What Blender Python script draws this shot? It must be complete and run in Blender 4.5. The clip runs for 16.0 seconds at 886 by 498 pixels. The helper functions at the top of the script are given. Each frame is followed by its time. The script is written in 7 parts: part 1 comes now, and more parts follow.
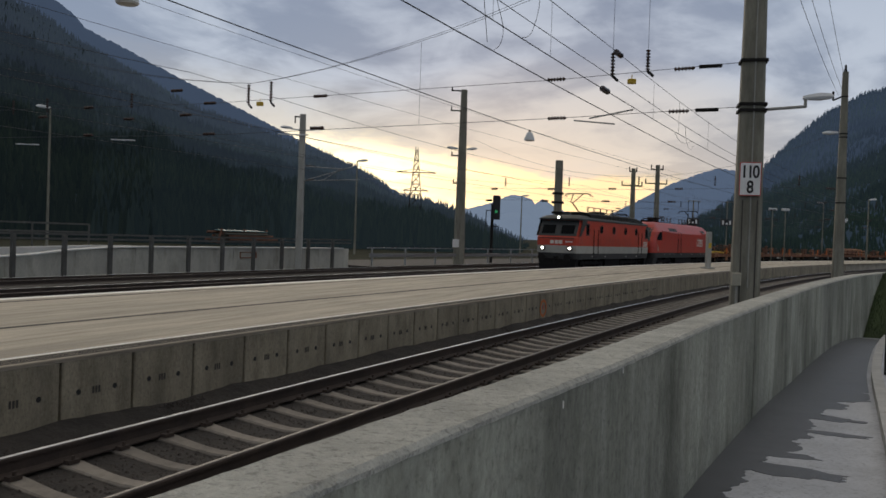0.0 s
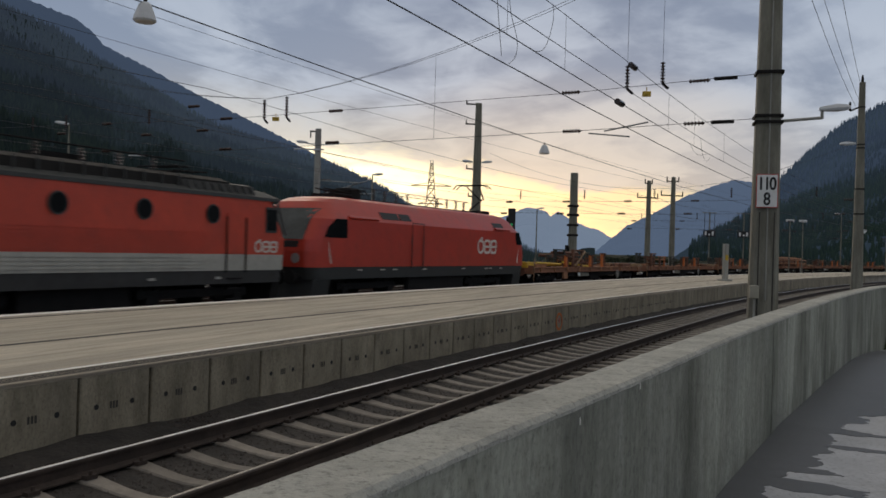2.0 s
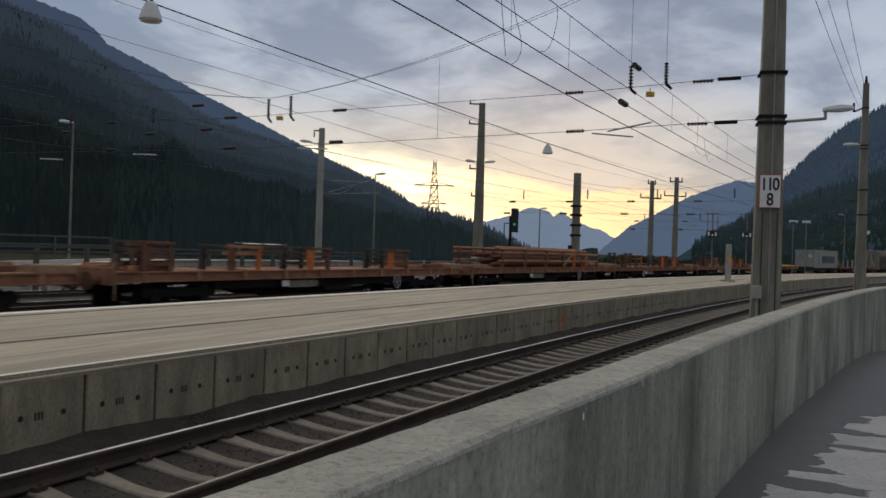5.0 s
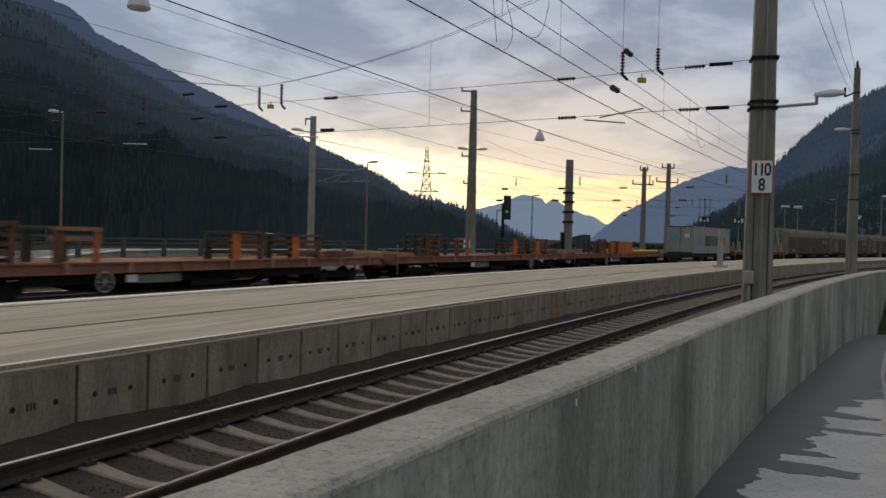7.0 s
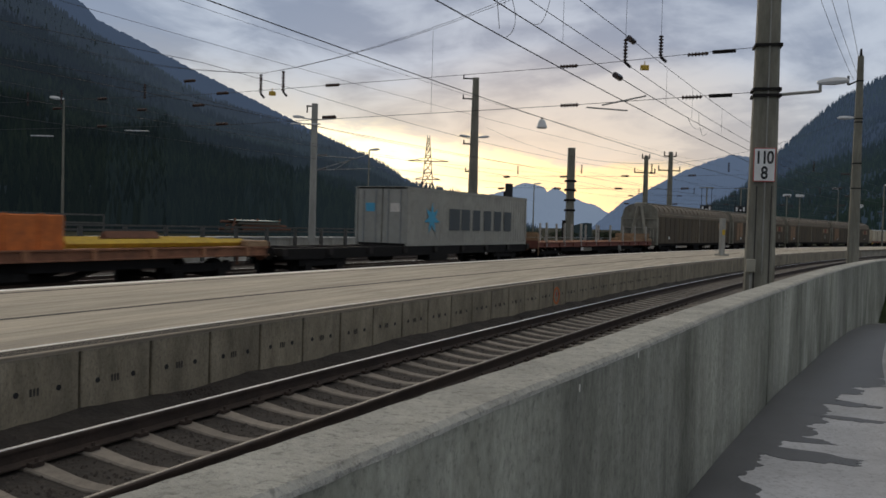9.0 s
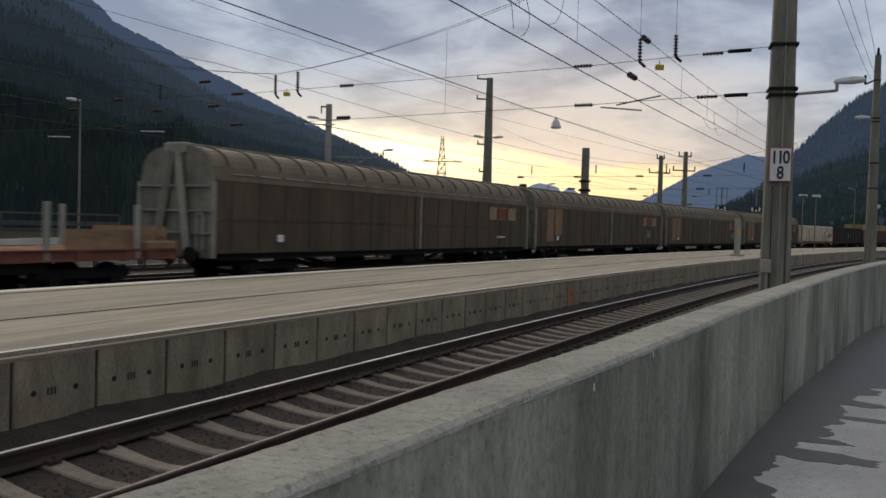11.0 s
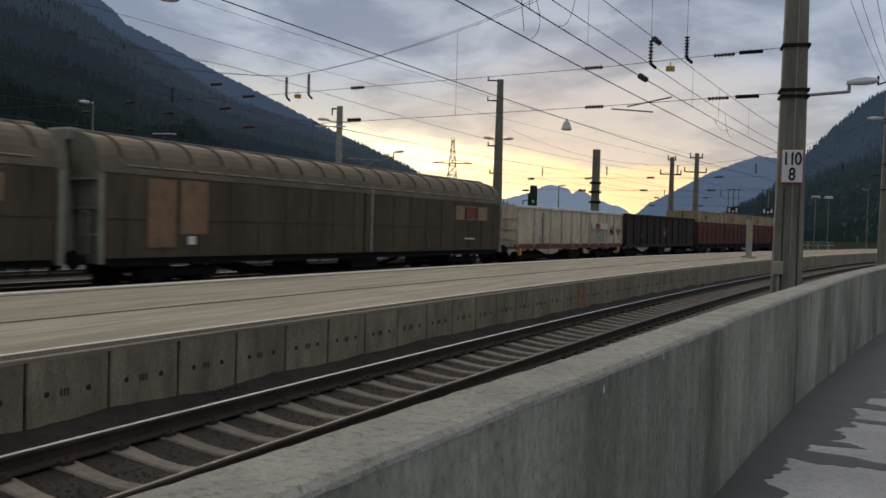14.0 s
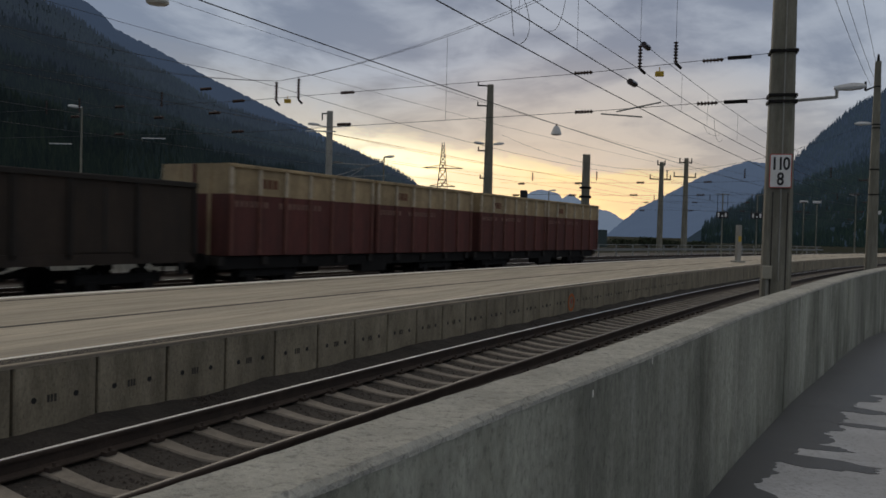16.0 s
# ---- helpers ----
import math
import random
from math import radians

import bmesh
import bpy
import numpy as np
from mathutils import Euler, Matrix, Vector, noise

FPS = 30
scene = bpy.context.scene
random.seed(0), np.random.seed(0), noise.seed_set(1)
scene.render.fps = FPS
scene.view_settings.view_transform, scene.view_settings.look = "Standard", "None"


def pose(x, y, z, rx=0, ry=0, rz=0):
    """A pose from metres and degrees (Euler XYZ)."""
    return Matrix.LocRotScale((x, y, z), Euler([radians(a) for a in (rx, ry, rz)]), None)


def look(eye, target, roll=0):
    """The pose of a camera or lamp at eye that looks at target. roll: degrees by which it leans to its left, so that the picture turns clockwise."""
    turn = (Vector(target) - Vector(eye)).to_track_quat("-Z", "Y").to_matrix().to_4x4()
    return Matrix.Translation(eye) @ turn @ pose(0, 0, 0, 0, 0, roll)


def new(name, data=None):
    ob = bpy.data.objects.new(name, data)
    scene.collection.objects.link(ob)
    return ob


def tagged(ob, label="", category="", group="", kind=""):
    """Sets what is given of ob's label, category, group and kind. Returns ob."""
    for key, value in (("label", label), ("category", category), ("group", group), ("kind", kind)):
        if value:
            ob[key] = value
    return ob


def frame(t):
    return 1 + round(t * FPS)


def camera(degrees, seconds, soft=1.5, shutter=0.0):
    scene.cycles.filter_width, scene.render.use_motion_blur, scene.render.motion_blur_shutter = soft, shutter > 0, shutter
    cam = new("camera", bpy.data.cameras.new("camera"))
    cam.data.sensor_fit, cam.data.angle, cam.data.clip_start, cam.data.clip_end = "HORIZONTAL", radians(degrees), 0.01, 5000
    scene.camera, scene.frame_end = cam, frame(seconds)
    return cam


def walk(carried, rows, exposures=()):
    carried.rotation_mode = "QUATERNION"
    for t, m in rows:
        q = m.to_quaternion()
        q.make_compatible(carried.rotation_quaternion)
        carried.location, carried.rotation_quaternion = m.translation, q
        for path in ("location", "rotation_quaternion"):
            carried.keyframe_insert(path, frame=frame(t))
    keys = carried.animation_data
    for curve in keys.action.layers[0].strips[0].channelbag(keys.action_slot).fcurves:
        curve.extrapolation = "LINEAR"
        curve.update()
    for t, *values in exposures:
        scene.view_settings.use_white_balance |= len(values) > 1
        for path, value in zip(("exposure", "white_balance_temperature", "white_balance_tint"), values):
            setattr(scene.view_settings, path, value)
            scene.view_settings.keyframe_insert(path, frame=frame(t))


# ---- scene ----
cam = camera(55.0, 16.0, soft=1.6, shutter=0.2)

EYE = 1.94
PATH = [
    (0.0, pose(0, 0, EYE, 89.150, -1.950, 0.100)),
    (0.5, pose(-0.001, -0.014, EYE + 0.002, 89.301, -1.879, 0.135)),
    (1.0, pose(-0.009, -0.024, EYE + 0.007, 89.529, -1.642, 0.406)),
    (1.5, pose(-0.007, -0.028, EYE + 0.010, 89.072, -1.600, 1.520)),
    (2.0, pose(-0.001, -0.000, EYE + 0.013, 89.998, -1.685, 1.128)),
    (2.5, pose(-0.009, -0.056, EYE + 0.010, 90.332, -1.853, 1.164)),
    (3.0, pose(-0.009, -0.064, EYE + 0.012, 90.131, -1.930, 1.202)),
    (3.5, pose(-0.012, -0.063, EYE + 0.010, 90.064, -1.943, 1.380)),
    (4.0, pose(-0.012, -0.055, EYE + 0.007, 90.072, -1.925, 1.435)),
    (6.5, pose(-0.013, -0.052, EYE, 89.457, -1.594, 0.927)),
    (7.0, pose(-0.007, -0.037, EYE - 0.001, 89.168, -1.451, 0.831)),
    (7.5, pose(-0.010, -0.035, EYE - 0.008, 88.841, -1.398, 0.764)),
    (8.0, pose(-0.012, -0.033, EYE - 0.006, 88.617, -1.404, 0.852)),
    (8.5, pose(-0.015, -0.032, EYE - 0.009, 88.362, -1.497, 0.825)),
    (11.0, pose(-0.020, -0.042, EYE - 0.019, 88.362, -1.587, 1.852)),
    (11.5, pose(-0.014, -0.043, EYE - 0.016, 88.449, -1.166, 1.983)),
    (12.0, pose(-0.016, -0.048, EYE - 0.014, 88.616, -0.900, 2.130)),
    (12.5, pose(-0.017, -0.042, EYE - 0.015, 88.279, -1.108, 2.442)),
    (13.0, pose(-0.016, -0.041, EYE - 0.014, 88.201, -1.241, 2.507)),
    (13.5, pose(-0.017, -0.052, EYE - 0.013, 88.231, -1.432, 2.557)),
    (14.0, pose(-0.018, -0.057, EYE - 0.015, 88.453, -1.570, 2.561)),
    (14.5, pose(-0.018, -0.047, EYE - 0.014, 88.562, -1.552, 2.363)),
    (15.0, pose(-0.018, -0.053, EYE - 0.015, 88.725, -1.621, 2.155)),
    (15.5, pose(-0.013, -0.055, EYE - 0.014, 88.759, -1.548, 2.009)),
    (16.0, pose(-0.011, -0.050, EYE - 0.017, 88.797, -1.536, 1.914)),
]
walk(cam, PATH, [(0, -0.06), (2.0, -0.12), (3.0, -0.20), (4.0, -0.14), (6.5, -0.07), (8.5, -0.03), (13.0, -0.03), (14.0, -0.12), (15.0, -0.33), (16, -0.42)])

# ---- world and light ----
SUN_AZ, SUN_EL = 4.0, 3.0      # degrees from the y axis towards x, and above the horizon


def toward(az, el):
    a, e = radians(az), radians(el)
    return Vector((math.sin(a) * math.cos(e), math.cos(a) * math.cos(e), math.sin(e)))


def build_world():
    world = bpy.data.worlds.new("evening_sky")
    scene.world = world
    world.use_nodes = True
    nt = world.node_tree
    nt.nodes.clear()
    N, L = nt.nodes.new, nt.links.new
    out, bg = N("ShaderNodeOutputWorld"), N("ShaderNodeBackground")
    L(bg.outputs[0], out.inputs[0])
    sky = N("ShaderNodeTexSky")
    sky.sky_type, sky.sun_disc = "NISHITA", False
    sky.sun_elevation, sky.sun_rotation = radians(SUN_EL), radians(SUN_AZ)
    geo = N("ShaderNodeTexCoord")
    sep = N("ShaderNodeSeparateXYZ")
    L(geo.outputs["Generated"], sep.inputs[0])

    def m(op, a, b=None, clamp=False):
        n = N("ShaderNodeMath")
        n.operation, n.use_clamp = op, clamp
        for i, v in enumerate((a, b)):
            if v is None:
                continue
            if isinstance(v, (int, float)):
                n.inputs[i].default_value = v
            else:
                L(v, n.inputs[i])
        return n.outputs[0]

    def mixc(fac, a, b):
        n = N("ShaderNodeMix")
        n.data_type = "RGBA"
        ins = [n.inputs[0], n.inputs[6], n.inputs[7]]
        for sock, v in zip(ins, (fac, a, b)):
            if isinstance(v, tuple):
                sock.default_value = (*v, 1)
            elif isinstance(v, (int, float)):
                sock.default_value = v
            else:
                L(v, sock)
        return n.outputs[2]

    def ramp(fac, stops, ease="EASE"):
        n = N("ShaderNodeValToRGB")
        n.color_ramp.interpolation = ease
        el = n.color_ramp.elements
        while len(el) < len(stops):
            el.new(0.5)
        for e, (p, c) in zip(el, stops):
            e.position, e.color = p, (*c, 1) if isinstance(c, tuple) else (c, c, c, 1)
        L(fac, n.inputs[0])
        return n.outputs[0]

    z = m("MAXIMUM", sep.outputs[2], 0.0)
    # cloud plane: the direction divided by its height
    dz = m("ADD", z, 0.15)
    cx, cy = m("DIVIDE", sep.outputs[0], dz), m("DIVIDE", sep.outputs[1], dz)
    comb = N("ShaderNodeCombineXYZ")
    L(m("MULTIPLY", cx, 1.25), comb.inputs[0])
    L(cy, comb.inputs[1])

    def cloud(scale, detail, seed, dist):
        n = N("ShaderNodeTexNoise")
        mp = N("ShaderNodeMapping")
        mp.inputs["Location"].default_value = (seed, seed * 1.7, seed * 0.3)
        L(comb.outputs[0], mp.inputs[0])
        L(mp.outputs[0], n.inputs["Vector"])
        n.inputs["Scale"].default_value, n.inputs["Detail"].default_value = scale, detail
        n.inputs["Roughness"].default_value, n.inputs["Distortion"].default_value = 0.55, dist
        return n.outputs[0]

    big, small = cloud(0.95, 7, 3.1, 0.7), cloud(3.1, 6, 8.4, 0.5)
    both = m("ADD", m("MULTIPLY", big, 0.66), m("MULTIPLY", small, 0.34))
    dens = ramp(both, [(0.40, 0.0), (0.57, 1.0)])
    # tangents of the direction seen from the valley: sideways and upwards
    fy = m("MAXIMUM", sep.outputs[1], 0.05)
    u, w = m("DIVIDE", sep.outputs[0], fy), m("DIVIDE", z, fy)
    ahead = m("GREATER_THAN", sep.outputs[1], 0.06)
    ragged = m("MULTIPLY", m("SUBTRACT", both, 0.5), 0.16)
    rim = m("ADD", m("SUBTRACT", 0.096, m("MULTIPLY", u, 0.13)), ragged)
    over = m("SUBTRACT", rim, w)
    side = m("MULTIPLY", ramp(m("ADD", m("MULTIPLY", m("ABSOLUTE", m("ADD", u, 0.03)), 1.6), 0.0), [(0.36, 1.0), (0.80, 0.0)]), ahead)
    warm = m("MULTIPLY", ramp(m("ADD", m("MULTIPLY", over, 8.0), 0.5), [(0.36, 0.0), (0.62, 1.0)]), side)
    soft = m("MULTIPLY", ramp(m("ADD", m("MULTIPLY", over, 4.0), 0.75), [(0.40, 0.0), (0.80, 0.80)]), side)
    upper = ramp(z, [(0.0, (0.50, 0.54, 0.59)), (0.12, (0.52, 0.575, 0.655)), (0.20, (0.475, 0.54, 0.65)), (0.34, (0.385, 0.455, 0.575)), (0.6, (0.52, 0.505, 0.48)), (1.0, (0.58, 0.555, 0.515))])
    under = ramp(z, [(0.0, (0.30, 0.34, 0.39)), (0.12, (0.30, 0.355, 0.45)), (0.20, (0.255, 0.315, 0.43)), (0.34, (0.205, 0.26, 0.375)), (0.6, (0.40, 0.39, 0.375)), (1.0, (0.47, 0.45, 0.42))])
    col = mixc(dens, upper, under)
    cream = mixc(dens, (0.80, 0.73, 0.61), (0.47, 0.46, 0.45))
    col = mixc(soft, col, cream)
    # pale peach cloud over the valley, right of the bright rim
    du, dw = m("DIVIDE", m("SUBTRACT", u, 0.17), 0.30), m("DIVIDE", m("SUBTRACT", w, 0.115), 0.105)
    veil = m("SUBTRACT", 1.0, m("ADD", m("MULTIPLY", du, du), m("MULTIPLY", dw, dw)), True)
    veil = m("MULTIPLY", m("MULTIPLY", veil, ahead), m("SUBTRACT", 1.0, m("MULTIPLY", dens, 0.45)))
    col = mixc(m("MULTIPLY", veil, 0.6), col, (0.72, 0.645, 0.56))
    bright = mixc(ramp(m("ADD", m("MULTIPLY", u, 2.0), 0.5), [(0.25, 0.0), (0.80, 1.0)]), (2.0, 1.76, 1.16), (1.40, 1.10, 0.54))
    col = mixc(m("MULTIPLY", warm, m("SUBTRACT", 1.0, m("MULTIPLY", dens, 0.42))), col, bright)
    add = N("ShaderNodeMix")
    add.data_type, add.blend_type = "RGBA", "ADD"
    add.inputs[0].default_value = 0.008
    L(col, add.inputs[6])
    L(sky.outputs[0], add.inputs[7])
    L(add.outputs[2], bg.inputs[0])
    bg.inputs[1].default_value = SKY_STRENGTH


SKY_STRENGTH = 1.0
build_world()
sun = new("sun", bpy.data.lights.new("sun", "SUN"))
sun.data.energy, sun.data.angle, sun.data.color = 0.7, radians(40), (1.0, 0.84, 0.64)
sun.matrix_world = look(toward(SUN_AZ - 20, 20) * 60, (0, 0, 0))


# ---- materials ----
def material(name, color, rough=0.7, metal=0.0, vary=0.25, scale=3.0, fine=60.0, bump=0.15, dirt=None, dirt_amount=0.5, stretch=(1, 1, 1),
             emit=None, strength=0.0, per_object=0.0, spec=0.5, streak=0.0, speck=0.0, turn=None):
    mt = bpy.data.materials.new(name)
    mt.use_nodes = True
    nt = mt.node_tree
    N, L = nt.nodes.new, nt.links.new
    b = nt.nodes["Principled BSDF"]
    b.inputs["Metallic"].default_value = metal
    b.inputs["Specular IOR Level"].default_value = spec
    tc, mp = N("ShaderNodeTexCoord"), N("ShaderNodeMapping")
    L(tc.outputs["Object"], mp.inputs[0])
    mp.inputs["Scale"].default_value = stretch
    if turn is not None:        # the grain runs along a heading
        mp.vector_type = "TEXTURE"
        mp.inputs["Rotation"].default_value = (0, 0, radians(turn))
    src = mp.outputs[0]
    info = None
    if per_object:
        info = N("ShaderNodeObjectInfo")
        add = N("ShaderNodeVectorMath")
        add.operation = "MULTIPLY_ADD"
        L(mp.outputs[0], add.inputs[0])
        add.inputs[1].default_value = (1, 1, 1)
        cmb = N("ShaderNodeCombineXYZ")
        mu = N("ShaderNodeMath")
        mu.operation = "MULTIPLY"
        mu.inputs[1].default_value = 37.0
        L(info.outputs["Random"], mu.inputs[0])
        L(mu.outputs[0], cmb.inputs[0])
        L(mu.outputs[0], cmb.inputs[2])
        L(cmb.outputs[0], add.inputs[2])
        src = add.outputs[0]

    def tex(sc, det):
        n = N("ShaderNodeTexNoise")
        n.inputs["Scale"].default_value, n.inputs["Detail"].default_value = sc, det
        n.inputs["Roughness"].default_value = 0.62
        L(src, n.inputs["Vector"])
        return n.outputs[0]

    def ramp(fac, stops):
        n = N("ShaderNodeValToRGB")
        el = n.color_ramp.elements
        while len(el) < len(stops):
            el.new(0.5)
        for e, (p, c) in zip(el, stops):
            e.position, e.color = p, (*c, 1)
        L(fac, n.inputs[0])
        return n.outputs[0]

    def mix(fac, a, c, blend="MIX"):
        n = N("ShaderNodeMix")
        n.data_type, n.blend_type = "RGBA", blend
        for sock, v in zip((n.inputs[0], n.inputs[6], n.inputs[7]), (fac, a, c)):
            if isinstance(v, tuple):
                sock.default_value = (*v, 1)
            elif isinstance(v, float):
                sock.default_value = v
            else:
                L(v, sock)
        return n.outputs[2]

    big, sm = tex(scale, 5), tex(fine, 4)
    lo, hi = tuple(c * (1 - vary) for c in color), tuple(min(1, c * (1 + vary)) for c in color)
    col = ramp(big, [(0.32, lo), (0.68, hi)])
    g = 1 - 0.45 * vary
    col = mix(1.0, col, ramp(sm, [(0.3, (g, g, g)), (0.7, (2 - g, 2 - g, 2 - g))]), "MULTIPLY")
    if dirt:
        dn = tex(scale * 2.3, 8)
        f = ramp(dn, [(0.5, (0, 0, 0)), (0.72, (dirt_amount,) * 3)])
        col = mix(f, col, dirt)
    if streak:
        for sc, low, high in ((7.0, 0.30, 0.70), (1.1, 0.34, 0.66)):
            n, ms = N("ShaderNodeTexNoise"), N("ShaderNodeMapping")
            ms.inputs["Scale"].default_value = (1, 1, 0.11)
            L(tc.outputs["Object"], ms.inputs[0])
            L(ms.outputs[0], n.inputs["Vector"])
            n.inputs["Scale"].default_value, n.inputs["Detail"].default_value = sc, 5
            d, u = 1 - streak, 1 + streak * 0.5
            col = mix(1.0, col, ramp(n.outputs[0], [(low, (d, d, d * 0.96)), (high, (u, u, u))]), "MULTIPLY")
    if speck:
        n = N("ShaderNodeTexNoise")
        n.inputs["Scale"].default_value, n.inputs["Detail"].default_value, n.inputs["Roughness"].default_value = 26.0, 5, 0.8
        L(tc.outputs["Object"], n.inputs["Vector"])
        d = 1 - speck
        col = mix(1.0, col, ramp(n.outputs[0], [(0.36, (d, d, d)), (0.48, (1, 1, 1)), (0.62, (1, 1, 1)), (0.72, (1.35, 1.33, 1.28))]), "MULTIPLY")
    if per_object:
        r = ramp(info.outputs["Random"], [(0, (1 - per_object,) * 3), (1, (1 + per_object,) * 3)])
        col = mix(1.0, col, r, "MULTIPLY")
    L(col, b.inputs["Base Color"])
    rr = N("ShaderNodeMapRange")
    L(big, rr.inputs[0])
    rr.inputs[3].default_value, rr.inputs[4].default_value = max(0.03, rough - 0.12), min(1, rough + 0.12)
    L(rr.outputs[0], b.inputs["Roughness"])
    if bump:
        bp = N("ShaderNodeBump")
        bp.inputs["Strength"].default_value, bp.inputs["Distance"].default_value = bump, 0.02
        L(sm, bp.inputs["Height"])
        L(bp.outputs[0], b.inputs["Normal"])
    if emit:
        b.inputs["Emission Color"].default_value, b.inputs["Emission Strength"].default_value = (*emit, 1), strength
    return mt


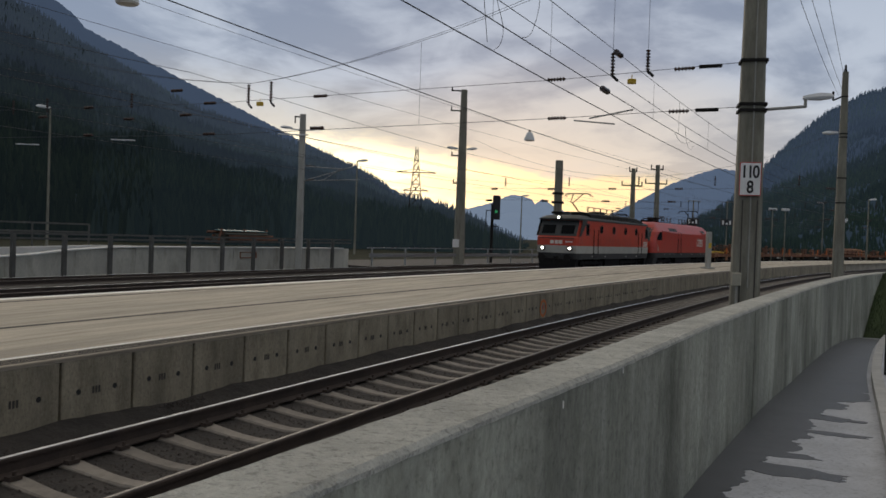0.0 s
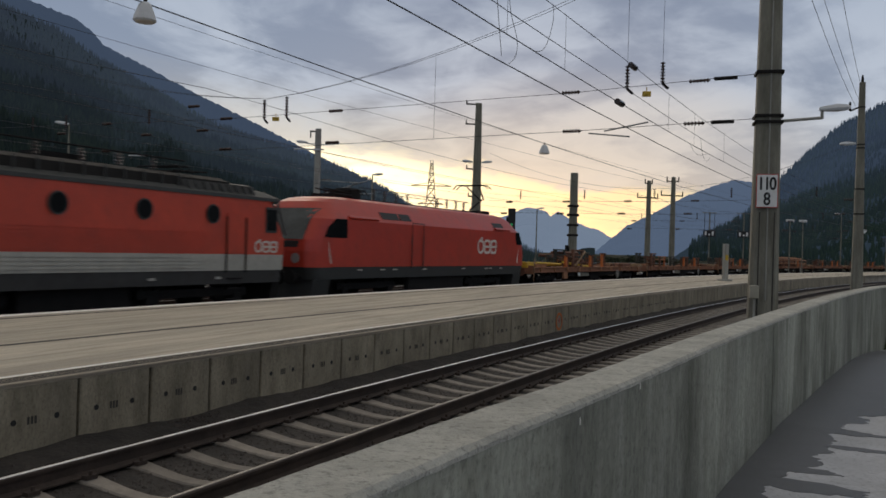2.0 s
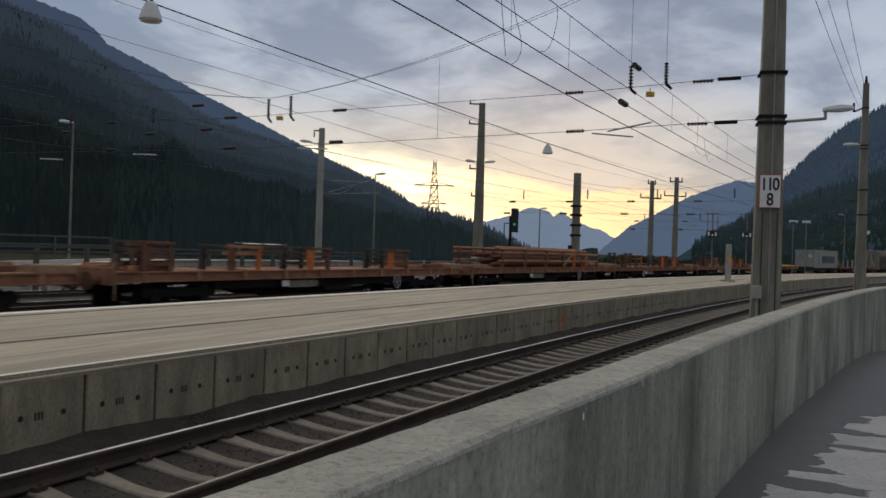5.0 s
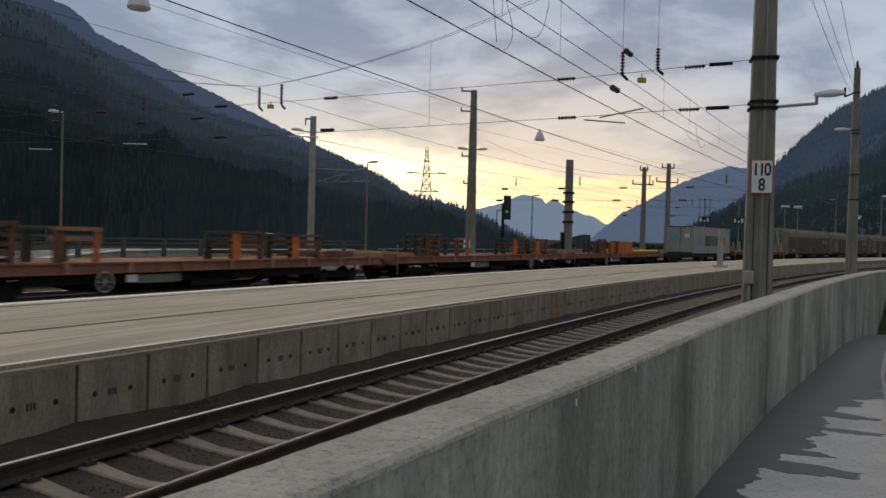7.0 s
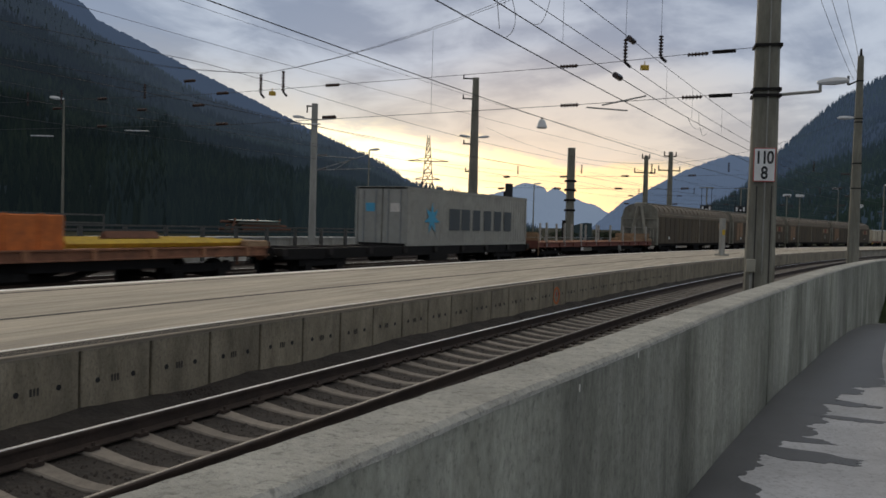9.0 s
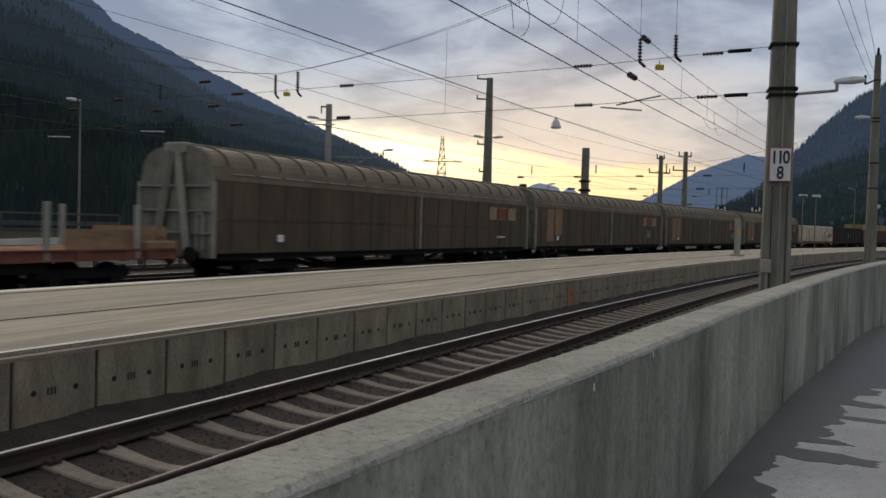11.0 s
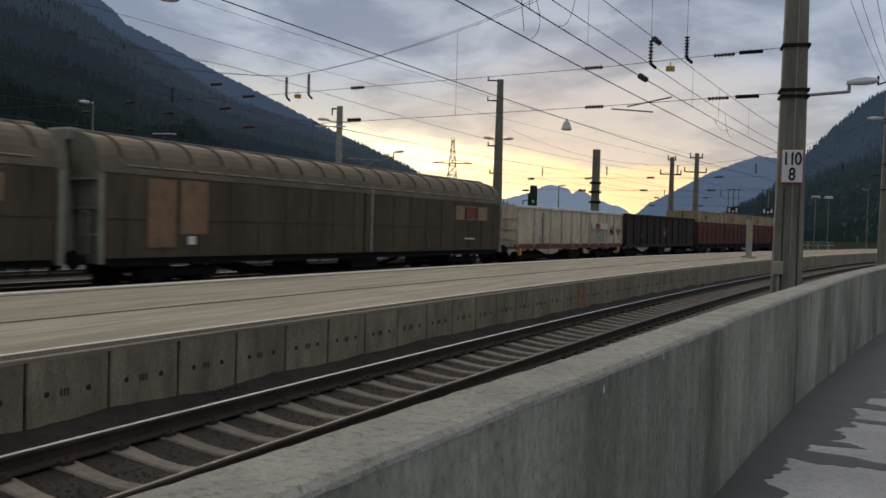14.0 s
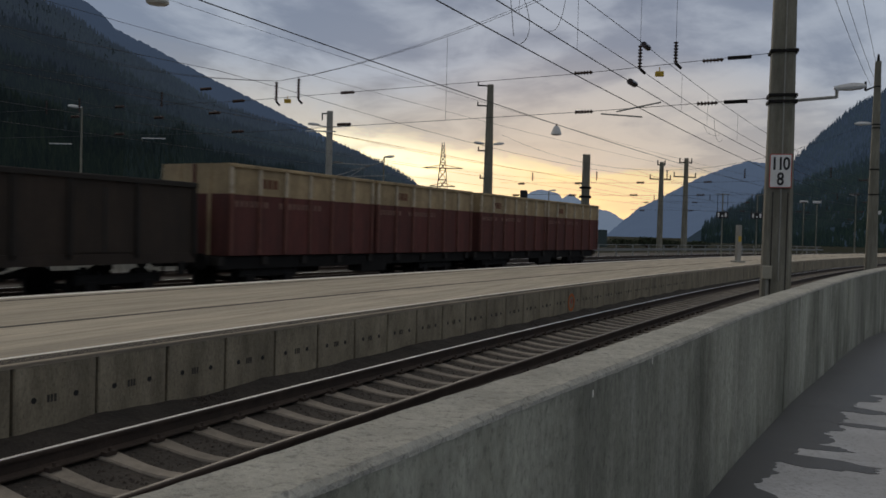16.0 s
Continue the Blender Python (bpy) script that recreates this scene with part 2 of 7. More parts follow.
M = {
    "concrete_panel": material("concrete_panel", (0.30, 0.262, 0.20), 0.85, vary=0.34, scale=1.6, fine=38, bump=0.5, dirt=(0.125, 0.105, 0.078), dirt_amount=0.7, per_object=0.10, stretch=(1, 1, 0.4), streak=0.16, speck=0.35),
    "concrete_wall": material("concrete_wall", (0.292, 0.298, 0.258), 0.8, vary=0.48, scale=0.55, fine=30, bump=0.6, dirt=(0.098, 0.105, 0.078), dirt_amount=0.95, stretch=(1, 1, 0.5), streak=0.24, speck=0.35),
    "concrete_cap": material("concrete_cap", (0.465, 0.46, 0.415), 0.92, vary=0.22, scale=2.6, fine=60, bump=1.0, dirt=(0.31, 0.305, 0.27), dirt_amount=0.5, speck=0.4),
    "paving": material("paving", (0.435, 0.385, 0.305), 0.85, vary=0.24, scale=1.3, fine=20, bump=0.3, dirt=(0.25, 0.22, 0.175), dirt_amount=0.85, speck=0.2, stretch=(0.42, 6.0, 1), turn=-22),
    "paving_edge": material("paving_edge", (0.32, 0.275, 0.215), 0.85, vary=0.22, scale=1.6, fine=40, bump=0.25, dirt=(0.19, 0.165, 0.13), stretch=(0.42, 5.0, 1), turn=-22),
    "white_line": material("white_line", (0.88, 0.86, 0.80), 0.8, vary=0.08, scale=4, fine=40, bump=0.1, dirt=(0.62, 0.58, 0.52), dirt_amount=0.4),
    "dark_strip": material("dark_strip", (0.055, 0.050, 0.045), 0.9, vary=0.25, scale=4, fine=40),
    "ballast": material("ballast", (0.034, 0.029, 0.025), 0.95, vary=0.45, scale=2.2, fine=24, bump=1.0, dirt=(0.02, 0.017, 0.015)),
    "yard_ballast": material("yard_ballast", (0.030, 0.026, 0.022), 0.95, vary=0.45, scale=1.2, fine=16, bump=0.8, dirt=(0.018, 0.015, 0.013)),
    "ballast_stone": material("ballast_stone", (0.050, 0.041, 0.036), 0.95, vary=0.5, scale=9, fine=50, bump=0.4),
    "sleeper": material("sleeper", (0.22, 0.195, 0.166), 0.9, vary=0.22, scale=4, fine=50, bump=0.3, dirt=(0.12, 0.102, 0.084), per_object=0.15),
    "rail_side": material("rail_side", (0.045, 0.032, 0.026), 0.85, vary=0.35, scale=3, fine=40, bump=0.2),
    # two copies of the rail head: sky sheen painted bright, and left out
    "rail_top_lit": material("rail_top_lit", (0.66, 0.67, 0.69), 0.40, metal=1.0, vary=0.06, scale=2, fine=30, bump=0.01),
    "rail_top_unlit": material("rail_top_unlit", (0.15, 0.14, 0.13), 0.5, metal=0.7, vary=0.2, scale=2, fine=30, bump=0.03),
    "asphalt": material("asphalt", (0.50, 0.505, 0.53), 0.62, vary=0.16, scale=1.4, fine=90, bump=0.3, dirt=(0.28, 0.285, 0.30), dirt_amount=0.35, speck=0.35),
    "dark_asphalt": material("dark_asphalt", (0.088, 0.090, 0.097), 0.45, vary=0.3, scale=2.0, fine=70, bump=0.3, dirt=(0.055, 0.056, 0.06)),
    "kerb": material("kerb", (0.42, 0.41, 0.39), 0.85, vary=0.15, scale=3, fine=40),
    "grass": material("grass", (0.045, 0.065, 0.025), 0.95, vary=0.45, scale=1.2, fine=30, bump=0.8),
    "far_ground": material("far_ground", (0.030, 0.032, 0.021), 0.95, vary=0.4, scale=0.15, fine=4, bump=0.0, dirt=(0.018, 0.024, 0.012), spec=0.02),
    "forest": material("forest", (0.016, 0.024, 0.014), 1.0, vary=0.4, scale=0.004, fine=0.05, bump=0.0, spec=0.05),
    "mast": material("mast", (0.225, 0.215, 0.175), 0.7, vary=0.22, scale=2.5, fine=40, bump=0.15, stretch=(1, 1, 0.2), dirt=(0.12, 0.112, 0.088), streak=0.22),
    "fence_grey": material("fence_grey", (0.075, 0.074, 0.068), 0.7, vary=0.25, scale=2.5, fine=40, bump=0.1),
    "mast_light": material("mast_light", (0.315, 0.31, 0.28), 0.7, vary=0.2, scale=2.5, fine=40, bump=0.15, stretch=(1, 1, 0.2), dirt=(0.18, 0.17, 0.14)),
    "galvanised": material("galvanised", (0.30, 0.31, 0.31), 0.5, metal=0.6, vary=0.12, scale=4, fine=50),
    "steel_dark": material("steel_dark", (0.011, 0.010, 0.0095), 0.85, vary=0.35, scale=3, fine=30, bump=0.2, spec=0.3),
    "wire": material("wire", (0.03, 0.03, 0.032), 0.6, vary=0.1, scale=5, fine=50, bump=0),
    "insulator": material("insulator", (0.045, 0.025, 0.02), 0.25, vary=0.2, scale=9, fine=60, bump=0),
    "lamp_shell": material("lamp_shell", (0.62, 0.63, 0.64), 0.4, vary=0.08, scale=3, fine=30, bump=0.03),
    "white_paint": material("white_paint", (0.75, 0.75, 0.73), 0.5, vary=0.05, scale=5, fine=50, bump=0.02, dirt=(0.6, 0.58, 0.55)),
    "black_paint": material("black_paint", (0.012, 0.012, 0.013), 0.6, vary=0.2, scale=5, fine=40, bump=0.02),
    "red_trim": material("red_trim", (0.45, 0.03, 0.02), 0.5, vary=0.1, scale=5, fine=40, bump=0.02),
    "yellow": material("yellow", (0.55, 0.36, 0.03), 0.6, vary=0.2, scale=3, fine=30, dirt=(0.25, 0.15, 0.04)),
    "loco_red": material("loco_red", (0.50, 0.052, 0.022), 0.42, vary=0.12, scale=1.1, fine=20, bump=0.02, dirt=(0.29, 0.038, 0.019), dirt_amount=0.4),
    "loco_red_bright": material("loco_red_bright", (0.45, 0.034, 0.016), 0.38, vary=0.12, scale=0.9, fine=20, bump=0.02, dirt=(0.27, 0.026, 0.014), dirt_amount=0.45),
    "loco_cream": material("loco_cream", (0.40, 0.385, 0.34), 0.5, vary=0.12, scale=1.5, fine=25, bump=0.02, dirt=(0.24, 0.22, 0.19)),
    "loco_grey": material("loco_grey", (0.036, 0.038, 0.037), 0.6, vary=0.2, scale=1.5, fine=25, bump=0.05, dirt=(0.024, 0.022, 0.019)),
    "loco_frame": material("loco_frame", (0.035, 0.034, 0.033), 0.7, vary=0.25, scale=2, fine=25, bump=0.08, dirt=(0.025, 0.02, 0.016)),
    "glass": material("glass", (0.005, 0.006, 0.007), 0.10, vary=0.1, scale=2, fine=20, bump=0, spec=0.05),
    "headlight": material("headlight", (0.9, 0.9, 0.85), 0.3, vary=0, bump=0, emit=(1.0, 0.95, 0.82), strength=5.0),
    "marking": material("marking", (0.62, 0.58, 0.52), 0.6, vary=0.1, scale=6, fine=40, bump=0.02),
    "rust_deck": material("rust_deck", (0.34, 0.165, 0.088), 0.9, vary=0.38, scale=1.2, fine=18, bump=0.25, dirt=(0.16, 0.078, 0.046), dirt_amount=0.7),
    "rust_sill": material("rust_sill", (0.24, 0.108, 0.060), 0.85, vary=0.35, scale=1.5, fine=18, bump=0.2, dirt=(0.10, 0.05, 0.034)),
    "rack_orange": material("rack_orange", (0.50, 0.135, 0.028), 0.75, vary=0.25, scale=2.5, fine=20, bump=0.1, dirt=(0.20, 0.07, 0.03)),
    "rack_brown": material("rack_brown", (0.13, 0.058, 0.035), 0.9, vary=0.35, scale=2.5, fine=20, bump=0.1),
    "timber": material("timber", (0.27, 0.175, 0.10), 0.85, vary=0.3, scale=3, fine=20, bump=0.2, stretch=(0.2, 1, 1)),
    "box_grey": material("box_grey", (0.31, 0.305, 0.27), 0.55, vary=0.12, scale=1.2, fine=20, bump=0.03, dirt=(0.20, 0.19, 0.16)),
    "concrete_pale": material("concrete_pale", (0.44, 0.425, 0.37), 0.85, vary=0.2, scale=0.8, fine=20, bump=0.2, dirt=(0.24, 0.225, 0.18), dirt_amount=0.7, stretch=(1, 1, 0.4)),
    "star_blue": material("star_blue", (0.06, 0.32, 0.50), 0.5, vary=0.05, scale=3, fine=30, bump=0),
    "letter_dark": material("letter_dark", (0.060, 0.072, 0.080), 0.5, vary=0.1, scale=3, fine=30, bump=0),
    "van_wall": material("van_wall", (0.088, 0.066, 0.041), 0.7, vary=0.30, scale=0.6, fine=14, bump=0.06, dirt=(0.046, 0.037, 0.027), stretch=(1, 1, 0.4), streak=0.20),
    "van_roof": material("van_roof", (0.168, 0.136, 0.096), 0.65, vary=0.28, scale=0.8, fine=14, bump=0.05, dirt=(0.095, 0.076, 0.054), dirt_amount=0.6),
    "van_end": material("van_end", (0.185, 0.178, 0.145), 0.7, vary=0.25, scale=1.0, fine=18, bump=0.05, dirt=(0.085, 0.072, 0.056), dirt_amount=0.7, streak=0.2),
    "van_trim": material("van_trim", (0.36, 0.33, 0.275), 0.6, vary=0.18, scale=2, fine=25, bump=0.03, dirt=(0.18, 0.15, 0.12)),
    "van_frame": material("van_frame", (0.25, 0.24, 0.195), 0.65, vary=0.2, scale=1.5, fine=20, bump=0.05, dirt=(0.13, 0.112, 0.088)),
    "roof_seam": material("roof_seam", (0.085, 0.066, 0.046), 0.75, vary=0.25, scale=2, fine=20, bump=0.05),
    "placard": material("placard", (0.29, 0.205, 0.125), 0.7, vary=0.3, scale=4, fine=30, bump=0.02, dirt=(0.16, 0.11, 0.07)),
    "placard_red": material("placard_red", (0.21, 0.050, 0.032), 0.7, vary=0.3, scale=4, fine=30, bump=0.02, dirt=(0.12, 0.05, 0.035)),
    "patch_brown": material("patch_brown", (0.25, 0.155, 0.090), 0.75, vary=0.25, scale=2, fine=30, bump=0.02, dirt=(0.12, 0.085, 0.055)),
    "gondola_white": material("gondola_white", (0.66, 0.585, 0.45), 0.75, vary=0.16, scale=1.0, fine=18, bump=0.08, dirt=(0.24, 0.15, 0.09), dirt_amount=0.6, stretch=(1, 1, 0.5), streak=0.16),
    "gondola_rust": material("gondola_rust", (0.17, 0.060, 0.042), 0.85, vary=0.3, scale=1.5, fine=18, bump=0.1, dirt=(0.08, 0.038, 0.028)),
    "gondola_dark": material("gondola_dark", (0.036, 0.025, 0.019), 0.85, vary=0.35, scale=1.0, fine=18, bump=0.08, dirt=(0.020, 0.015, 0.012), stretch=(1, 1, 0.5), streak=0.2),
    "box_red": material("box_red", (0.105, 0.030, 0.026), 0.78, vary=0.25, scale=1.0, fine=18, bump=0.05, dirt=(0.06, 0.026, 0.022), stretch=(1, 1, 0.5), streak=0.25),
    "box_beige": material("box_beige", (0.36, 0.275, 0.165), 0.75, vary=0.25, scale=1.0, fine=18, bump=0.05, dirt=(0.19, 0.12, 0.075), streak=0.22),
    "gondola_rib": material("gondola_rib", (0.50, 0.435, 0.335), 0.8, vary=0.25, scale=2.0, fine=20, bump=0.08, dirt=(0.22, 0.15, 0.10), dirt_amount=0.6),
    "rib_dark": material("rib_dark", (0.016, 0.013, 0.011), 0.8, vary=0.3, scale=2, fine=20, bump=0.06),
    "box_rib": material("box_rib", (0.135, 0.052, 0.040), 0.78, vary=0.3, scale=2, fine=20, bump=0.06, dirt=(0.07, 0.032, 0.026)),
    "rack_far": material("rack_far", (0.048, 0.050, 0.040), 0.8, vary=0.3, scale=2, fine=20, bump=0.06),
    "faded_mark": material("faded_mark", (0.19, 0.115, 0.09), 0.8, vary=0.3, scale=5, fine=30, bump=0.02),
    "beige_box": material("beige_box", (0.36, 0.34, 0.27), 0.6, vary=0.12, scale=4, fine=40, bump=0.05),
    "signal_green": material("signal_green", (0.02, 0.3, 0.08), 0.4, vary=0, bump=0, emit=(0.1, 0.9, 0.35), strength=0.15),
    "rail_white": material("rail_white", (0.74, 0.75, 0.74), 0.55, vary=0.14, scale=1.2, fine=20, bump=0.03, dirt=(0.42, 0.38, 0.32), dirt_amount=0.6),
    "sheet_teal": material("sheet_teal", (0.10, 0.155, 0.15), 0.6, vary=0.2, scale=2, fine=20, bump=0.05),
    "parapet": material("parapet", (0.66, 0.66, 0.64), 0.8, vary=0.12, scale=0.8, fine=20, bump=0.1, dirt=(0.45, 0.44, 0.40), dirt_amount=0.5),
    "screen_glass": material("screen_glass", (0.035, 0.042, 0.043), 0.10, vary=0.5, scale=1.6, fine=20, bump=0, spec=0.5),
    "shrub": material("shrub", (0.03, 0.042, 0.02), 0.95, vary=0.5, scale=2, fine=20, bump=0.3),
}


# Distance haze is painted in as an even bluish emission.
def backdrop_material(name, color, haze_glow):
    mt = material(name, color, 1.0, vary=0.12, scale=0.003, fine=0.03, bump=0, emit=haze_glow, strength=1.0, spec=0.0)
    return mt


def forest_material(name, lo, hi, haze_glow):
    """Dark needles, each tree a little different; evening haze is painted over them as emission."""
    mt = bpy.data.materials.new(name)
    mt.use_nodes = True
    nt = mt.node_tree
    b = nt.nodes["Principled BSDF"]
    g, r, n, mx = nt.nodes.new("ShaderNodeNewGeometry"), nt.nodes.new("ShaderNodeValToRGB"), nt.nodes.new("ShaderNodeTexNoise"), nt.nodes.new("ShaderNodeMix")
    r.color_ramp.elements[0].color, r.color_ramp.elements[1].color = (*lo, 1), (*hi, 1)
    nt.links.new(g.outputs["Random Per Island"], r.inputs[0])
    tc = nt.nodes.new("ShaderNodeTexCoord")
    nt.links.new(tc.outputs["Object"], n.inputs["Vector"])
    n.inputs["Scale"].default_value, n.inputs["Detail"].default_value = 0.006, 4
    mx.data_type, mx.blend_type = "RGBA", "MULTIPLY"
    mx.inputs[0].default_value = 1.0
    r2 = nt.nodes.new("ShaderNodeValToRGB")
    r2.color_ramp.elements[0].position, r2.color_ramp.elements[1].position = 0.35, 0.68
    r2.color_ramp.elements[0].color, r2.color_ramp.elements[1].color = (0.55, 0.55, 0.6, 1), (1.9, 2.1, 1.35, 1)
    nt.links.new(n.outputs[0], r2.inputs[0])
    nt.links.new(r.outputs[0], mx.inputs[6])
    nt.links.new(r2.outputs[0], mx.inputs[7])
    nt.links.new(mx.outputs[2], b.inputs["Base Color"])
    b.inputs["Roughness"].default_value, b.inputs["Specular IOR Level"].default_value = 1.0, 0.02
    b.inputs["Emission Color"].default_value, b.inputs["Emission Strength"].default_value = (*haze_glow, 1), 1.0
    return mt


# ---- building helpers ----
def box(bm, lo, hi, mat=None):
    vs = [bm.verts.new((x, y, z)) for z in (lo[2], hi[2]) for x, y in ((lo[0], lo[1]), (hi[0], lo[1]), (hi[0], hi[1]), (lo[0], hi[1]))]
    if mat is not None:
        for v in vs:
            v.co = mat @ v.co
    for f in ((3, 2, 1, 0), (4, 5, 6, 7), (0, 1, 5, 4), (1, 2, 6, 5), (2, 3, 7, 6), (3, 0, 4, 7)):
        bm.faces.new([vs[i] for i in f])
    return vs


def soft_box(bm, lo, hi, c=0.01):
    """A box with chamfered upright and top edges."""
    rings = []
    for z, k in ((lo[2], 0), (hi[2] - c, 0), (hi[2], c)):
        x0, x1, y0, y1 = lo[0] + k, hi[0] - k, lo[1] + k, hi[1] - k
        rings.append([bm.verts.new((x, y, z)) for x, y in ((x0 + c, y0), (x1 - c, y0), (x1, y0 + c), (x1, y1 - c), (x1 - c, y1), (x0 + c, y1), (x0, y1 - c), (x0, y0 + c))])
    stitch(bm, rings)


def stitch(bm, rings, closed=True, caps=True):
    n = len(rings[0])
    for a, b in zip(rings[:-1], rings[1:]):
        for i in range(n if closed else n - 1):
            j = (i + 1) % n
            bm.faces.new((a[i], a[j], b[j], b[i]))
    if caps and closed:
        bm.faces.new(rings[0][::-1])
        bm.faces.new(rings[-1])


def cyl(bm, p0, p1, r0, r1=None, n=10):
    p0, p1 = Vector(p0), Vector(p1)
    r1 = r0 if r1 is None else r1
    q = (p1 - p0).to_track_quat("Z", "Y").to_matrix()
    rings = []
    for p, r in ((p0, r0), (p1, r1)):
        rings.append([bm.verts.new(p + q @ Vector((r * math.cos(2 * math.pi * i / n), r * math.sin(2 * math.pi * i / n), 0))) for i in range(n)])
    stitch(bm, rings)


def beam(bm, p0, p1, w, h=None):
    """A square bar from p0 to p1."""
    cyl(bm, p0, p1, w * 0.7071, n=4)


def extrude(bm, poly, x0, x1, axis="x"):
    """A polygon of (a, b) points drawn along an axis."""
    def at(a, b, x):
        return (x, a, b) if axis == "x" else (a, x, b)
    r = [[bm.verts.new(at(a, b, x)) for a, b in poly] for x in (x0, x1)]
    stitch(bm, r)


def mesh_of(name, bm, mat, smooth=False):
    bmesh.ops.recalc_face_normals(bm, faces=bm.faces)
    me = bpy.data.meshes.new(name)
    bm.to_mesh(me)
    bm.free()
    me.materials.append(M[mat] if isinstance(mat, str) else mat)
    if smooth:
        me.shade_smooth()
    return me


def part(name, bm, mat, parent=None, label="", smooth=False):
    ob = new(name, bm if isinstance(bm, bpy.types.Mesh) else mesh_of(name, bm, mat, smooth))
    ob.parent = parent
    if label:
        tagged(ob, label)
    return ob


def thing(name, label, category, group="", at=None):
    ob = tagged(new(name), label, category, group)
    if at is not None:
        ob.matrix_basis = at
    return ob


def wire(name, pts, r, mat, parent=None, n=5):
    """One bent tube through all the points."""
    r = r * 0.8 if mat == "wire" else r
    bm = bmesh.new()
    pts = [Vector(p) for p in pts]
    rings = []
    for i, p in enumerate(pts):
        d = pts[min(i + 1, len(pts) - 1)] - pts[max(i - 1, 0)]
        q = d.to_track_quat("Z", "Y").to_matrix()
        rings.append([bm.verts.new(p + q @ Vector((r * math.cos(2 * math.pi * k / n), r * math.sin(2 * math.pi * k / n), 0))) for k in range(n)])
    stitch(bm, rings)
    return part(name, bm, mat, parent)


def sag(p, q, d, n=8):
    p, q = Vector(p), Vector(q)
    return [p.lerp(q, i / n) - Vector((0, 0, 4 * d * (i / n) * (1 - i / n))) for i in range(n + 1)]


# ---- the plan: two curved tracks ----
class Curve:
    """A right-hand curve: origin, heading in degrees from the y axis, radius."""

    def __init__(self, x, y, heading, radius):
        h = radians(heading)
        self.r, self.k = Vector((math.cos(h), -math.sin(h))), radius
        self.c = Vector((x, y)) + self.r * radius
        self.p0 = math.atan2(-self.r.y, -self.r.x)

    def at(self, s, off=0.0, z=0.0):
        p, q = self.p0 - s / self.k, self.k - off
        return Vector((self.c.x + q * math.cos(p), self.c.y + q * math.sin(p), z))

    def yaw(self, s):
        """The angle of the direction away, from the x axis, in degrees."""
        return math.degrees(self.p0 - s / self.k) - 90


NEAR = Curve(-4.550, 2.955, 23.97, 455.3)
o = Vector((-4.550, 2.955)) + NEAR.r * -12.42
FAR = Curve(o.x, o.y, 24.2, 601.4)
FAR_Z = -0.15


def sweep(bm, curve, profile, s0, s1, step=2.0, closed=True):
    n = max(1, int(math.ceil((s1 - s0) / step)))
    rings = [[bm.verts.new(curve.at(s0 + (s1 - s0) * i / n, a(s0 + (s1 - s0) * i / n) if callable(a) else a, z)) for a, z in profile] for i in range(n + 1)]
    stitch(bm, rings, closed, caps=closed)


# ---- large structure ----
def build_ground():
    bm = bmesh.new()
    box(bm, (-4500, -4500, -3.0), (4500, 4500, -0.42))
    tagged(part("ground", bm, "far_ground"), "flat valley floor of gravel and rough grass", "ground", kind="structure")


def hill(name, mat, az0, az1, rim, r0, r1, n=90, m=26, rough=0.05, seed=0.0, label="", base=-6.0):
    """A mountainside whose skyline stands at the elevation rim(az) in degrees, from its foot at r0 to its ridge at r1 metres."""
    bm = bmesh.new()
    rows = []
    for i in range(n + 1):
        az = az0 + (az1 - az0) * i / n
        top = math.tan(radians(rim(az))) * r1
        col = []
        for j in range(m + 4):
            t = j / m
            r = r0 + (r1 - r0) * t
            d = toward(az, 0)
            e = noise.noise((az * 0.16, t * 3.5, seed)) + 0.5 * noise.noise((az * 0.5, t * 9, seed + 5))
            z = base + (top - base) * (t ** 1.12 if t <= 1 else 1 - (t - 1) * 1.5)
            z += e * rough * r * min(1, 4 * t) * max(0.0, 1 - t) * 1.2 if t < 1 else 0
            limit = math.tan(radians(rim(az))) * r * (0.35 + 0.65 * t)
            if 0.15 < t < 1:
                z = min(z, limit)
            col.append(bm.verts.new((d.x * r, d.y * r, z)))
        rows.append(col)
    stitch(bm, rows, closed=False, caps=False)
    grid = [[v.co.copy() for v in col] for col in rows]
    ob = part(name, bm, mat, smooth=True)
    tagged(ob, label, "mountain", kind="structure")
    return grid


def table(pairs):
    xs, ys = zip(*pairs)
    return lambda a: float(np.interp(a, xs, ys))


RIM_NEAR = table(((-60, 24), (-40, 17.5), (-28, 13.2), (-26, 12.6), (-23.2, 10.9), (-20.5, 9.6), (-17.1, 7.9), (-13.5, 6.7), (-9.9, 5.75), (-7.5, 4.9), (-5.3, 3.95), (-3.4, 2.75), (0, 2.05), (1.6, 1.5), (3.1, 0.72), (4.6, 0.1), (6.2, -0.5), (9, -0.6)))
RIM_BLUE = table(((-50, 17), (-33, 14.6), (-28, 14.2), (-24.9, 13.35), (-23.9, 12.7), (-23.2, 11.95), (-20.3, 10.75), (-17.1, 9.3), (-14.6, 8.25), (-9.9, 6.1), (-6, 4.4), (-2, 2.2)))
RIM_FAR = table(((-3, 1.5), (1.6, 1.95), (3.2, 2.45), (4.4, 2.98), (5.0, 2.9), (5.7, 2.75), (6.0, 2.4), (6.5, 2.78), (7.4, 2.2), (8.5, 1.75), (9.2, 1.6), (9.9, 1.15), (12, 0.3), (16, 0)))
RIM_MID = table(((8.5, -0.3), (9.9, 0.95), (11.0, 1.9), (12.4, 2.6), (13.5, 3.25), (14.8, 3.95), (16.2, 4.5), (17.6, 4.98), (18.6, 4.85), (20, 4.35), (23, 3.4), (28, 3)))
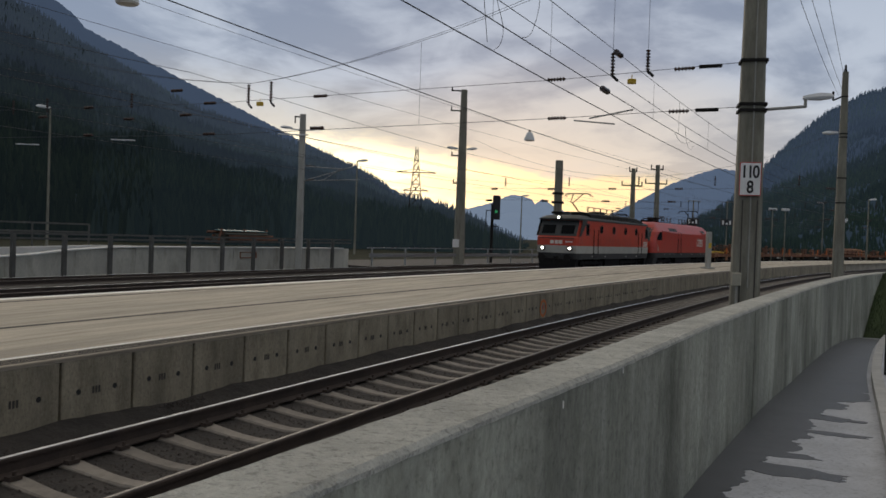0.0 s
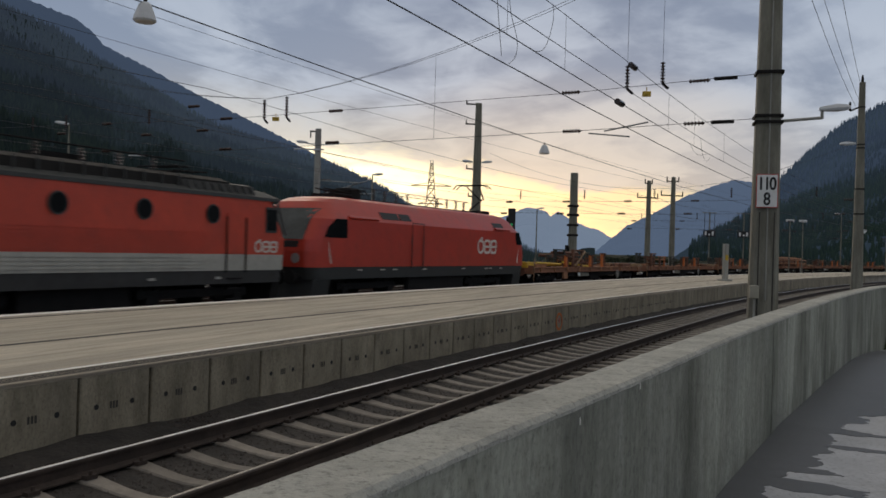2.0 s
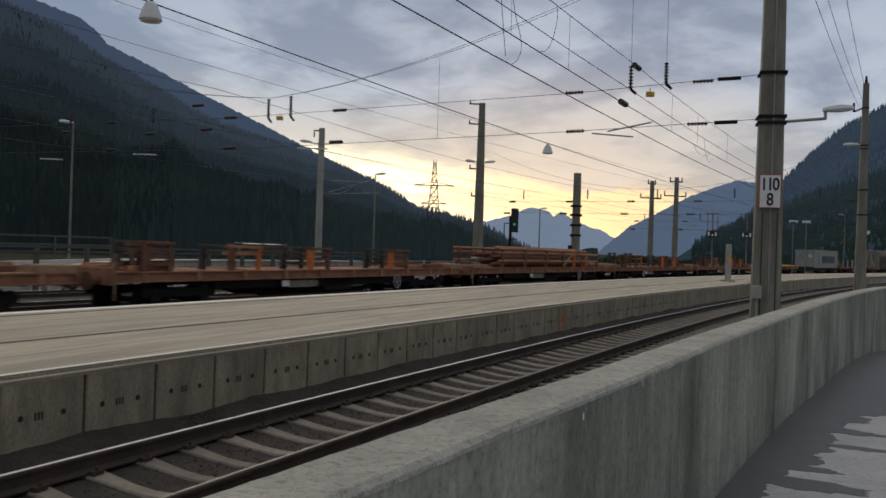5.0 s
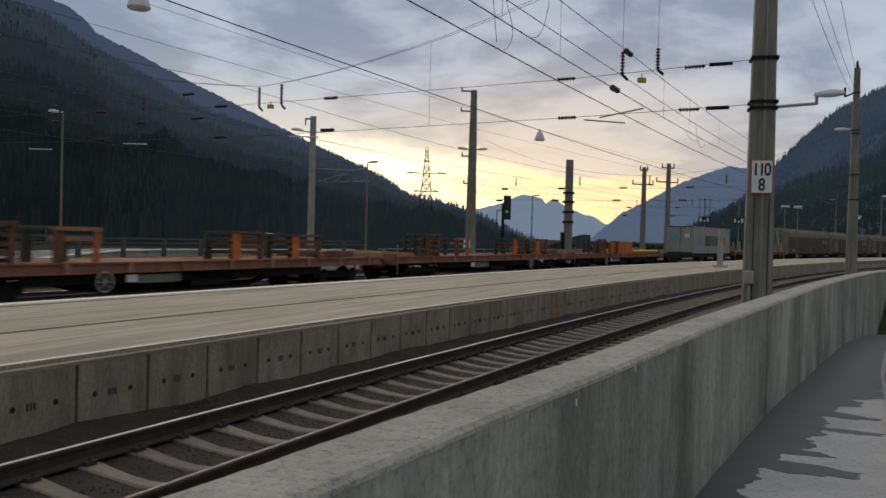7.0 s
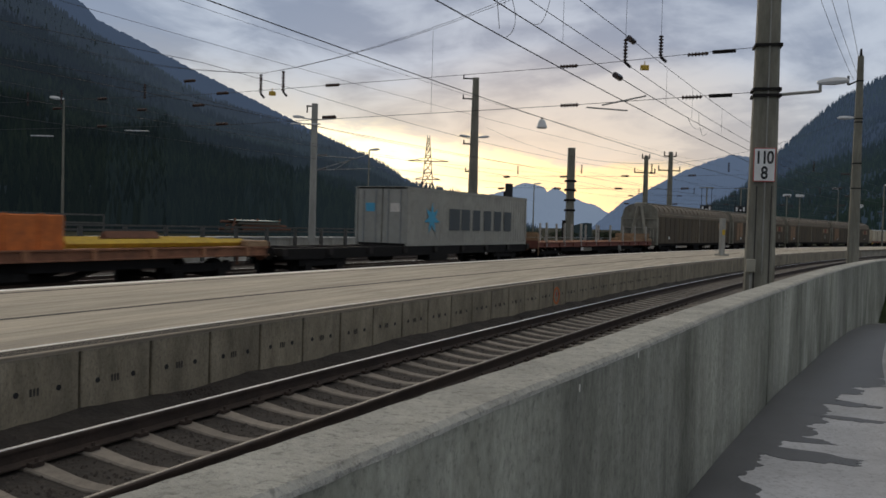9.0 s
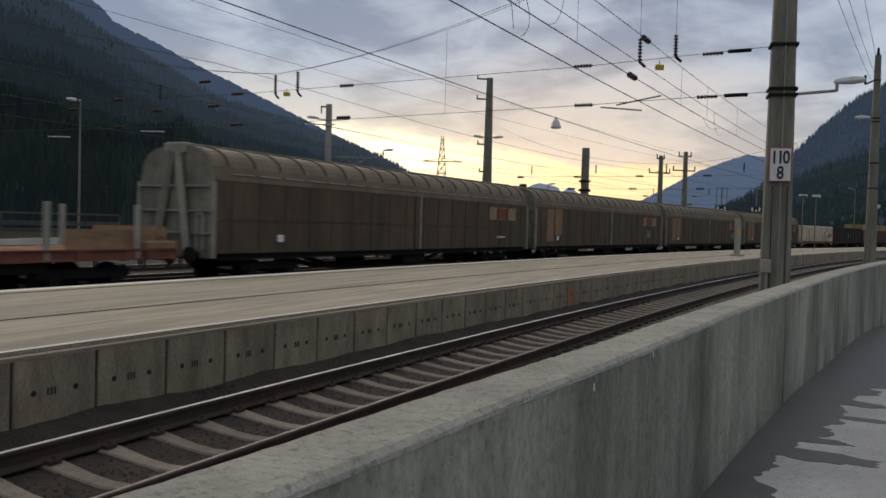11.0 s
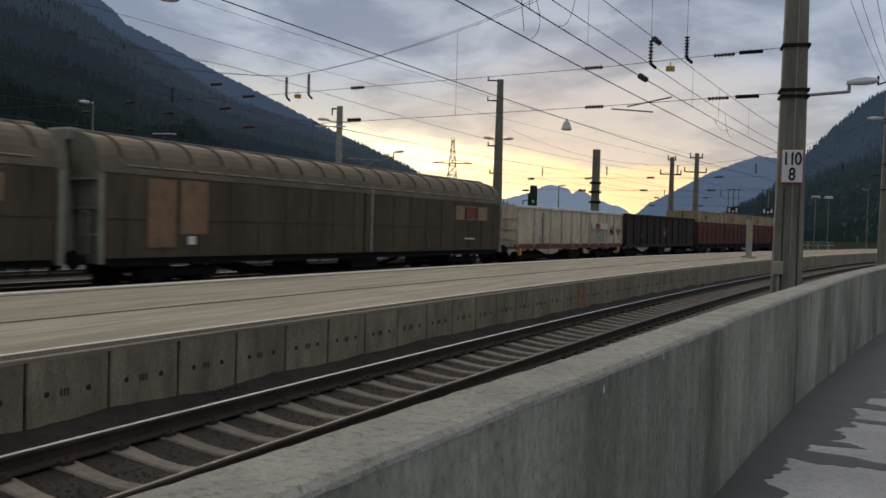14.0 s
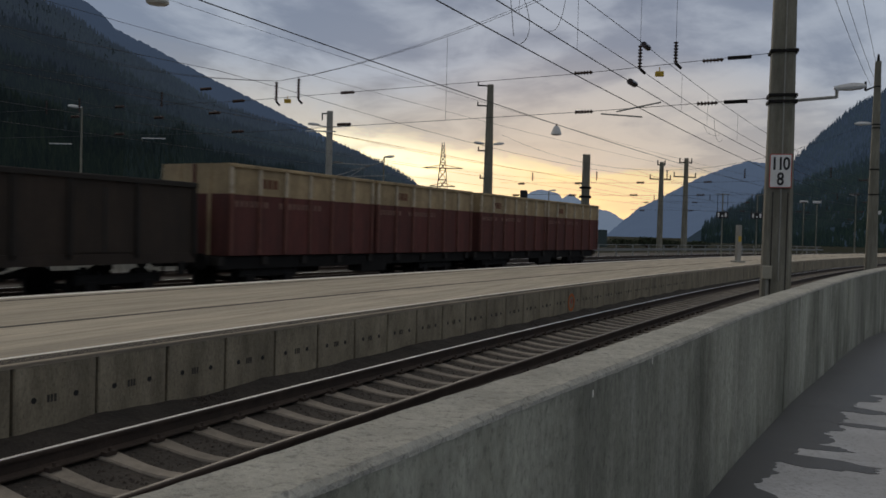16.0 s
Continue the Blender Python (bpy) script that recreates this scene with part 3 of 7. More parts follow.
RIM_RIGHT = table(((13.5, -0.4), (15.0, 0.7), (17.0, 1.85), (18.6, 2.7), (20.6, 3.45), (21.7, 3.95), (23.8, 4.65), (25.5, 5.35), (27.2, 6.1), (32, 8), (45, 12), (60, 15)))
RIM_RIGHT_HIGH = table(((15.5, -0.3), (17.5, 1.9), (19.0, 3.5), (20.4, 5.05), (21.0, 5.65), (21.6, 6.3), (22.65, 7.25), (23.7, 8.25), (24.75, 8.7), (25.75, 9.3), (27.0, 9.6), (30, 10.6), (45, 17), (60, 22)))


def jagged(rim, amount, freq):
    """A skyline with trees and crags on it."""
    return lambda az: rim(az) + amount * (noise.noise((az * freq, 3.3, 1.1)) + 0.6 * noise.noise((az * freq * 3.1, 7.7, 2.2)))


def build_mountains():
    # the further the ridge, the stronger the emission that stands in for haze
    M["ridge_hazy"] = backdrop_material("ridge_hazy", (0.02, 0.03, 0.045), (0.040, 0.057, 0.092))
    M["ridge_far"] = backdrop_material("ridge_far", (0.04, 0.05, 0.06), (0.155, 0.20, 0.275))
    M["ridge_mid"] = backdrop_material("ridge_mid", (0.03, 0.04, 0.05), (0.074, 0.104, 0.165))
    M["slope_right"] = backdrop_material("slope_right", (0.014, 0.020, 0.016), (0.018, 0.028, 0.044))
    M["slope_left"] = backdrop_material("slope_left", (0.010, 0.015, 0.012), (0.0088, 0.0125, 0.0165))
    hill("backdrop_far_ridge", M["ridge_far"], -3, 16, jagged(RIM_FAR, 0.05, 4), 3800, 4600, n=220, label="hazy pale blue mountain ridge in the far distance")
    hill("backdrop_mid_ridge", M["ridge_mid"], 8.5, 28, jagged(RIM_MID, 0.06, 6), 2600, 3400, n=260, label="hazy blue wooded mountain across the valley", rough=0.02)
    hill("backdrop_high_ridge", M["ridge_hazy"], -50, -2, jagged(RIM_BLUE, 0.09, 5), 2200, 3000, n=420, label="hazy dark blue high ridge behind the wooded slope", rough=0.02)
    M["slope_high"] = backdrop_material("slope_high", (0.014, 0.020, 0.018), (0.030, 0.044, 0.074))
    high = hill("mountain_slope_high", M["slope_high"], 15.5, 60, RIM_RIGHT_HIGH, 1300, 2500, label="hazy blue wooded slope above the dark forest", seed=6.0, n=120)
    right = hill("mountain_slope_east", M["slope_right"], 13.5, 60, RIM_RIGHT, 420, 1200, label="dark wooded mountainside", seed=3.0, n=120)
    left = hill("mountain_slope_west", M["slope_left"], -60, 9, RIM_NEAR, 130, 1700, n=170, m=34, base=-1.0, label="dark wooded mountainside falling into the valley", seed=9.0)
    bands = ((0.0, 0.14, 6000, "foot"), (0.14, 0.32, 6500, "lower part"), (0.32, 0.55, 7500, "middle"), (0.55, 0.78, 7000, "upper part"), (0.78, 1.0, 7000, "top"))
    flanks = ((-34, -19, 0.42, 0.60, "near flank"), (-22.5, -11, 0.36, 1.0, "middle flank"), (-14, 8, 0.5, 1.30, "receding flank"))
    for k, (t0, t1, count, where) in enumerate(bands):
        # painted haze: emission grows towards the top and on the receding flank
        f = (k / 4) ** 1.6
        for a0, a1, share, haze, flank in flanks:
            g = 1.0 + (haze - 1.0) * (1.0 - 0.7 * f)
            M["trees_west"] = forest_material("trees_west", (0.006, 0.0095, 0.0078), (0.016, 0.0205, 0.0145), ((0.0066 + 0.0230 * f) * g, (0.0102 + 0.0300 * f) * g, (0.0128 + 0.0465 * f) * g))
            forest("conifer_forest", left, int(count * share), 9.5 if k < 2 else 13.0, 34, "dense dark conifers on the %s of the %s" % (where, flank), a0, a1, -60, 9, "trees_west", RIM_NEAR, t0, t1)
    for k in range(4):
        # emission as haze on the eastern trees too, bluer higher up
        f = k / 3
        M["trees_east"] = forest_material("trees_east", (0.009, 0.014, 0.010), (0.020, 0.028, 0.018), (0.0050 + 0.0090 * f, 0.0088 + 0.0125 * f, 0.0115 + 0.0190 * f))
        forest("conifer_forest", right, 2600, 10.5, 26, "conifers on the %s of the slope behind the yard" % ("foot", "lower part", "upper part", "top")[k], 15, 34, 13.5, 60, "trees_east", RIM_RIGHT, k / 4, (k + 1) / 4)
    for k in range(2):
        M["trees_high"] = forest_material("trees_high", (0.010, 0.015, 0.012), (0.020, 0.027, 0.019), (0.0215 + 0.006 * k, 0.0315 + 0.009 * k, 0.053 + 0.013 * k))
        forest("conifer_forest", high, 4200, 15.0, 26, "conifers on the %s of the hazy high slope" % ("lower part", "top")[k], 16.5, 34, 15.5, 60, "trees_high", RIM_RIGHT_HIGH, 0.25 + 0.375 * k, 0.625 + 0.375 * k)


def forest(name, rows, count, tall, m, label, a0, a1, az0, az1, mat, rim, t0=0.02, t1=1.0):
    """Conifers on a hillside: stacked uneven cones."""
    rnd = random.Random(len(rows) * 7 + count + int(a0 * 10))
    n = len(rows) - 1
    vs, fs = [], []
    for k in range(count):
        az = rnd.uniform(a0, a1)
        ridge = k % 7 == 0 and t1 >= 1
        t = 0.985 if ridge else min(1.0, max(0.0, t0 + (t1 - t0) * rnd.random() + rnd.uniform(-0.04, 0.04)))
        i, j = (az - az0) / (az1 - az0) * n, t * m
        i0, j0 = int(i), min(int(j), m)
        fi, fj = i - i0, j - j0
        p = rows[i0][j0].lerp(rows[i0 + 1][j0], fi).lerp(rows[i0][j0 + 1].lerp(rows[i0 + 1][j0 + 1], fi), fj)
        s = tall * rnd.uniform(0.55, 1.15) * (0.55 if t < 0.35 else 0.8 if t < 0.6 else 1.0)
        if not ridge and math.degrees(math.atan2(p.z + s - EYE, math.hypot(p.x, p.y))) > rim(az) + 0.12:
            continue
        lean = rnd.uniform(-0.03, 0.03)
        for lo, hi, w in ((-0.15, 0.6, 0.19), (0.3, 1.0, 0.125)):
            b = len(vs)
            q = 6
            ph = rnd.uniform(0, 6)
            for c in range(q):
                a = ph + c * 2 * math.pi / q
                ww = w * rnd.uniform(0.75, 1.25) * s
                vs.append((p.x + ww * math.cos(a), p.y + ww * math.sin(a), p.z + lo * s + rnd.uniform(-0.03, 0.03) * s))
            vs.append((p.x + lean * s, p.y, p.z + hi * s))
            fs += [(b + c, b + (c + 1) % q, b + q) for c in range(q)]
    me = bpy.data.meshes.new(name)
    me.from_pydata(vs, [], fs)
    me.materials.append(M[mat])
    ob = new(name, me)
    tagged(ob, label, "forest", kind="stuff")


RAIL = [(-0.075, -0.17), (0.075, -0.17), (0.075, -0.155), (0.012, -0.13), (0.012, -0.045), (0.036, -0.038), (0.036, -0.014), (0.028, -0.005), (-0.028, -0.005), (-0.036, -0.014), (-0.036, -0.038), (-0.012, -0.045), (-0.012, -0.13), (-0.075, -0.155)]
HEAD = [(-0.020, -0.0125), (0.020, -0.0125), (0.020, -0.006), (0.015, 0.0), (-0.015, 0.0), (-0.020, -0.006)]


def sleeper_mesh():
    bm = bmesh.new()
    rings = []
    for y, w, z in ((-1.3, 0.10, -0.190), (-1.25, 0.115, -0.178), (-0.64, 0.105, -0.175), (-0.48, 0.096, -0.194), (-0.24, 0.088, -0.222), (0, 0.085, -0.234), (0.24, 0.088, -0.222), (0.48, 0.096, -0.194), (0.64, 0.105, -0.175), (1.25, 0.115, -0.178), (1.3, 0.10, -0.190)):
        rings.append([bm.verts.new((x, y, zz)) for x, zz in ((-w - 0.02, -0.36), (w + 0.02, -0.36), (w, z - 0.015), (w - 0.015, z), (-w + 0.015, z), (-w, z - 0.015))])
    stitch(bm, rings)
    return mesh_of("sleeper", bm, "sleeper")


def clip_mesh():
    bm = bmesh.new()
    for side in (-1, 1):
        box(bm, (-0.06, side * 0.115 - 0.035, -0.172), (0.06, side * 0.115 + 0.035, -0.135))
        cyl(bm, (0, side * 0.125, -0.14), (0, side * 0.125, -0.10), 0.017, n=6)
    return mesh_of("rail_fastening", bm, "rail_side")


def build_track(name, curve, off, z, s0, s1, sleepers, label, clips=0):
    tr = thing(name, label, "railway track")
    tagged(tr, kind="structure")
    for side in (-0.7535, 0.7535):
        bm = bmesh.new()
        sweep(bm, curve, [(a + off + side, b + z) for a, b in RAIL], s0, s1, 3.0)
        rail = part("rail", bm, "rail_side", tr)
        bm = bmesh.new()
        sweep(bm, curve, [(a + off + side, b + z) for a, b in HEAD], s0, s1, 3.0)
        # worn on both rails; the sheen of only one is put into its colour
        part("rail_head", bm, "rail_top_lit" if side < 0 else "rail_top_unlit", rail, "worn running surface")
    sm, cm = sleeper_mesh(), clip_mesh()
    s, k = sleepers[0], 0
    while s < sleepers[1]:
        ob = part("sleeper", sm, None, tr)
        p = curve.at(s, off, z)
        ob.matrix_basis = pose(p.x, p.y, p.z, 0, 0, curve.yaw(s) + random.uniform(-0.4, 0.4) - 3.0)
        if k < clips:
            for side in (-0.7535, 0.7535):
                c = part("rail_fastening", cm, None, tr)
                q = curve.at(s, off + side, z)
                c.matrix_basis = pose(q.x, q.y, q.z, 0, 0, curve.yaw(s))
        s += 0.59
        k += 1
    return tr


def stones(name, curve, boxes, count, size, mat, label):
    rnd = random.Random(count)
    vs, fs = [], []
    shape = ((1, 0, 0), (-1, 0, 0), (0, 1, 0), (0, -1, 0), (0, 0, 1), (0, 0, -1))
    tri = ((0, 2, 4), (2, 1, 4), (1, 3, 4), (3, 0, 4), (2, 0, 5), (1, 2, 5), (3, 1, 5), (0, 3, 5))
    for k in range(count):
        s0, s1, o0, o1, z0, z1 = boxes[k % len(boxes)]
        u = rnd.random()
        f = rnd.random() ** 1.6
        p = curve.at(s0 + (s1 - s0) * f, o0 + (o1 - o0) * u, z0 + (z1 - z0) * u)
        r = size * rnd.uniform(0.5, 1.25)
        a = rnd.uniform(0, 6.3)
        b = len(vs)
        for x, y, z in shape:
            x, y, z = x * rnd.uniform(0.6, 1.2), y * rnd.uniform(0.6, 1.2), z * rnd.uniform(0.5, 1.0)
            vs.append((p.x + r * (x * math.cos(a) - y * math.sin(a)), p.y + r * (x * math.sin(a) + y * math.cos(a)), p.z + r * z))
        fs += [tuple(b + i for i in t) for t in tri]
    me = bpy.data.meshes.new(name)
    me.from_pydata(vs, [], fs)
    me.materials.append(M[mat])
    tagged(new(name, me), label, "gravel", kind="stuff")


EDGE, BACK, TOP = -1.66, -8.0, 0.58
PANEL = 0.975
WALL = table(((-16, 3.2), (-8, 3.62), (0, 3.96), (0.7, 4.01), (1.7, 4.06), (3.3, 4.17), (6.1, 4.30), (8.3, 4.43), (10.6, 4.56), (13.8, 4.74), (17.5, 4.99), (22.7, 5.42), (26.7, 6.0), (31, 6.9), (38, 8.8), (48, 12.5)))
WALL_TOP, WALL_T = 1.34, 0.262


def build_platform():
    pf = thing("platform", "long curved island platform of pale paved concrete", "platform")
    tagged(pf, kind="structure")
    bm = bmesh.new()
    sweep(bm, NEAR, [(EDGE - 0.30, TOP - 0.006), (EDGE - 0.30, -0.5), (BACK + 0.3, -0.5), (BACK + 0.3, TOP - 0.006)], -30, 150, 3)
    part("paving", bm, "paving", pf, "pale worn paving")
    bm = bmesh.new()
    sweep(bm, NEAR, [(EDGE + 0.012, TOP - 0.022), (EDGE + 0.012, TOP - 0.008), (EDGE + 0.004, TOP), (EDGE - 0.298, TOP), (EDGE - 0.298, TOP - 0.048), (EDGE + 0.0, TOP - 0.048), (EDGE + 0.0, TOP - 0.022)], -30, 150, 2)
    part("coping", bm, "paving_edge", pf, "concrete edge coping")
    for k in range(5):
        bm = bmesh.new()
        x = EDGE - 0.035 - 0.05 * k
        sweep(bm, NEAR, [(x, TOP + 0.004), (x - 0.018, TOP + 0.004), (x - 0.018, TOP - 0.01), (x, TOP - 0.01)], -20, 90, 3)
        part("edge_groove", bm, "dark_strip", pf)
    for nm, x0, x1, mat, lift in (("white_line", EDGE - 0.33, EDGE - 0.395, "white_line", 0.004), ("drain_strip", -4.17, -4.285, "dark_strip", 0.004), ("far_line", BACK + 0.62, BACK + 0.70, "dark_strip", 0.004), ("far_edge", BACK, BACK + 0.298, "white_line", 0.002)):
        bm = bmesh.new()
        zlo = TOP - 0.2 if nm == "far_edge" else TOP - 0.02
        sweep(bm, NEAR, [(x0, zlo), (x1, zlo), (x1, TOP - 0.006 + lift), (x0, TOP - 0.006 + lift)], -30, 150, 3)
        part(nm, bm, mat, pf)
    bm = bmesh.new()
    sweep(bm, NEAR, [(BACK + 0.02, TOP - 0.21), (BACK + 0.02, -0.5), (BACK + 0.29, -0.5), (BACK + 0.29, TOP - 0.21)], -30, 150, 3)
    part("back_face", bm, "concrete_panel", pf)
    # facing panels with their lifting holes
    bm = bmesh.new()
    w = PANEL / 2 - 0.015
    zt, zb = TOP - 0.05, -0.42
    rings = [[bm.verts.new((x, y, z)) for x, z in ((-w + c, zb), (w - c, zb), (w - c, zt), (-w + c, zt))] for y, c in ((0.16, 0), (0.012, 0), (0.0, 0.012))]
    stitch(bm, rings)
    pm = mesh_of("facing_panel", bm, "concrete_panel")
    bm = bmesh.new()
    cyl(bm, (0, -0.004, 0), (0, 0.02, 0), 0.030, n=10)
    hm = mesh_of("lifting_hole", bm, "black_paint")
    bm = bmesh.new()
    for i in range(3):
        box(bm, (-0.055 + 0.04 * i, -0.003, -0.03), (-0.03 + 0.04 * i, 0.01, 0.045))
    km = mesh_of("stencil_mark", bm, "dark_strip")
    bm = bmesh.new()
    for k in range(96):
        s = 5.42 + PANEL * (k - 7.5)
        p = NEAR.at(s, EDGE, 0)
        ob = part("facing_panel", pm, None, pf)
        ob.matrix_basis = pose(p.x, p.y, random.uniform(-0.004, 0.004), random.uniform(-0.3, 0.3), 0, NEAR.yaw(s))
        if k < 36:
            for x in (-0.26, 0.22):
                h = part("lifting_hole", hm, None, ob)
                h.location = (x + random.uniform(-0.01, 0.01), 0, 0.20)
            h = part("stencil_mark", km, None, ob)
            h.location = (random.uniform(-0.06, 0.0), 0, 0.19)
    # orange ring painted on the facing
    bm = bmesh.new()
    n = 24
    rings = [[bm.verts.new((1.2 * r * math.cos(2 * math.pi * i / n), y, 1.15 * r * math.sin(2 * math.pi * i / n))) for i in range(n)] for r, y in ((0.20, 0), (0.20, -0.006), (0.145, -0.006), (0.145, 0))]
    stitch(bm, rings, caps=False)
    ring = part("painted_ring", bm, "rack_orange", pf, "faded orange ring mark")
    p = NEAR.at(20.28, EDGE + 0.006, 0.17)
    ring.matrix_basis = pose(p.x, p.y, p.z, 0, 0, NEAR.yaw(20.28))
    bm = bmesh.new()
    box(bm, (-0.025, -0.005, -0.03), (0.025, 0, 0.09))
    ob = part("painted_mark", bm, "red_trim", pf)
    ob.matrix_basis = pose(p.x, p.y, p.z, 0, 0, NEAR.yaw(20.28))
    return pf


def build_trackbed():
    bm = bmesh.new()
    sweep(bm, NEAR, [(EDGE - 0.1, -0.12), (EDGE + 0.05, -0.13), (-1.42, -0.20), (-1.25, -0.205), (-0.64, -0.205), (-0.40, -0.228), (0, -0.262), (0.40, -0.228), (0.64, -0.205), (1.25, -0.205), (1.5, -0.225), (2.2, -0.36), (8.0, -0.40), (8.0, -0.9), (EDGE - 0.1, -0.9)], -30, 150, 3)
    tagged(part("trackbed", bm, "ballast"), "dark brown ballast bed of the near track", "ballast", kind="structure")
    bm = bmesh.new()
    rows = []
    for i in range(420):
        s = -2 + 0.16 * i
        h = -0.085 + 0.055 * noise.noise((s * 0.8, 0.3, 4)) + 0.02 * noise.noise((s * 3.1, 0.7, 4))
        rows.append([bm.verts.new(NEAR.at(s, off, h + k * (-0.205 - h) + 0.012 * noise.noise((s * 7, off * 9, 1)))) for off, k in ((EDGE - 0.01, 0.0), (EDGE + 0.12, 0.25), (EDGE + 0.26, 0.6), (EDGE + 0.42, 0.9), (EDGE + 0.56, 1.05))])
    stitch(bm, rows, closed=False, caps=False)
    tagged(part("dirt_bank", bm, "ballast"), "uneven bank of dark fine gravel along the platform foot", "gravel", kind="structure")
    bm = bmesh.new()
    sweep(bm, FAR, [(7.0, FAR_Z - 0.30), (2.3, FAR_Z - 0.25), (-7.5, FAR_Z - 0.25), (-12.5, FAR_Z - 0.27), (-12.5, -0.9), (7.0, -0.9)], -60, 240, 6)
    tagged(part("yard_bed", bm, "yard_ballast"), "dark ballast of the yard tracks", "ballast", kind="structure")
    stones("ballast_stones", NEAR, ((1.5, 24, -1.60, -1.28, -0.12, -0.20), (1.5, 30, -0.66, 0.0, -0.208, -0.266), (1.5, 30, 0.0, 0.66, -0.266, -0.208), (1.5, 24, -1.3, -0.86, -0.20, -0.205), (1.5, 30, 0.86, 1.9, -0.205, -0.29)), 18000, 0.024, "ballast_stone", "loose brown-grey ballast stones between the sleepers")


def build_wall():
    wl = thing("boundary_wall", "curved low grey concrete boundary wall with a pale rough top", "wall")
    tagged(wl, kind="structure")
    t = WALL_T
    bm = bmesh.new()
    sweep(bm, NEAR, [(lambda s: WALL(s) + 0.005, WALL_TOP - 0.03), (lambda s: WALL(s) + 0.005, -0.5), (lambda s: WALL(s) + t, -0.5), (lambda s: WALL(s) + t, WALL_TOP - 0.03)], -14, 47, 0.5)
    part("wall_body", bm, "concrete_wall", wl, "streaked grey concrete face")
    bm = bmesh.new()
    prof = [(lambda s: WALL(s), WALL_TOP - 0.032), (lambda s: WALL(s) + t + 0.004, WALL_TOP - 0.032), (lambda s: WALL(s) + t + 0.004, WALL_TOP - 0.016), (lambda s: WALL(s) + t - 0.014, WALL_TOP), (lambda s: WALL(s) + 0.014, WALL_TOP), (lambda s: WALL(s), WALL_TOP - 0.016)]
    n = 900
    rings = []
    for i in range(n + 1):
        s = -14 + 61 * i / n
        rings.append([bm.verts.new(NEAR.at(s, a(s) + 0.005 * noise.noise((s * 9, q * 2.0, 0)), z + 0.004 * noise.noise((s * 8, q * 3.0, 7)))) for q, (a, z) in enumerate(prof)])
    stitch(bm, rings)
    part("wall_top", bm, "concrete_cap", wl, "rough pale concrete top")
    # formwork joints: upright lines, slightly proud
    for s in (8.3, 14.6):
        bm = bmesh.new()
        p = NEAR.at(s, WALL(s) + t, 0)
        box(bm, (-0.006, -0.004, 0.0), (0.006, 0.003, WALL_TOP - 0.04), pose(p.x, p.y, 0, 0, 0, NEAR.yaw(s) - 2.5))
        part("formwork_joint", bm, "concrete_wall", wl)
    for s, z in ((2.62, 1.262), (3.5, 1.298)):
        p = NEAR.at(s, WALL(s) + t + 0.002, 0)
        bm = bmesh.new()
        extrude(bm, [(-0.002, z - 0.022), (0.002, z - 0.022), (0.004, z - 0.008), (0.002, z + 0.01), (-0.002, z + 0.01), (-0.004, z - 0.008)], -0.001, 0.002, "y")
        ob = part("pale_drip", bm, "white_line", wl, "pale lime drip on the concrete")
        ob.matrix_basis = pose(p.x, p.y, 0, 0, 0, NEAR.yaw(s) - 2.5)


PATH_Z = table(((-14, 0.205), (9, 0.205), (11.9, 0.122), (15.6, 0.08), (18.1, 0.04), (20.5, -0.06), (23.2, -0.24), (30, -0.30)))


STRIP_WIDTH = table(((-14, 0.5), (4, 0.42), (5.7, 0.30), (6.5, 0.32), (7.6, 0.55), (8.6, 0.55), (9.3, 0.62), (10.2, 0.80), (11.2, 1.02), (12.5, 1.0), (14, 1.05), (20, 1.2), (23, 1.2)))


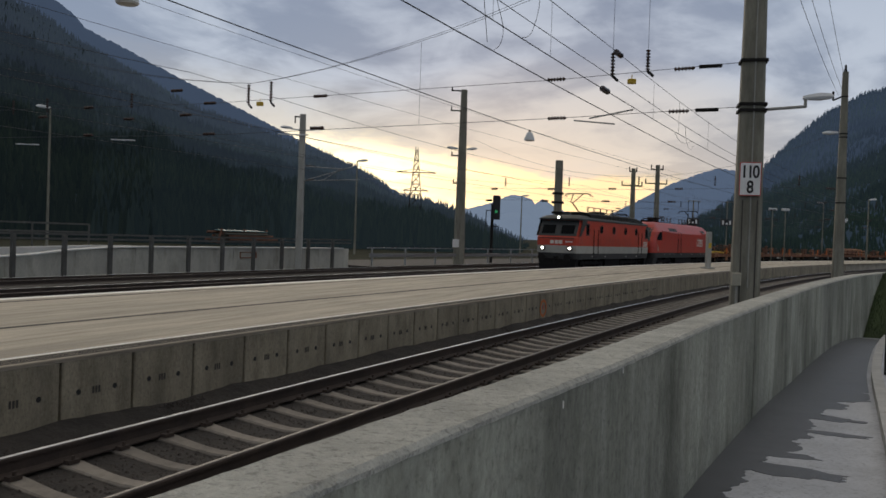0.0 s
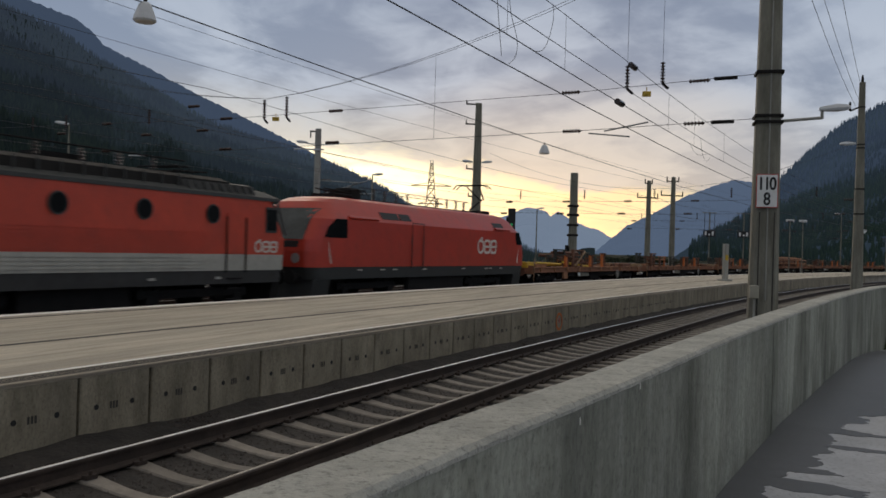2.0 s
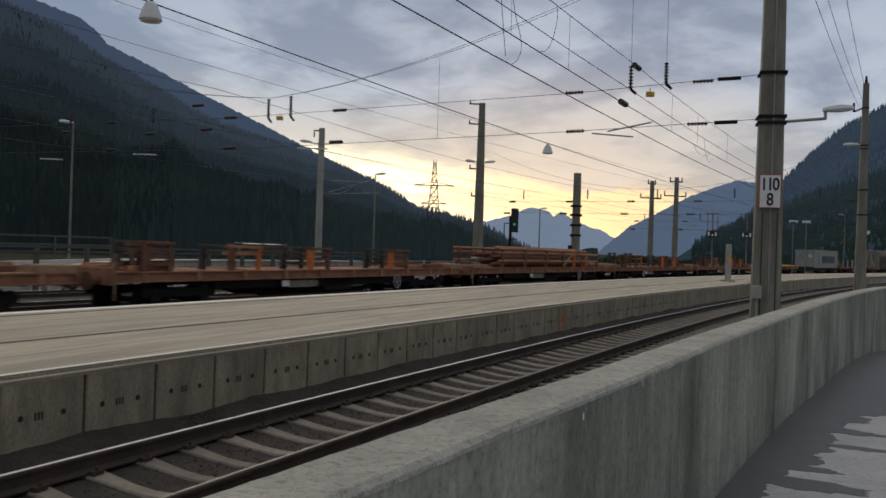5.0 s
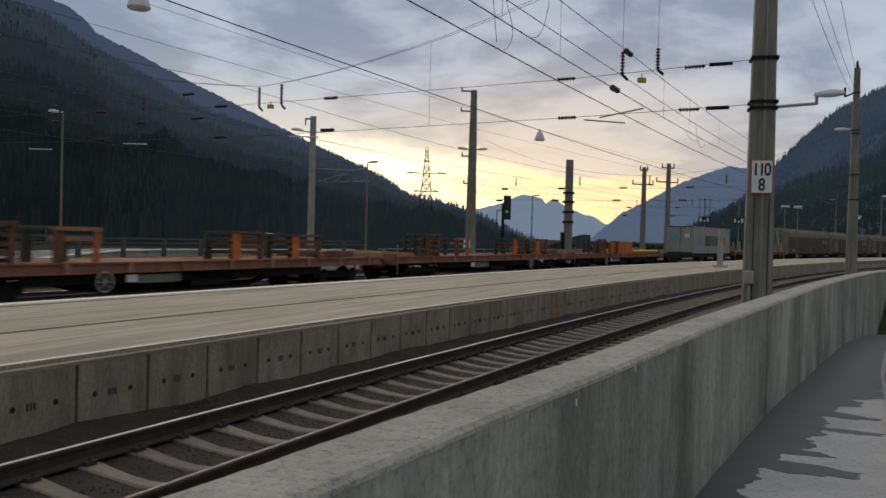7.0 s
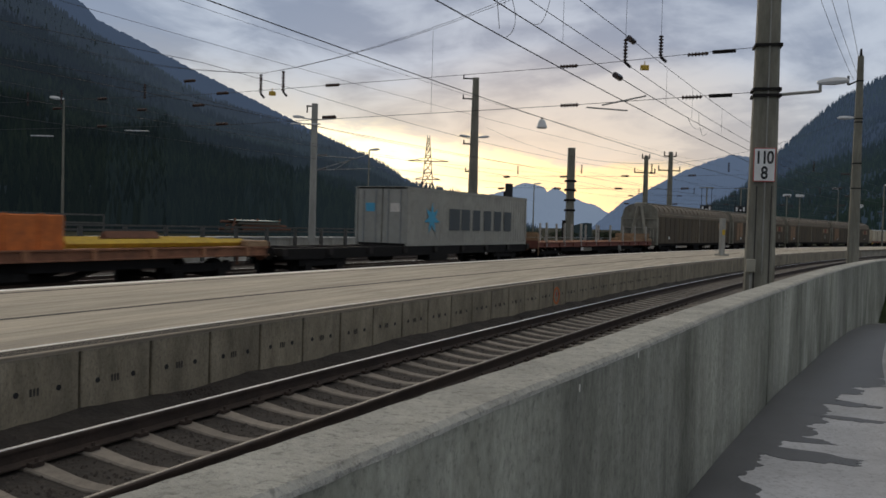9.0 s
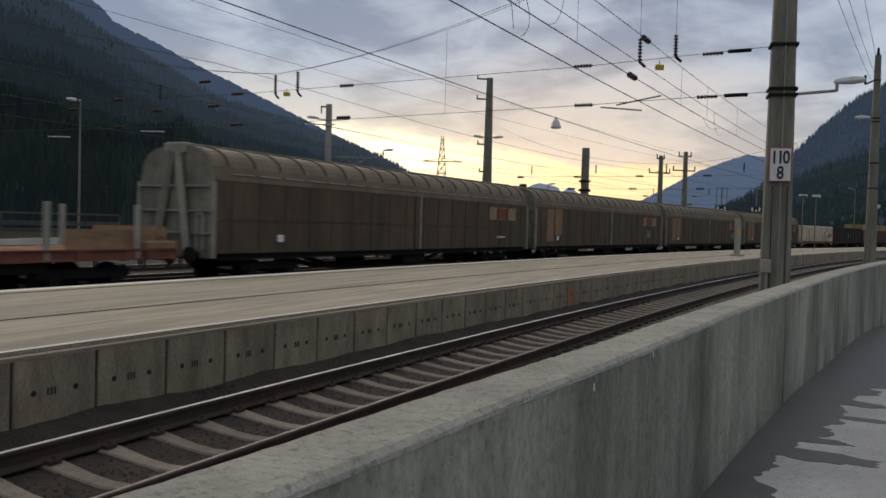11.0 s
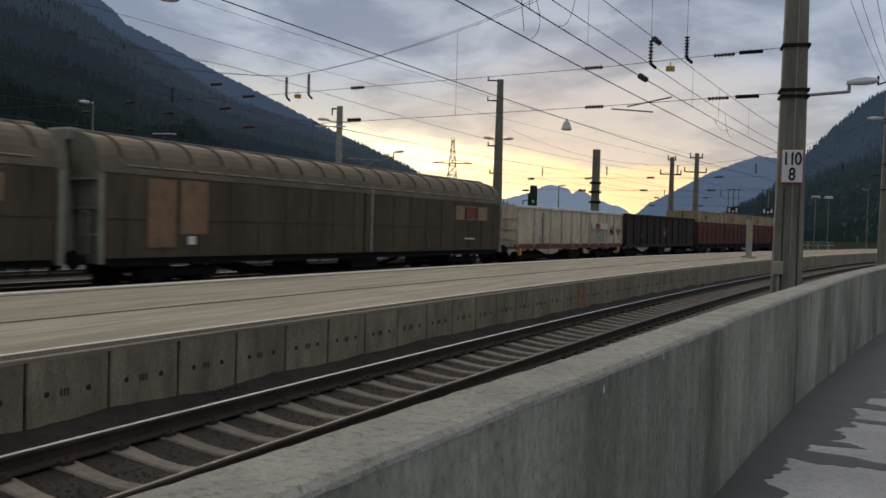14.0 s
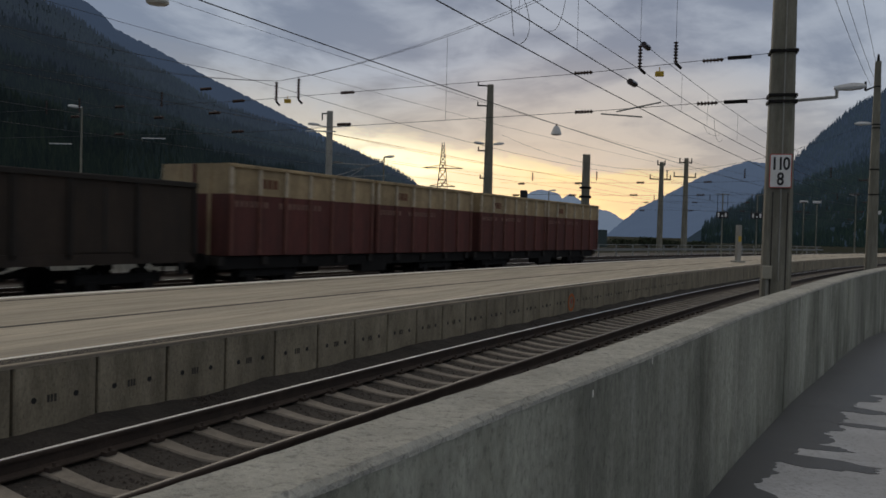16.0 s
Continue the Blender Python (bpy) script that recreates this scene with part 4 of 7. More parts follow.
def build_footpath():
    bm = bmesh.new()
    n = 60
    rings = []
    for i in range(n + 1):
        s = -14 + 40 * i / n
        inn = WALL(s) + WALL_T - 0.02
        rings.append([bm.verts.new(NEAR.at(s, o_, z)) for o_, z in ((inn, -0.6), (7.9, -0.6), (7.9, PATH_Z(s)), (inn, PATH_Z(s)))])
    stitch(bm, rings)
    tagged(part("footpath", bm, "asphalt"), "damp dark asphalt footpath with wet patches beside the wall", "footpath", kind="structure")
    # darker strip at the foot of the wall, its edge in tongues
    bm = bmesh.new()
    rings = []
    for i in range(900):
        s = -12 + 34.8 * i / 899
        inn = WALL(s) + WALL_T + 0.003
        w = STRIP_WIDTH(s) + 0.22 * noise.noise((s * 1.9, 0, 5)) + 0.12 * noise.noise((s * 4.3, 2, 5)) + 0.07 * noise.noise((s * 13, 4, 5)) + 0.04 * noise.noise((s * 31, 6, 5))
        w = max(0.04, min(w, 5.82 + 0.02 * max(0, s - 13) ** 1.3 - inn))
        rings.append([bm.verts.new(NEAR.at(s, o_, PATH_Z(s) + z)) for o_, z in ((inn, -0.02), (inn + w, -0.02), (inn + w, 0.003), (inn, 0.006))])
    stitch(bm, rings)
    tagged(part("path_gutter", bm, "dark_asphalt"), "darker asphalt strip along the foot of the wall", "gutter", kind="structure")
    for s, off, ls, lo in ((6.35, 5.12, 0.16, 0.42), (6.9, 5.05, 0.10, 0.28), (8.05, 5.42, 0.09, 0.30), (8.85, 5.35, 0.14, 0.36), (10.5, 5.52, 0.22, 0.28), (4.6, 5.1, 0.14, 0.36), (3.2, 5.5, 0.3, 0.3)):
        bm = bmesh.new()
        n = 26
        top = []
        for i in range(n):
            a = 2 * math.pi * i / n
            r = 1 + 0.45 * noise.noise((3 * math.cos(a), 3 * math.sin(a), s)) + 0.25 * noise.noise((9 * math.cos(a), 9 * math.sin(a), s))
            top.append((s + ls * r * math.sin(a), off + lo * r * math.cos(a)))
        rings = [[bm.verts.new(NEAR.at(q, min(o_, 5.82), PATH_Z(q) + z)) for q, o_ in top] for z in (-0.015, 0.004)]
        stitch(bm, rings)
        tagged(part("damp_patch", bm, "dark_asphalt"), "dark damp patch on the asphalt footpath", "damp patch", kind="structure")
    kb = thing("kerb", "pale concrete kerb along the footpath", "kerb")
    tagged(kb, kind="structure")
    s = -12.0
    while s < 20.5:
        bm = bmesh.new()
        off = 5.85 + 0.004 * max(0, s - 7) + 0.02 * max(0, s - 13) ** 1.3
        off2 = 5.85 + 0.004 * max(0, s - 6) + 0.02 * max(0, s + 0.98 - 13) ** 1.3
        a, b, c, d = NEAR.at(s, off), NEAR.at(s, off + 0.13), NEAR.at(s + 0.98, off2 + 0.13), NEAR.at(s + 0.98, off2)
        rings = [[bm.verts.new((p.x, p.y, z)) for p in (a, b, c, d)] for z in (-0.3, PATH_Z(s) + 0.10)]
        stitch(bm, rings)
        part("kerbstone", bm, "kerb", kb)
        s += 1.0
    bm = bmesh.new()
    rings = []
    rise = table(((22.9, -0.42), (23.3, -0.24), (24.0, 0.25), (24.75, 0.74), (25.8, 1.22), (28, 1.55), (34, 1.7), (52, 1.8)))
    for i in range(60):
        s = 22.9 + i * 0.5
        row = []
        for j in range(17):
            off = (WALL(s) + WALL_T + 0.01) * (1 - j / 16) + 15.0 * j / 16
            row.append(bm.verts.new(NEAR.at(s, off, rise(s) + (0.05 * noise.noise((s * 1.5, off * 1.5, 2)) if i else 0))))
        rings.append(row)
    stitch(bm, rings, closed=False, caps=False)
    tagged(part("grass_bank", bm, "grass", smooth=True), "rough green grass bank at the end of the footpath", "grass", kind="structure")
    rnd = random.Random(21)
    vs, fs = [], []
    for k in range(5200):
        s = 23.1 + 4.5 * rnd.random()
        off = WALL(s) + WALL_T + 0.03 + 3.0 * rnd.random() ** 1.4
        p = NEAR.at(s, off, rise(s) - 0.02)
        a, h = rnd.uniform(0, 6.3), rnd.uniform(0.06, 0.17)
        d = Vector((math.cos(a), math.sin(a), 0))
        i = len(vs)
        vs += [tuple(p - d * 0.009), tuple(p + d * 0.009), tuple(p + Vector((rnd.uniform(-0.06, 0.06), rnd.uniform(-0.06, 0.06), h)))]
        fs.append((i, i + 1, i + 2))
    me = bpy.data.meshes.new("grass_blades")
    me.from_pydata(vs, [], fs)
    me.materials.append(M["grass"])
    tagged(new("grass_blades", me), "short rough green grass blades on the bank", "grass", kind="stuff")
    post = thing("handrail_post", "slim black metal handrail post beside the footpath", "post")
    p = NEAR.at(13.6, 6.09)
    bm = bmesh.new()
    cyl(bm, (p.x, p.y, -0.1), (p.x, p.y, 1.75), 0.035)
    part("pole", bm, "black_paint", post)
    bm = bmesh.new()
    cyl(bm, (p.x, p.y, 1.45), (p.x + 0.5, p.y - 1.2, 1.40), 0.03)
    part("rail", bm, "black_paint", post)


def build_far_wall():
    """The retaining wall of the road ramp beyond the yard, its fence and the guard rail after it."""
    wl = thing("retaining_wall", "long pale concrete retaining wall of a road ramp", "wall")
    tagged(wl, kind="structure")
    top = table(((-20, -0.3), (14, 0.0), (22.5, 0.42), (24.2, 0.52), (27, 0.82), (30, 0.88), (60, 0.86)))
    s = -20.0
    while s < 46:
        e = min(s + 3.3, 46.6)
        bm = bmesh.new()
        rings = [[bm.verts.new(NEAR.at(q, o_, z)) for o_, z in ((-26.5, -0.5), (-26.5, top(q)), (-26.8, top(q)), (-26.8, -0.5))] for q in (s + 0.012, e - 0.012)]
        stitch(bm, rings)
        part("wall_panel", bm, "concrete_pale", wl)
        s = e
    bm = bmesh.new()
    rings = [[bm.verts.new(NEAR.at(q, o_, top(q) + z)) for o_, z in ((-26.42, 0.004), (-26.42, 0.06), (-26.9, 0.07), (-26.9, 0.004))] for q in [i * 2.0 - 20 for i in range(34)]]
    stitch(bm, rings)
    part("coping", bm, "parapet", wl, "pale concrete coping")
    bm = bmesh.new()
    crest = table(((-20, 0.50), (14, 0.70), (22, 0.80), (28, 0.95), (40, 0.95)))
    rings = [[bm.verts.new(NEAR.at(q, o_, z)) for o_, z in ((-27.4, -0.4), (-27.4, crest(q)), (-27.65, crest(q)), (-27.65, -0.4))] for q in [i * 2.0 - 20 for i in range(26)]]
    stitch(bm, rings)
    part("parapet", bm, "parapet", wl, "pale low parapet of the ramp")
    bm = bmesh.new()
    rings = [[bm.verts.new(NEAR.at(q, o_, min(top(q), crest(q)) - 0.05 + z)) for o_, z in ((-26.81, -0.1), (-26.81, 0.0), (-27.39, 0.0), (-27.39, -0.1))] for q in [i * 2.0 - 20 for i in range(34)]]
    stitch(bm, rings)
    part("ramp_edge", bm, "dark_strip", wl, "dark road edge behind the wall")
    fence = thing("yard_fence", "grey metal fence of square posts and top rails", "fence")
    s = -5.62
    bm0 = bmesh.new()
    soft_box(bm0, (-0.09, -0.09, -0.42), (0.09, 0.09, 1.42), 0.012)
    pm = mesh_of("post", bm0, "fence_grey")
    while s < 46:
        p = NEAR.at(s, -25.9)
        ob = part("post", pm, None, fence)
        ob.matrix_basis = pose(p.x, p.y, 0, 0, 0, NEAR.yaw(s))
        s += 2.37
    for z in (1.43, 1.22):
        bm = bmesh.new()
        sweep(bm, NEAR, [(-25.84, z), (-25.90, z), (-25.90, z + 0.09), (-25.84, z + 0.09)], -8, 46, 4)
        part("rail", bm, "fence_grey", fence)
    back = thing("ramp_railing", "thin grey railing along the road ramp behind the wall", "railing")
    for k in range(8):
        p = NEAR.at(8 + 3.0 * k, -29.2)
        bm = bmesh.new()
        cyl(bm, (p.x, p.y, top(8 + 3.0 * k)), (p.x, p.y, 1.9), 0.05, n=6)
        part("post", bm, "fence_grey", back)
    for z in (1.9, 1.5):
        bm = bmesh.new()
        sweep(bm, NEAR, [(-29.16, z), (-29.24, z), (-29.24, z + 0.08), (-29.16, z + 0.08)], -8, 29, 4)
        part("rail", bm, "fence_grey", back)
    guard = thing("guard_rail", "long galvanised guard rail beside the road", "guard rail")
    for z, h, o_ in ((0.35, 0.26, -25.4), (0.95, 0.07, -25.6)):
        bm = bmesh.new()
        sweep(bm, NEAR, [(o_, z), (o_ - 0.07, z), (o_ - 0.07, z + h), (o_, z + h)], 47.5, 150, 5)
        part("rail", bm, "galvanised", guard)
    for k in range(26):
        p = NEAR.at(48 + 4.0 * k, -25.6)
        bm = bmesh.new()
        box(bm, (p.x - 0.06, p.y - 0.06, -0.45), (p.x + 0.06, p.y + 0.06, 1.0))
        part("post", bm, "galvanised", guard)
    bm = bmesh.new()
    sweep(bm, NEAR, [(-24.9, -0.5), (-34, -0.5), (-34, -0.25), (-24.9, -0.25)], 47.2, 150, 5)
    tagged(part("road", bm, "dark_strip"), "dark asphalt road beyond the yard", "road", kind="structure")


build_ground()
build_mountains()
build_trackbed()
build_track("near_track", NEAR, 0.0, 0.0, -25, 140, (-1.83, 92), "single track on pale concrete sleepers in dark ballast", clips=45)
build_track("through_track", FAR, 0.0, FAR_Z, -60, 230, (0, 0), "running track in dark ballast beyond the platform")
build_track("yard_track", FAR, -4.9, FAR_Z, -60, 230, (0, 0), "yard track in dark ballast beside the running track")
build_track("siding_track", FAR, -9.6, FAR_Z, -60, 230, (0, 0), "rusty siding track in the yard")
build_platform()
build_wall()
build_footpath()
build_far_wall()


# ---- masts, lamps, wires ----
def mast(name, x, y, z0, z1, w0, w1, yaw, mat, label, group="catenary masts"):
    ms = thing(name, label, "mast", group, pose(x, y, 0, 0, 0, yaw))
    bm = bmesh.new()
    rings = []
    for z, w in ((z0, w0), (z1, w1)):
        c, d = w * 0.12, w * 0.40
        h = w / 2
        rings.append([bm.verts.new((a, b, z)) for a, b in ((-h + c, -d), (h - c, -d), (h, -d + c), (h, d - c), (h - c, d), (-h + c, d), (-h, d - c), (-h, -d + c))])
    stitch(bm, rings)
    part("shaft", bm, mat, ms)
    return ms


def collar(ms, z, w, mat="steel_dark"):
    bm = bmesh.new()
    soft_box(bm, (-w / 2, -w * 0.42, z - 0.035), (w / 2, w * 0.42, z + 0.035), 0.01)
    part("collar", bm, mat, ms)


def insulator(bm, p0, p1, n=6, r=0.07):
    p0, p1 = Vector(p0), Vector(p1)
    cyl(bm, p0, p1, 0.025, n=6)
    for i in range(n):
        a = p0.lerp(p1, (i + 0.25) / n)
        b = p0.lerp(p1, (i + 0.6) / n)
        cyl(bm, a, b, r, r * 0.75, n=8)


def street_head(bm, p, d, s=1.0):
    """A cobra-head luminaire at p pointing along d."""
    d = Vector(d).normalized()
    p = Vector(p)
    up = Vector((0, 0, 1))
    side = d.cross(up)
    rings = []
    for t, w, h in ((0.0, 0.05, 0.05), (0.12, 0.09, 0.08), (0.4, 0.14, 0.11), (0.62, 0.12, 0.08), (0.7, 0.04, 0.04)):
        c = p + d * t * s
        rings.append([bm.verts.new(c + side * (w * s * a) + up * (h * s * b)) for a, b in ((-1, 0), (-0.8, -0.6), (0.8, -0.6), (1, 0), (0.6, 0.9), (-0.6, 0.9))])
    stitch(bm, rings)


def build_masts():
    s = 20.1
    p = NEAR.at(s, 3.3)
    yaw = NEAR.yaw(s) - 90
    ms = mast("catenary_mast", p.x, p.y, -0.4, 11.0, 0.66, 0.40, -12, "mast", "tall tapered grey steel mast with a kilometre sign")
    for z, w in ((6.2, 0.60), (5.2, 0.62), (5.06, 0.62)):
        collar(ms, z, w)
    bm = bmesh.new()
    cyl(bm, (0.02, -0.275, 1.0), (0.02, -0.20, 10.5), 0.016, n=6)
    part("conduit", bm, "mast_light", ms)
    for side in (-0.15, 0.17):
        bm = bmesh.new()
        box(bm, (side - 0.012, -0.27, -0.3), (side + 0.012, -0.255, 3.0), None)
        part("seam", bm, "dark_strip", ms)
    bm = bmesh.new()
    soft_box(bm, (-0.33, -0.40, 1.05), (-0.13, -0.27, 1.34), 0.015)
    bx = part("junction_box", bm, "beige_box", ms, "small beige junction box")
    bm = bmesh.new()
    cyl(bm, (-0.22, -0.34, -0.3), (-0.22, -0.34, 1.03), 0.028, n=8)
    part("cable_pipe", bm, "mast_light", ms)
    # kilometre sign
    bm = bmesh.new()
    box(bm, (-0.245, -0.318, 3.10), (0.225, -0.290, 3.86))
    sg = part("kilometre_sign", bm, "red_trim", ms, "white sign with a thin red border")
    bm = bmesh.new()
    box(bm, (-0.228, -0.324, 3.117), (0.208, -0.319, 3.843))
    part("sign_face", bm, "white_paint", sg)
    for text, dx, z, size in (("1", -0.135, 3.51, 0.36), ("1", -0.005, 3.51, 0.36), ("0", 0.120, 3.51, 0.36), ("8", 0.0, 3.165, 0.36)):
        cu = bpy.data.curves.new("digits", "FONT")
        cu.body, cu.size, cu.align_x, cu.extrude, cu.offset, cu.space_character = text, size, "CENTER", 0.002, 0.008, 0.82
        tmp = bpy.data.objects.new("digits", cu)
        scene.collection.objects.link(tmp)
        dg = bpy.context.evaluated_depsgraph_get()
        me = bpy.data.meshes.new_from_object(tmp.evaluated_get(dg))
        bpy.data.objects.remove(tmp)
        me.materials.clear()
        me.materials.append(M["black_paint"])
        ob = part("digit", me, None, sg)
        ob.matrix_basis = pose(dx - 0.01, -0.328, z, 90, 0, 0) @ Matrix.Diagonal((0.86, 1.1, 1, 1))
    # lamp on its arm
    bm = bmesh.new()
    cyl(bm, (0.2, -0.1, 5.08), (1.12, -0.2, 5.14), 0.035, n=8)
    cyl(bm, (1.12, -0.2, 5.12), (1.12, -0.2, 5.32), 0.035, n=8)
    arm = part("lamp_arm", bm, "mast_light", ms)
    bm = bmesh.new()
    street_head(bm, (1.06, -0.2, 5.33), (1, -0.05, 0.05), 0.92)
    part("lamp_head", bm, "lamp_shell", arm, "pale street lamp head", smooth=False)
    # the next mast along the track
    p = NEAR.at(52.9, 3.3)
    ms = mast("catenary_mast", p.x - 0.2, p.y, -0.4, 12.0, 0.62, 0.30, -16, "mast", "tall tapered grey steel mast behind the wall")
    for z in (4.6, 6.0, 8.3, 8.5, 10.6):
        collar(ms, z, 0.62 - 0.025 * z)
    bm = bmesh.new()
    cyl(bm, (-0.15, 0, 10.6), (-0.6, 0, 10.4), 0.05, n=6)
    cyl(bm, (-0.6, 0, 10.4), (-0.6, 0, 10.9), 0.06, n=6)
    part("bracket", bm, "steel_dark", ms)
    bm = bmesh.new()
    cyl(bm, (0, 0, 11.95), (0, 0, 12.4), 0.09, 0.05, n=8)
    part("mast_cap", bm, "steel_dark", ms)
    bm = bmesh.new()
    street_head(bm, (-0.25, 0, 8.55), (-1, 0, 0), 1.2)
    part("lamp_head", bm, "lamp_shell", ms)
    # yard masts
    ms = mast("catenary_mast", -8.7, 51.0, -0.4, 8.95, 0.44, 0.36, 8, "mast_light", "pale grey mast with twin lamps and cantilever arms", "catenary masts")
    for d in (-1, 1):
        bm = bmesh.new()
        cyl(bm, (0, 0, 8.0), (d * 0.7, 0, 8.05), 0.04, n=6)
        street_head(bm, (d * 0.6, 0, 8.1), (d, 0, 0.05), 1.0)
        part("lamp_head", bm, "lamp_shell", ms)
    bm = bmesh.new()
    for z0, z1, x in ((5.0, 5.9, 3.0), (5.0, 5.15, 3.4), (5.85, 5.75, 2.4)):
        cyl(bm, (0.2, 0, z0), (x, -0.5, z1), 0.035, n=6)
    cyl(bm, (1.2, -0.2, 5.0), (2.4, -0.4, 5.8), 0.03, n=6)
    part("cantilever_arm", bm, "galvanised", ms)
    bm = bmesh.new()
    insulator(bm, (0.25, 0, 5.0), (0.75, -0.08, 5.1))
    part("insulator", bm, "insulator", ms)
    bm = bmesh.new()
    insulator(bm, (0.25, 0, 5.9), (0.8, -0.08, 5.88))
    part("insulator", bm, "insulator", ms)
    bm = bmesh.new()
    box(bm, (-0.5, -0.04, 8.75), (0.0, 0.04, 8.83))
    cyl(bm, (-0.45, 0, 8.4), (-0.45, 0, 8.8), 0.04, n=6)
    part("bracket", bm, "steel_dark", ms)
    ms = mast("catenary_mast", 1.2, 68.5, -0.4, 13.75, 0.86, 0.46, 10, "mast", "tall dark mast with small lamps and ladder brackets", "catenary masts")
    for z, x in ((13.6, -1.05), (12.0, -1.05), (8.4, -0.9), (6.2, -0.7)):
        bm = bmesh.new()
        box(bm, (x, -0.06, z), (0.0, 0.06, z + 0.10))
        cyl(bm, (x + 0.06, 0, z), (x + 0.06, 0, z + 0.35), 0.05, n=6)
        part("bracket", bm, "steel_dark", ms)
    for d in (-1, 1):
        bm = bmesh.new()
        street_head(bm, (d * 0.35, 0, 9.0), (d, 0, 0.1), 1.25)
        part("lamp_head", bm, "lamp_shell", ms)
    bm = bmesh.new()
    box(bm, (-0.62, -0.45, 1.1), (-0.1, -0.40, 1.75))
    part("notice_plate", bm, "white_paint", ms)
    ms = mast("catenary_mast", 11.2, 85.0, -0.4, 9.9, 0.80, 0.66, 12, "mast", "thick dark mast with weights at its side", "catenary masts")
    for i, (z, w) in enumerate(((6.5, 0.34), (5.6, 0.42), (4.6, 0.36), (3.6, 0.3))):
        bm = bmesh.new()
        soft_box(bm, (-0.36 - w / 2, -0.36, z), (0.30 + w / 2, 0.36, z + 0.22), 0.05)
        part("tension_collar", bm, "steel_dark", ms)
    bm = bmesh.new()
    soft_box(bm, (-0.72, -0.2, 0.2), (-0.42, 0.2, 2.7), 0.05)
    part("counterweight", bm, "steel_dark", ms)
    for x, y, z, arms in ((26.3, 120.0, 12.4, ((9.9, 1.7), (11.9, 0.6))), (29.7, 120.0, 13.0, ((12.3, 1.0), (10.3, 1.8)))):
        ms = mast("catenary_mast", x, y, -0.4, z, 0.75, 0.5, 14, "mast", "distant dark mast with cross arms", "catenary masts")
        for za, w in arms:
            bm = bmesh.new()
            box(bm, (-w, -0.08, za), (w * 0.8, 0.08, za + 0.16))
            for x_ in (-w, w * 0.8):
                cyl(bm, (x_, 0, za), (x_, 0, za + 0.7), 0.09, n=6)
            part("cross_arm", bm, "steel_dark", ms)
    # slim lamp posts
    for x, y, z, d in ((-32.7, 70.0, 11.4, -1), (-10.0, 95.0, 10.0, 1), (12.5, 140.0, 9.0, 1), (62, 125, 9.4, 1), (72.0, 128.0, 12.0, 1), (66.5, 150.0, 10.0, -1)):
        lp = thing("street_lamp", "slim galvanised street lamp post", "street lamp", "yard lamps", pose(x, y, 0))
        bm = bmesh.new()
        cyl(bm, (0, 0, -0.5), (0, 0, z), 0.13, 0.075, n=8)
        part("pole", bm, "mast", lp)
        bm = bmesh.new()
        street_head(bm, (0, 0, z), (d, 0, 0.1), 1.7)
        part("lamp_head", bm, "lamp_shell", lp)
    # left-hand end of the headspan
    p = NEAR.at(20.1, -28.5)
    mast("catenary_mast", p.x, p.y, -0.4, 11.5, 0.66, 0.42, -20, "mast", "tall tapered grey steel mast at the far side of the yard")
    # colour-light signal
    sg = thing("railway_signal", "dark colour-light railway signal on a slim post", "signal", "", pose(4.2, 76.0, 0))
    bm = bmesh.new()
    cyl(bm, (0, 0, -0.45), (0, 0, 5.0), 0.13, n=8)
    part("pole", bm, "steel_dark", sg)
    bm = bmesh.new()
    soft_box(bm, (0.02, -0.2, 3.6), (0.68, 0.2, 5.75), 0.08)
    hd = part("signal_head", bm, "black_paint", sg)
    bm = bmesh.new()
    cyl(bm, (0.32, -0.21, 4.3), (0.32, -0.3, 4.3), 0.13, n=10)
    part("lens", bm, "signal_green", hd)
    bm = bmesh.new()
    for a, b in (((-0.55, 0, 3.0), (-0.55, 0, 4.4)), ((-0.55, 0, 3.0), (0.6, 0, 3.0)), ((-0.55, 0, 4.4), (0, 0, 4.4))):
        cyl(bm, a, b, 0.04, n=6)
    part("service_cage", bm, "steel_dark", sg)
    # grey marker post on the platform
    p = NEAR.at(50.5, -3.55)
    pt = thing("platform_post", "short square grey post with a yellow mark on the platform", "post", "", pose(p.x, p.y, TOP, 0, 0, 20))
    bm = bmesh.new()
    soft_box(bm, (-0.14, -0.12, 0), (0.14, 0.12, 2.15), 0.02)
    part("body", bm, "mast_light", pt)
    bm = bmesh.new()
    box(bm, (-0.10, -0.13, 1.2), (0.10, -0.121, 1.5))
    part("yellow_plate", bm, "yellow", pt)
    bm = bmesh.new()
    soft_box(bm, (-0.3, -0.3, 0), (0.3, 0.3, 0.1), 0.02)
    part("foot", bm, "mast_light", pt)
    # lattice tower
    tw = thing("power_pylon", "far lattice steel power pylon", "pylon", "", pose(-14.3, 400, 0))
    def half(z):
        return 4.2 - 3.7 * z / 43.5
    for sx in (-1, 1):
        for sy in (-1, 1):
            bm = bmesh.new()
            beam(bm, (sx * half(-2), sy * half(-2), -2), (sx * half(43.5), sy * half(43.5), 43.5), 0.24)
            part("leg", bm, "steel_dark", tw)
    bm = bmesh.new()
    z = 0.0
    while z < 42:
        e = min(43.0, z + 2.2 * half(z) * 0.8 + 0.8)
        for a in (-1, 1):
            beam(bm, (-half(z), a * half(z), z), (half(e), a * half(e), e), 0.16)
            beam(bm, (half(z), a * half(z), z), (-half(e), a * half(e), e), 0.16)
            beam(bm, (a * half(z), -half(z), z), (a * half(e), half(e), e), 0.16)
            beam(bm, (-half(e), a * half(e), e), (half(e), a * half(e), e), 0.14)
        z = e
    part("lattice", bm, "steel_dark", tw)
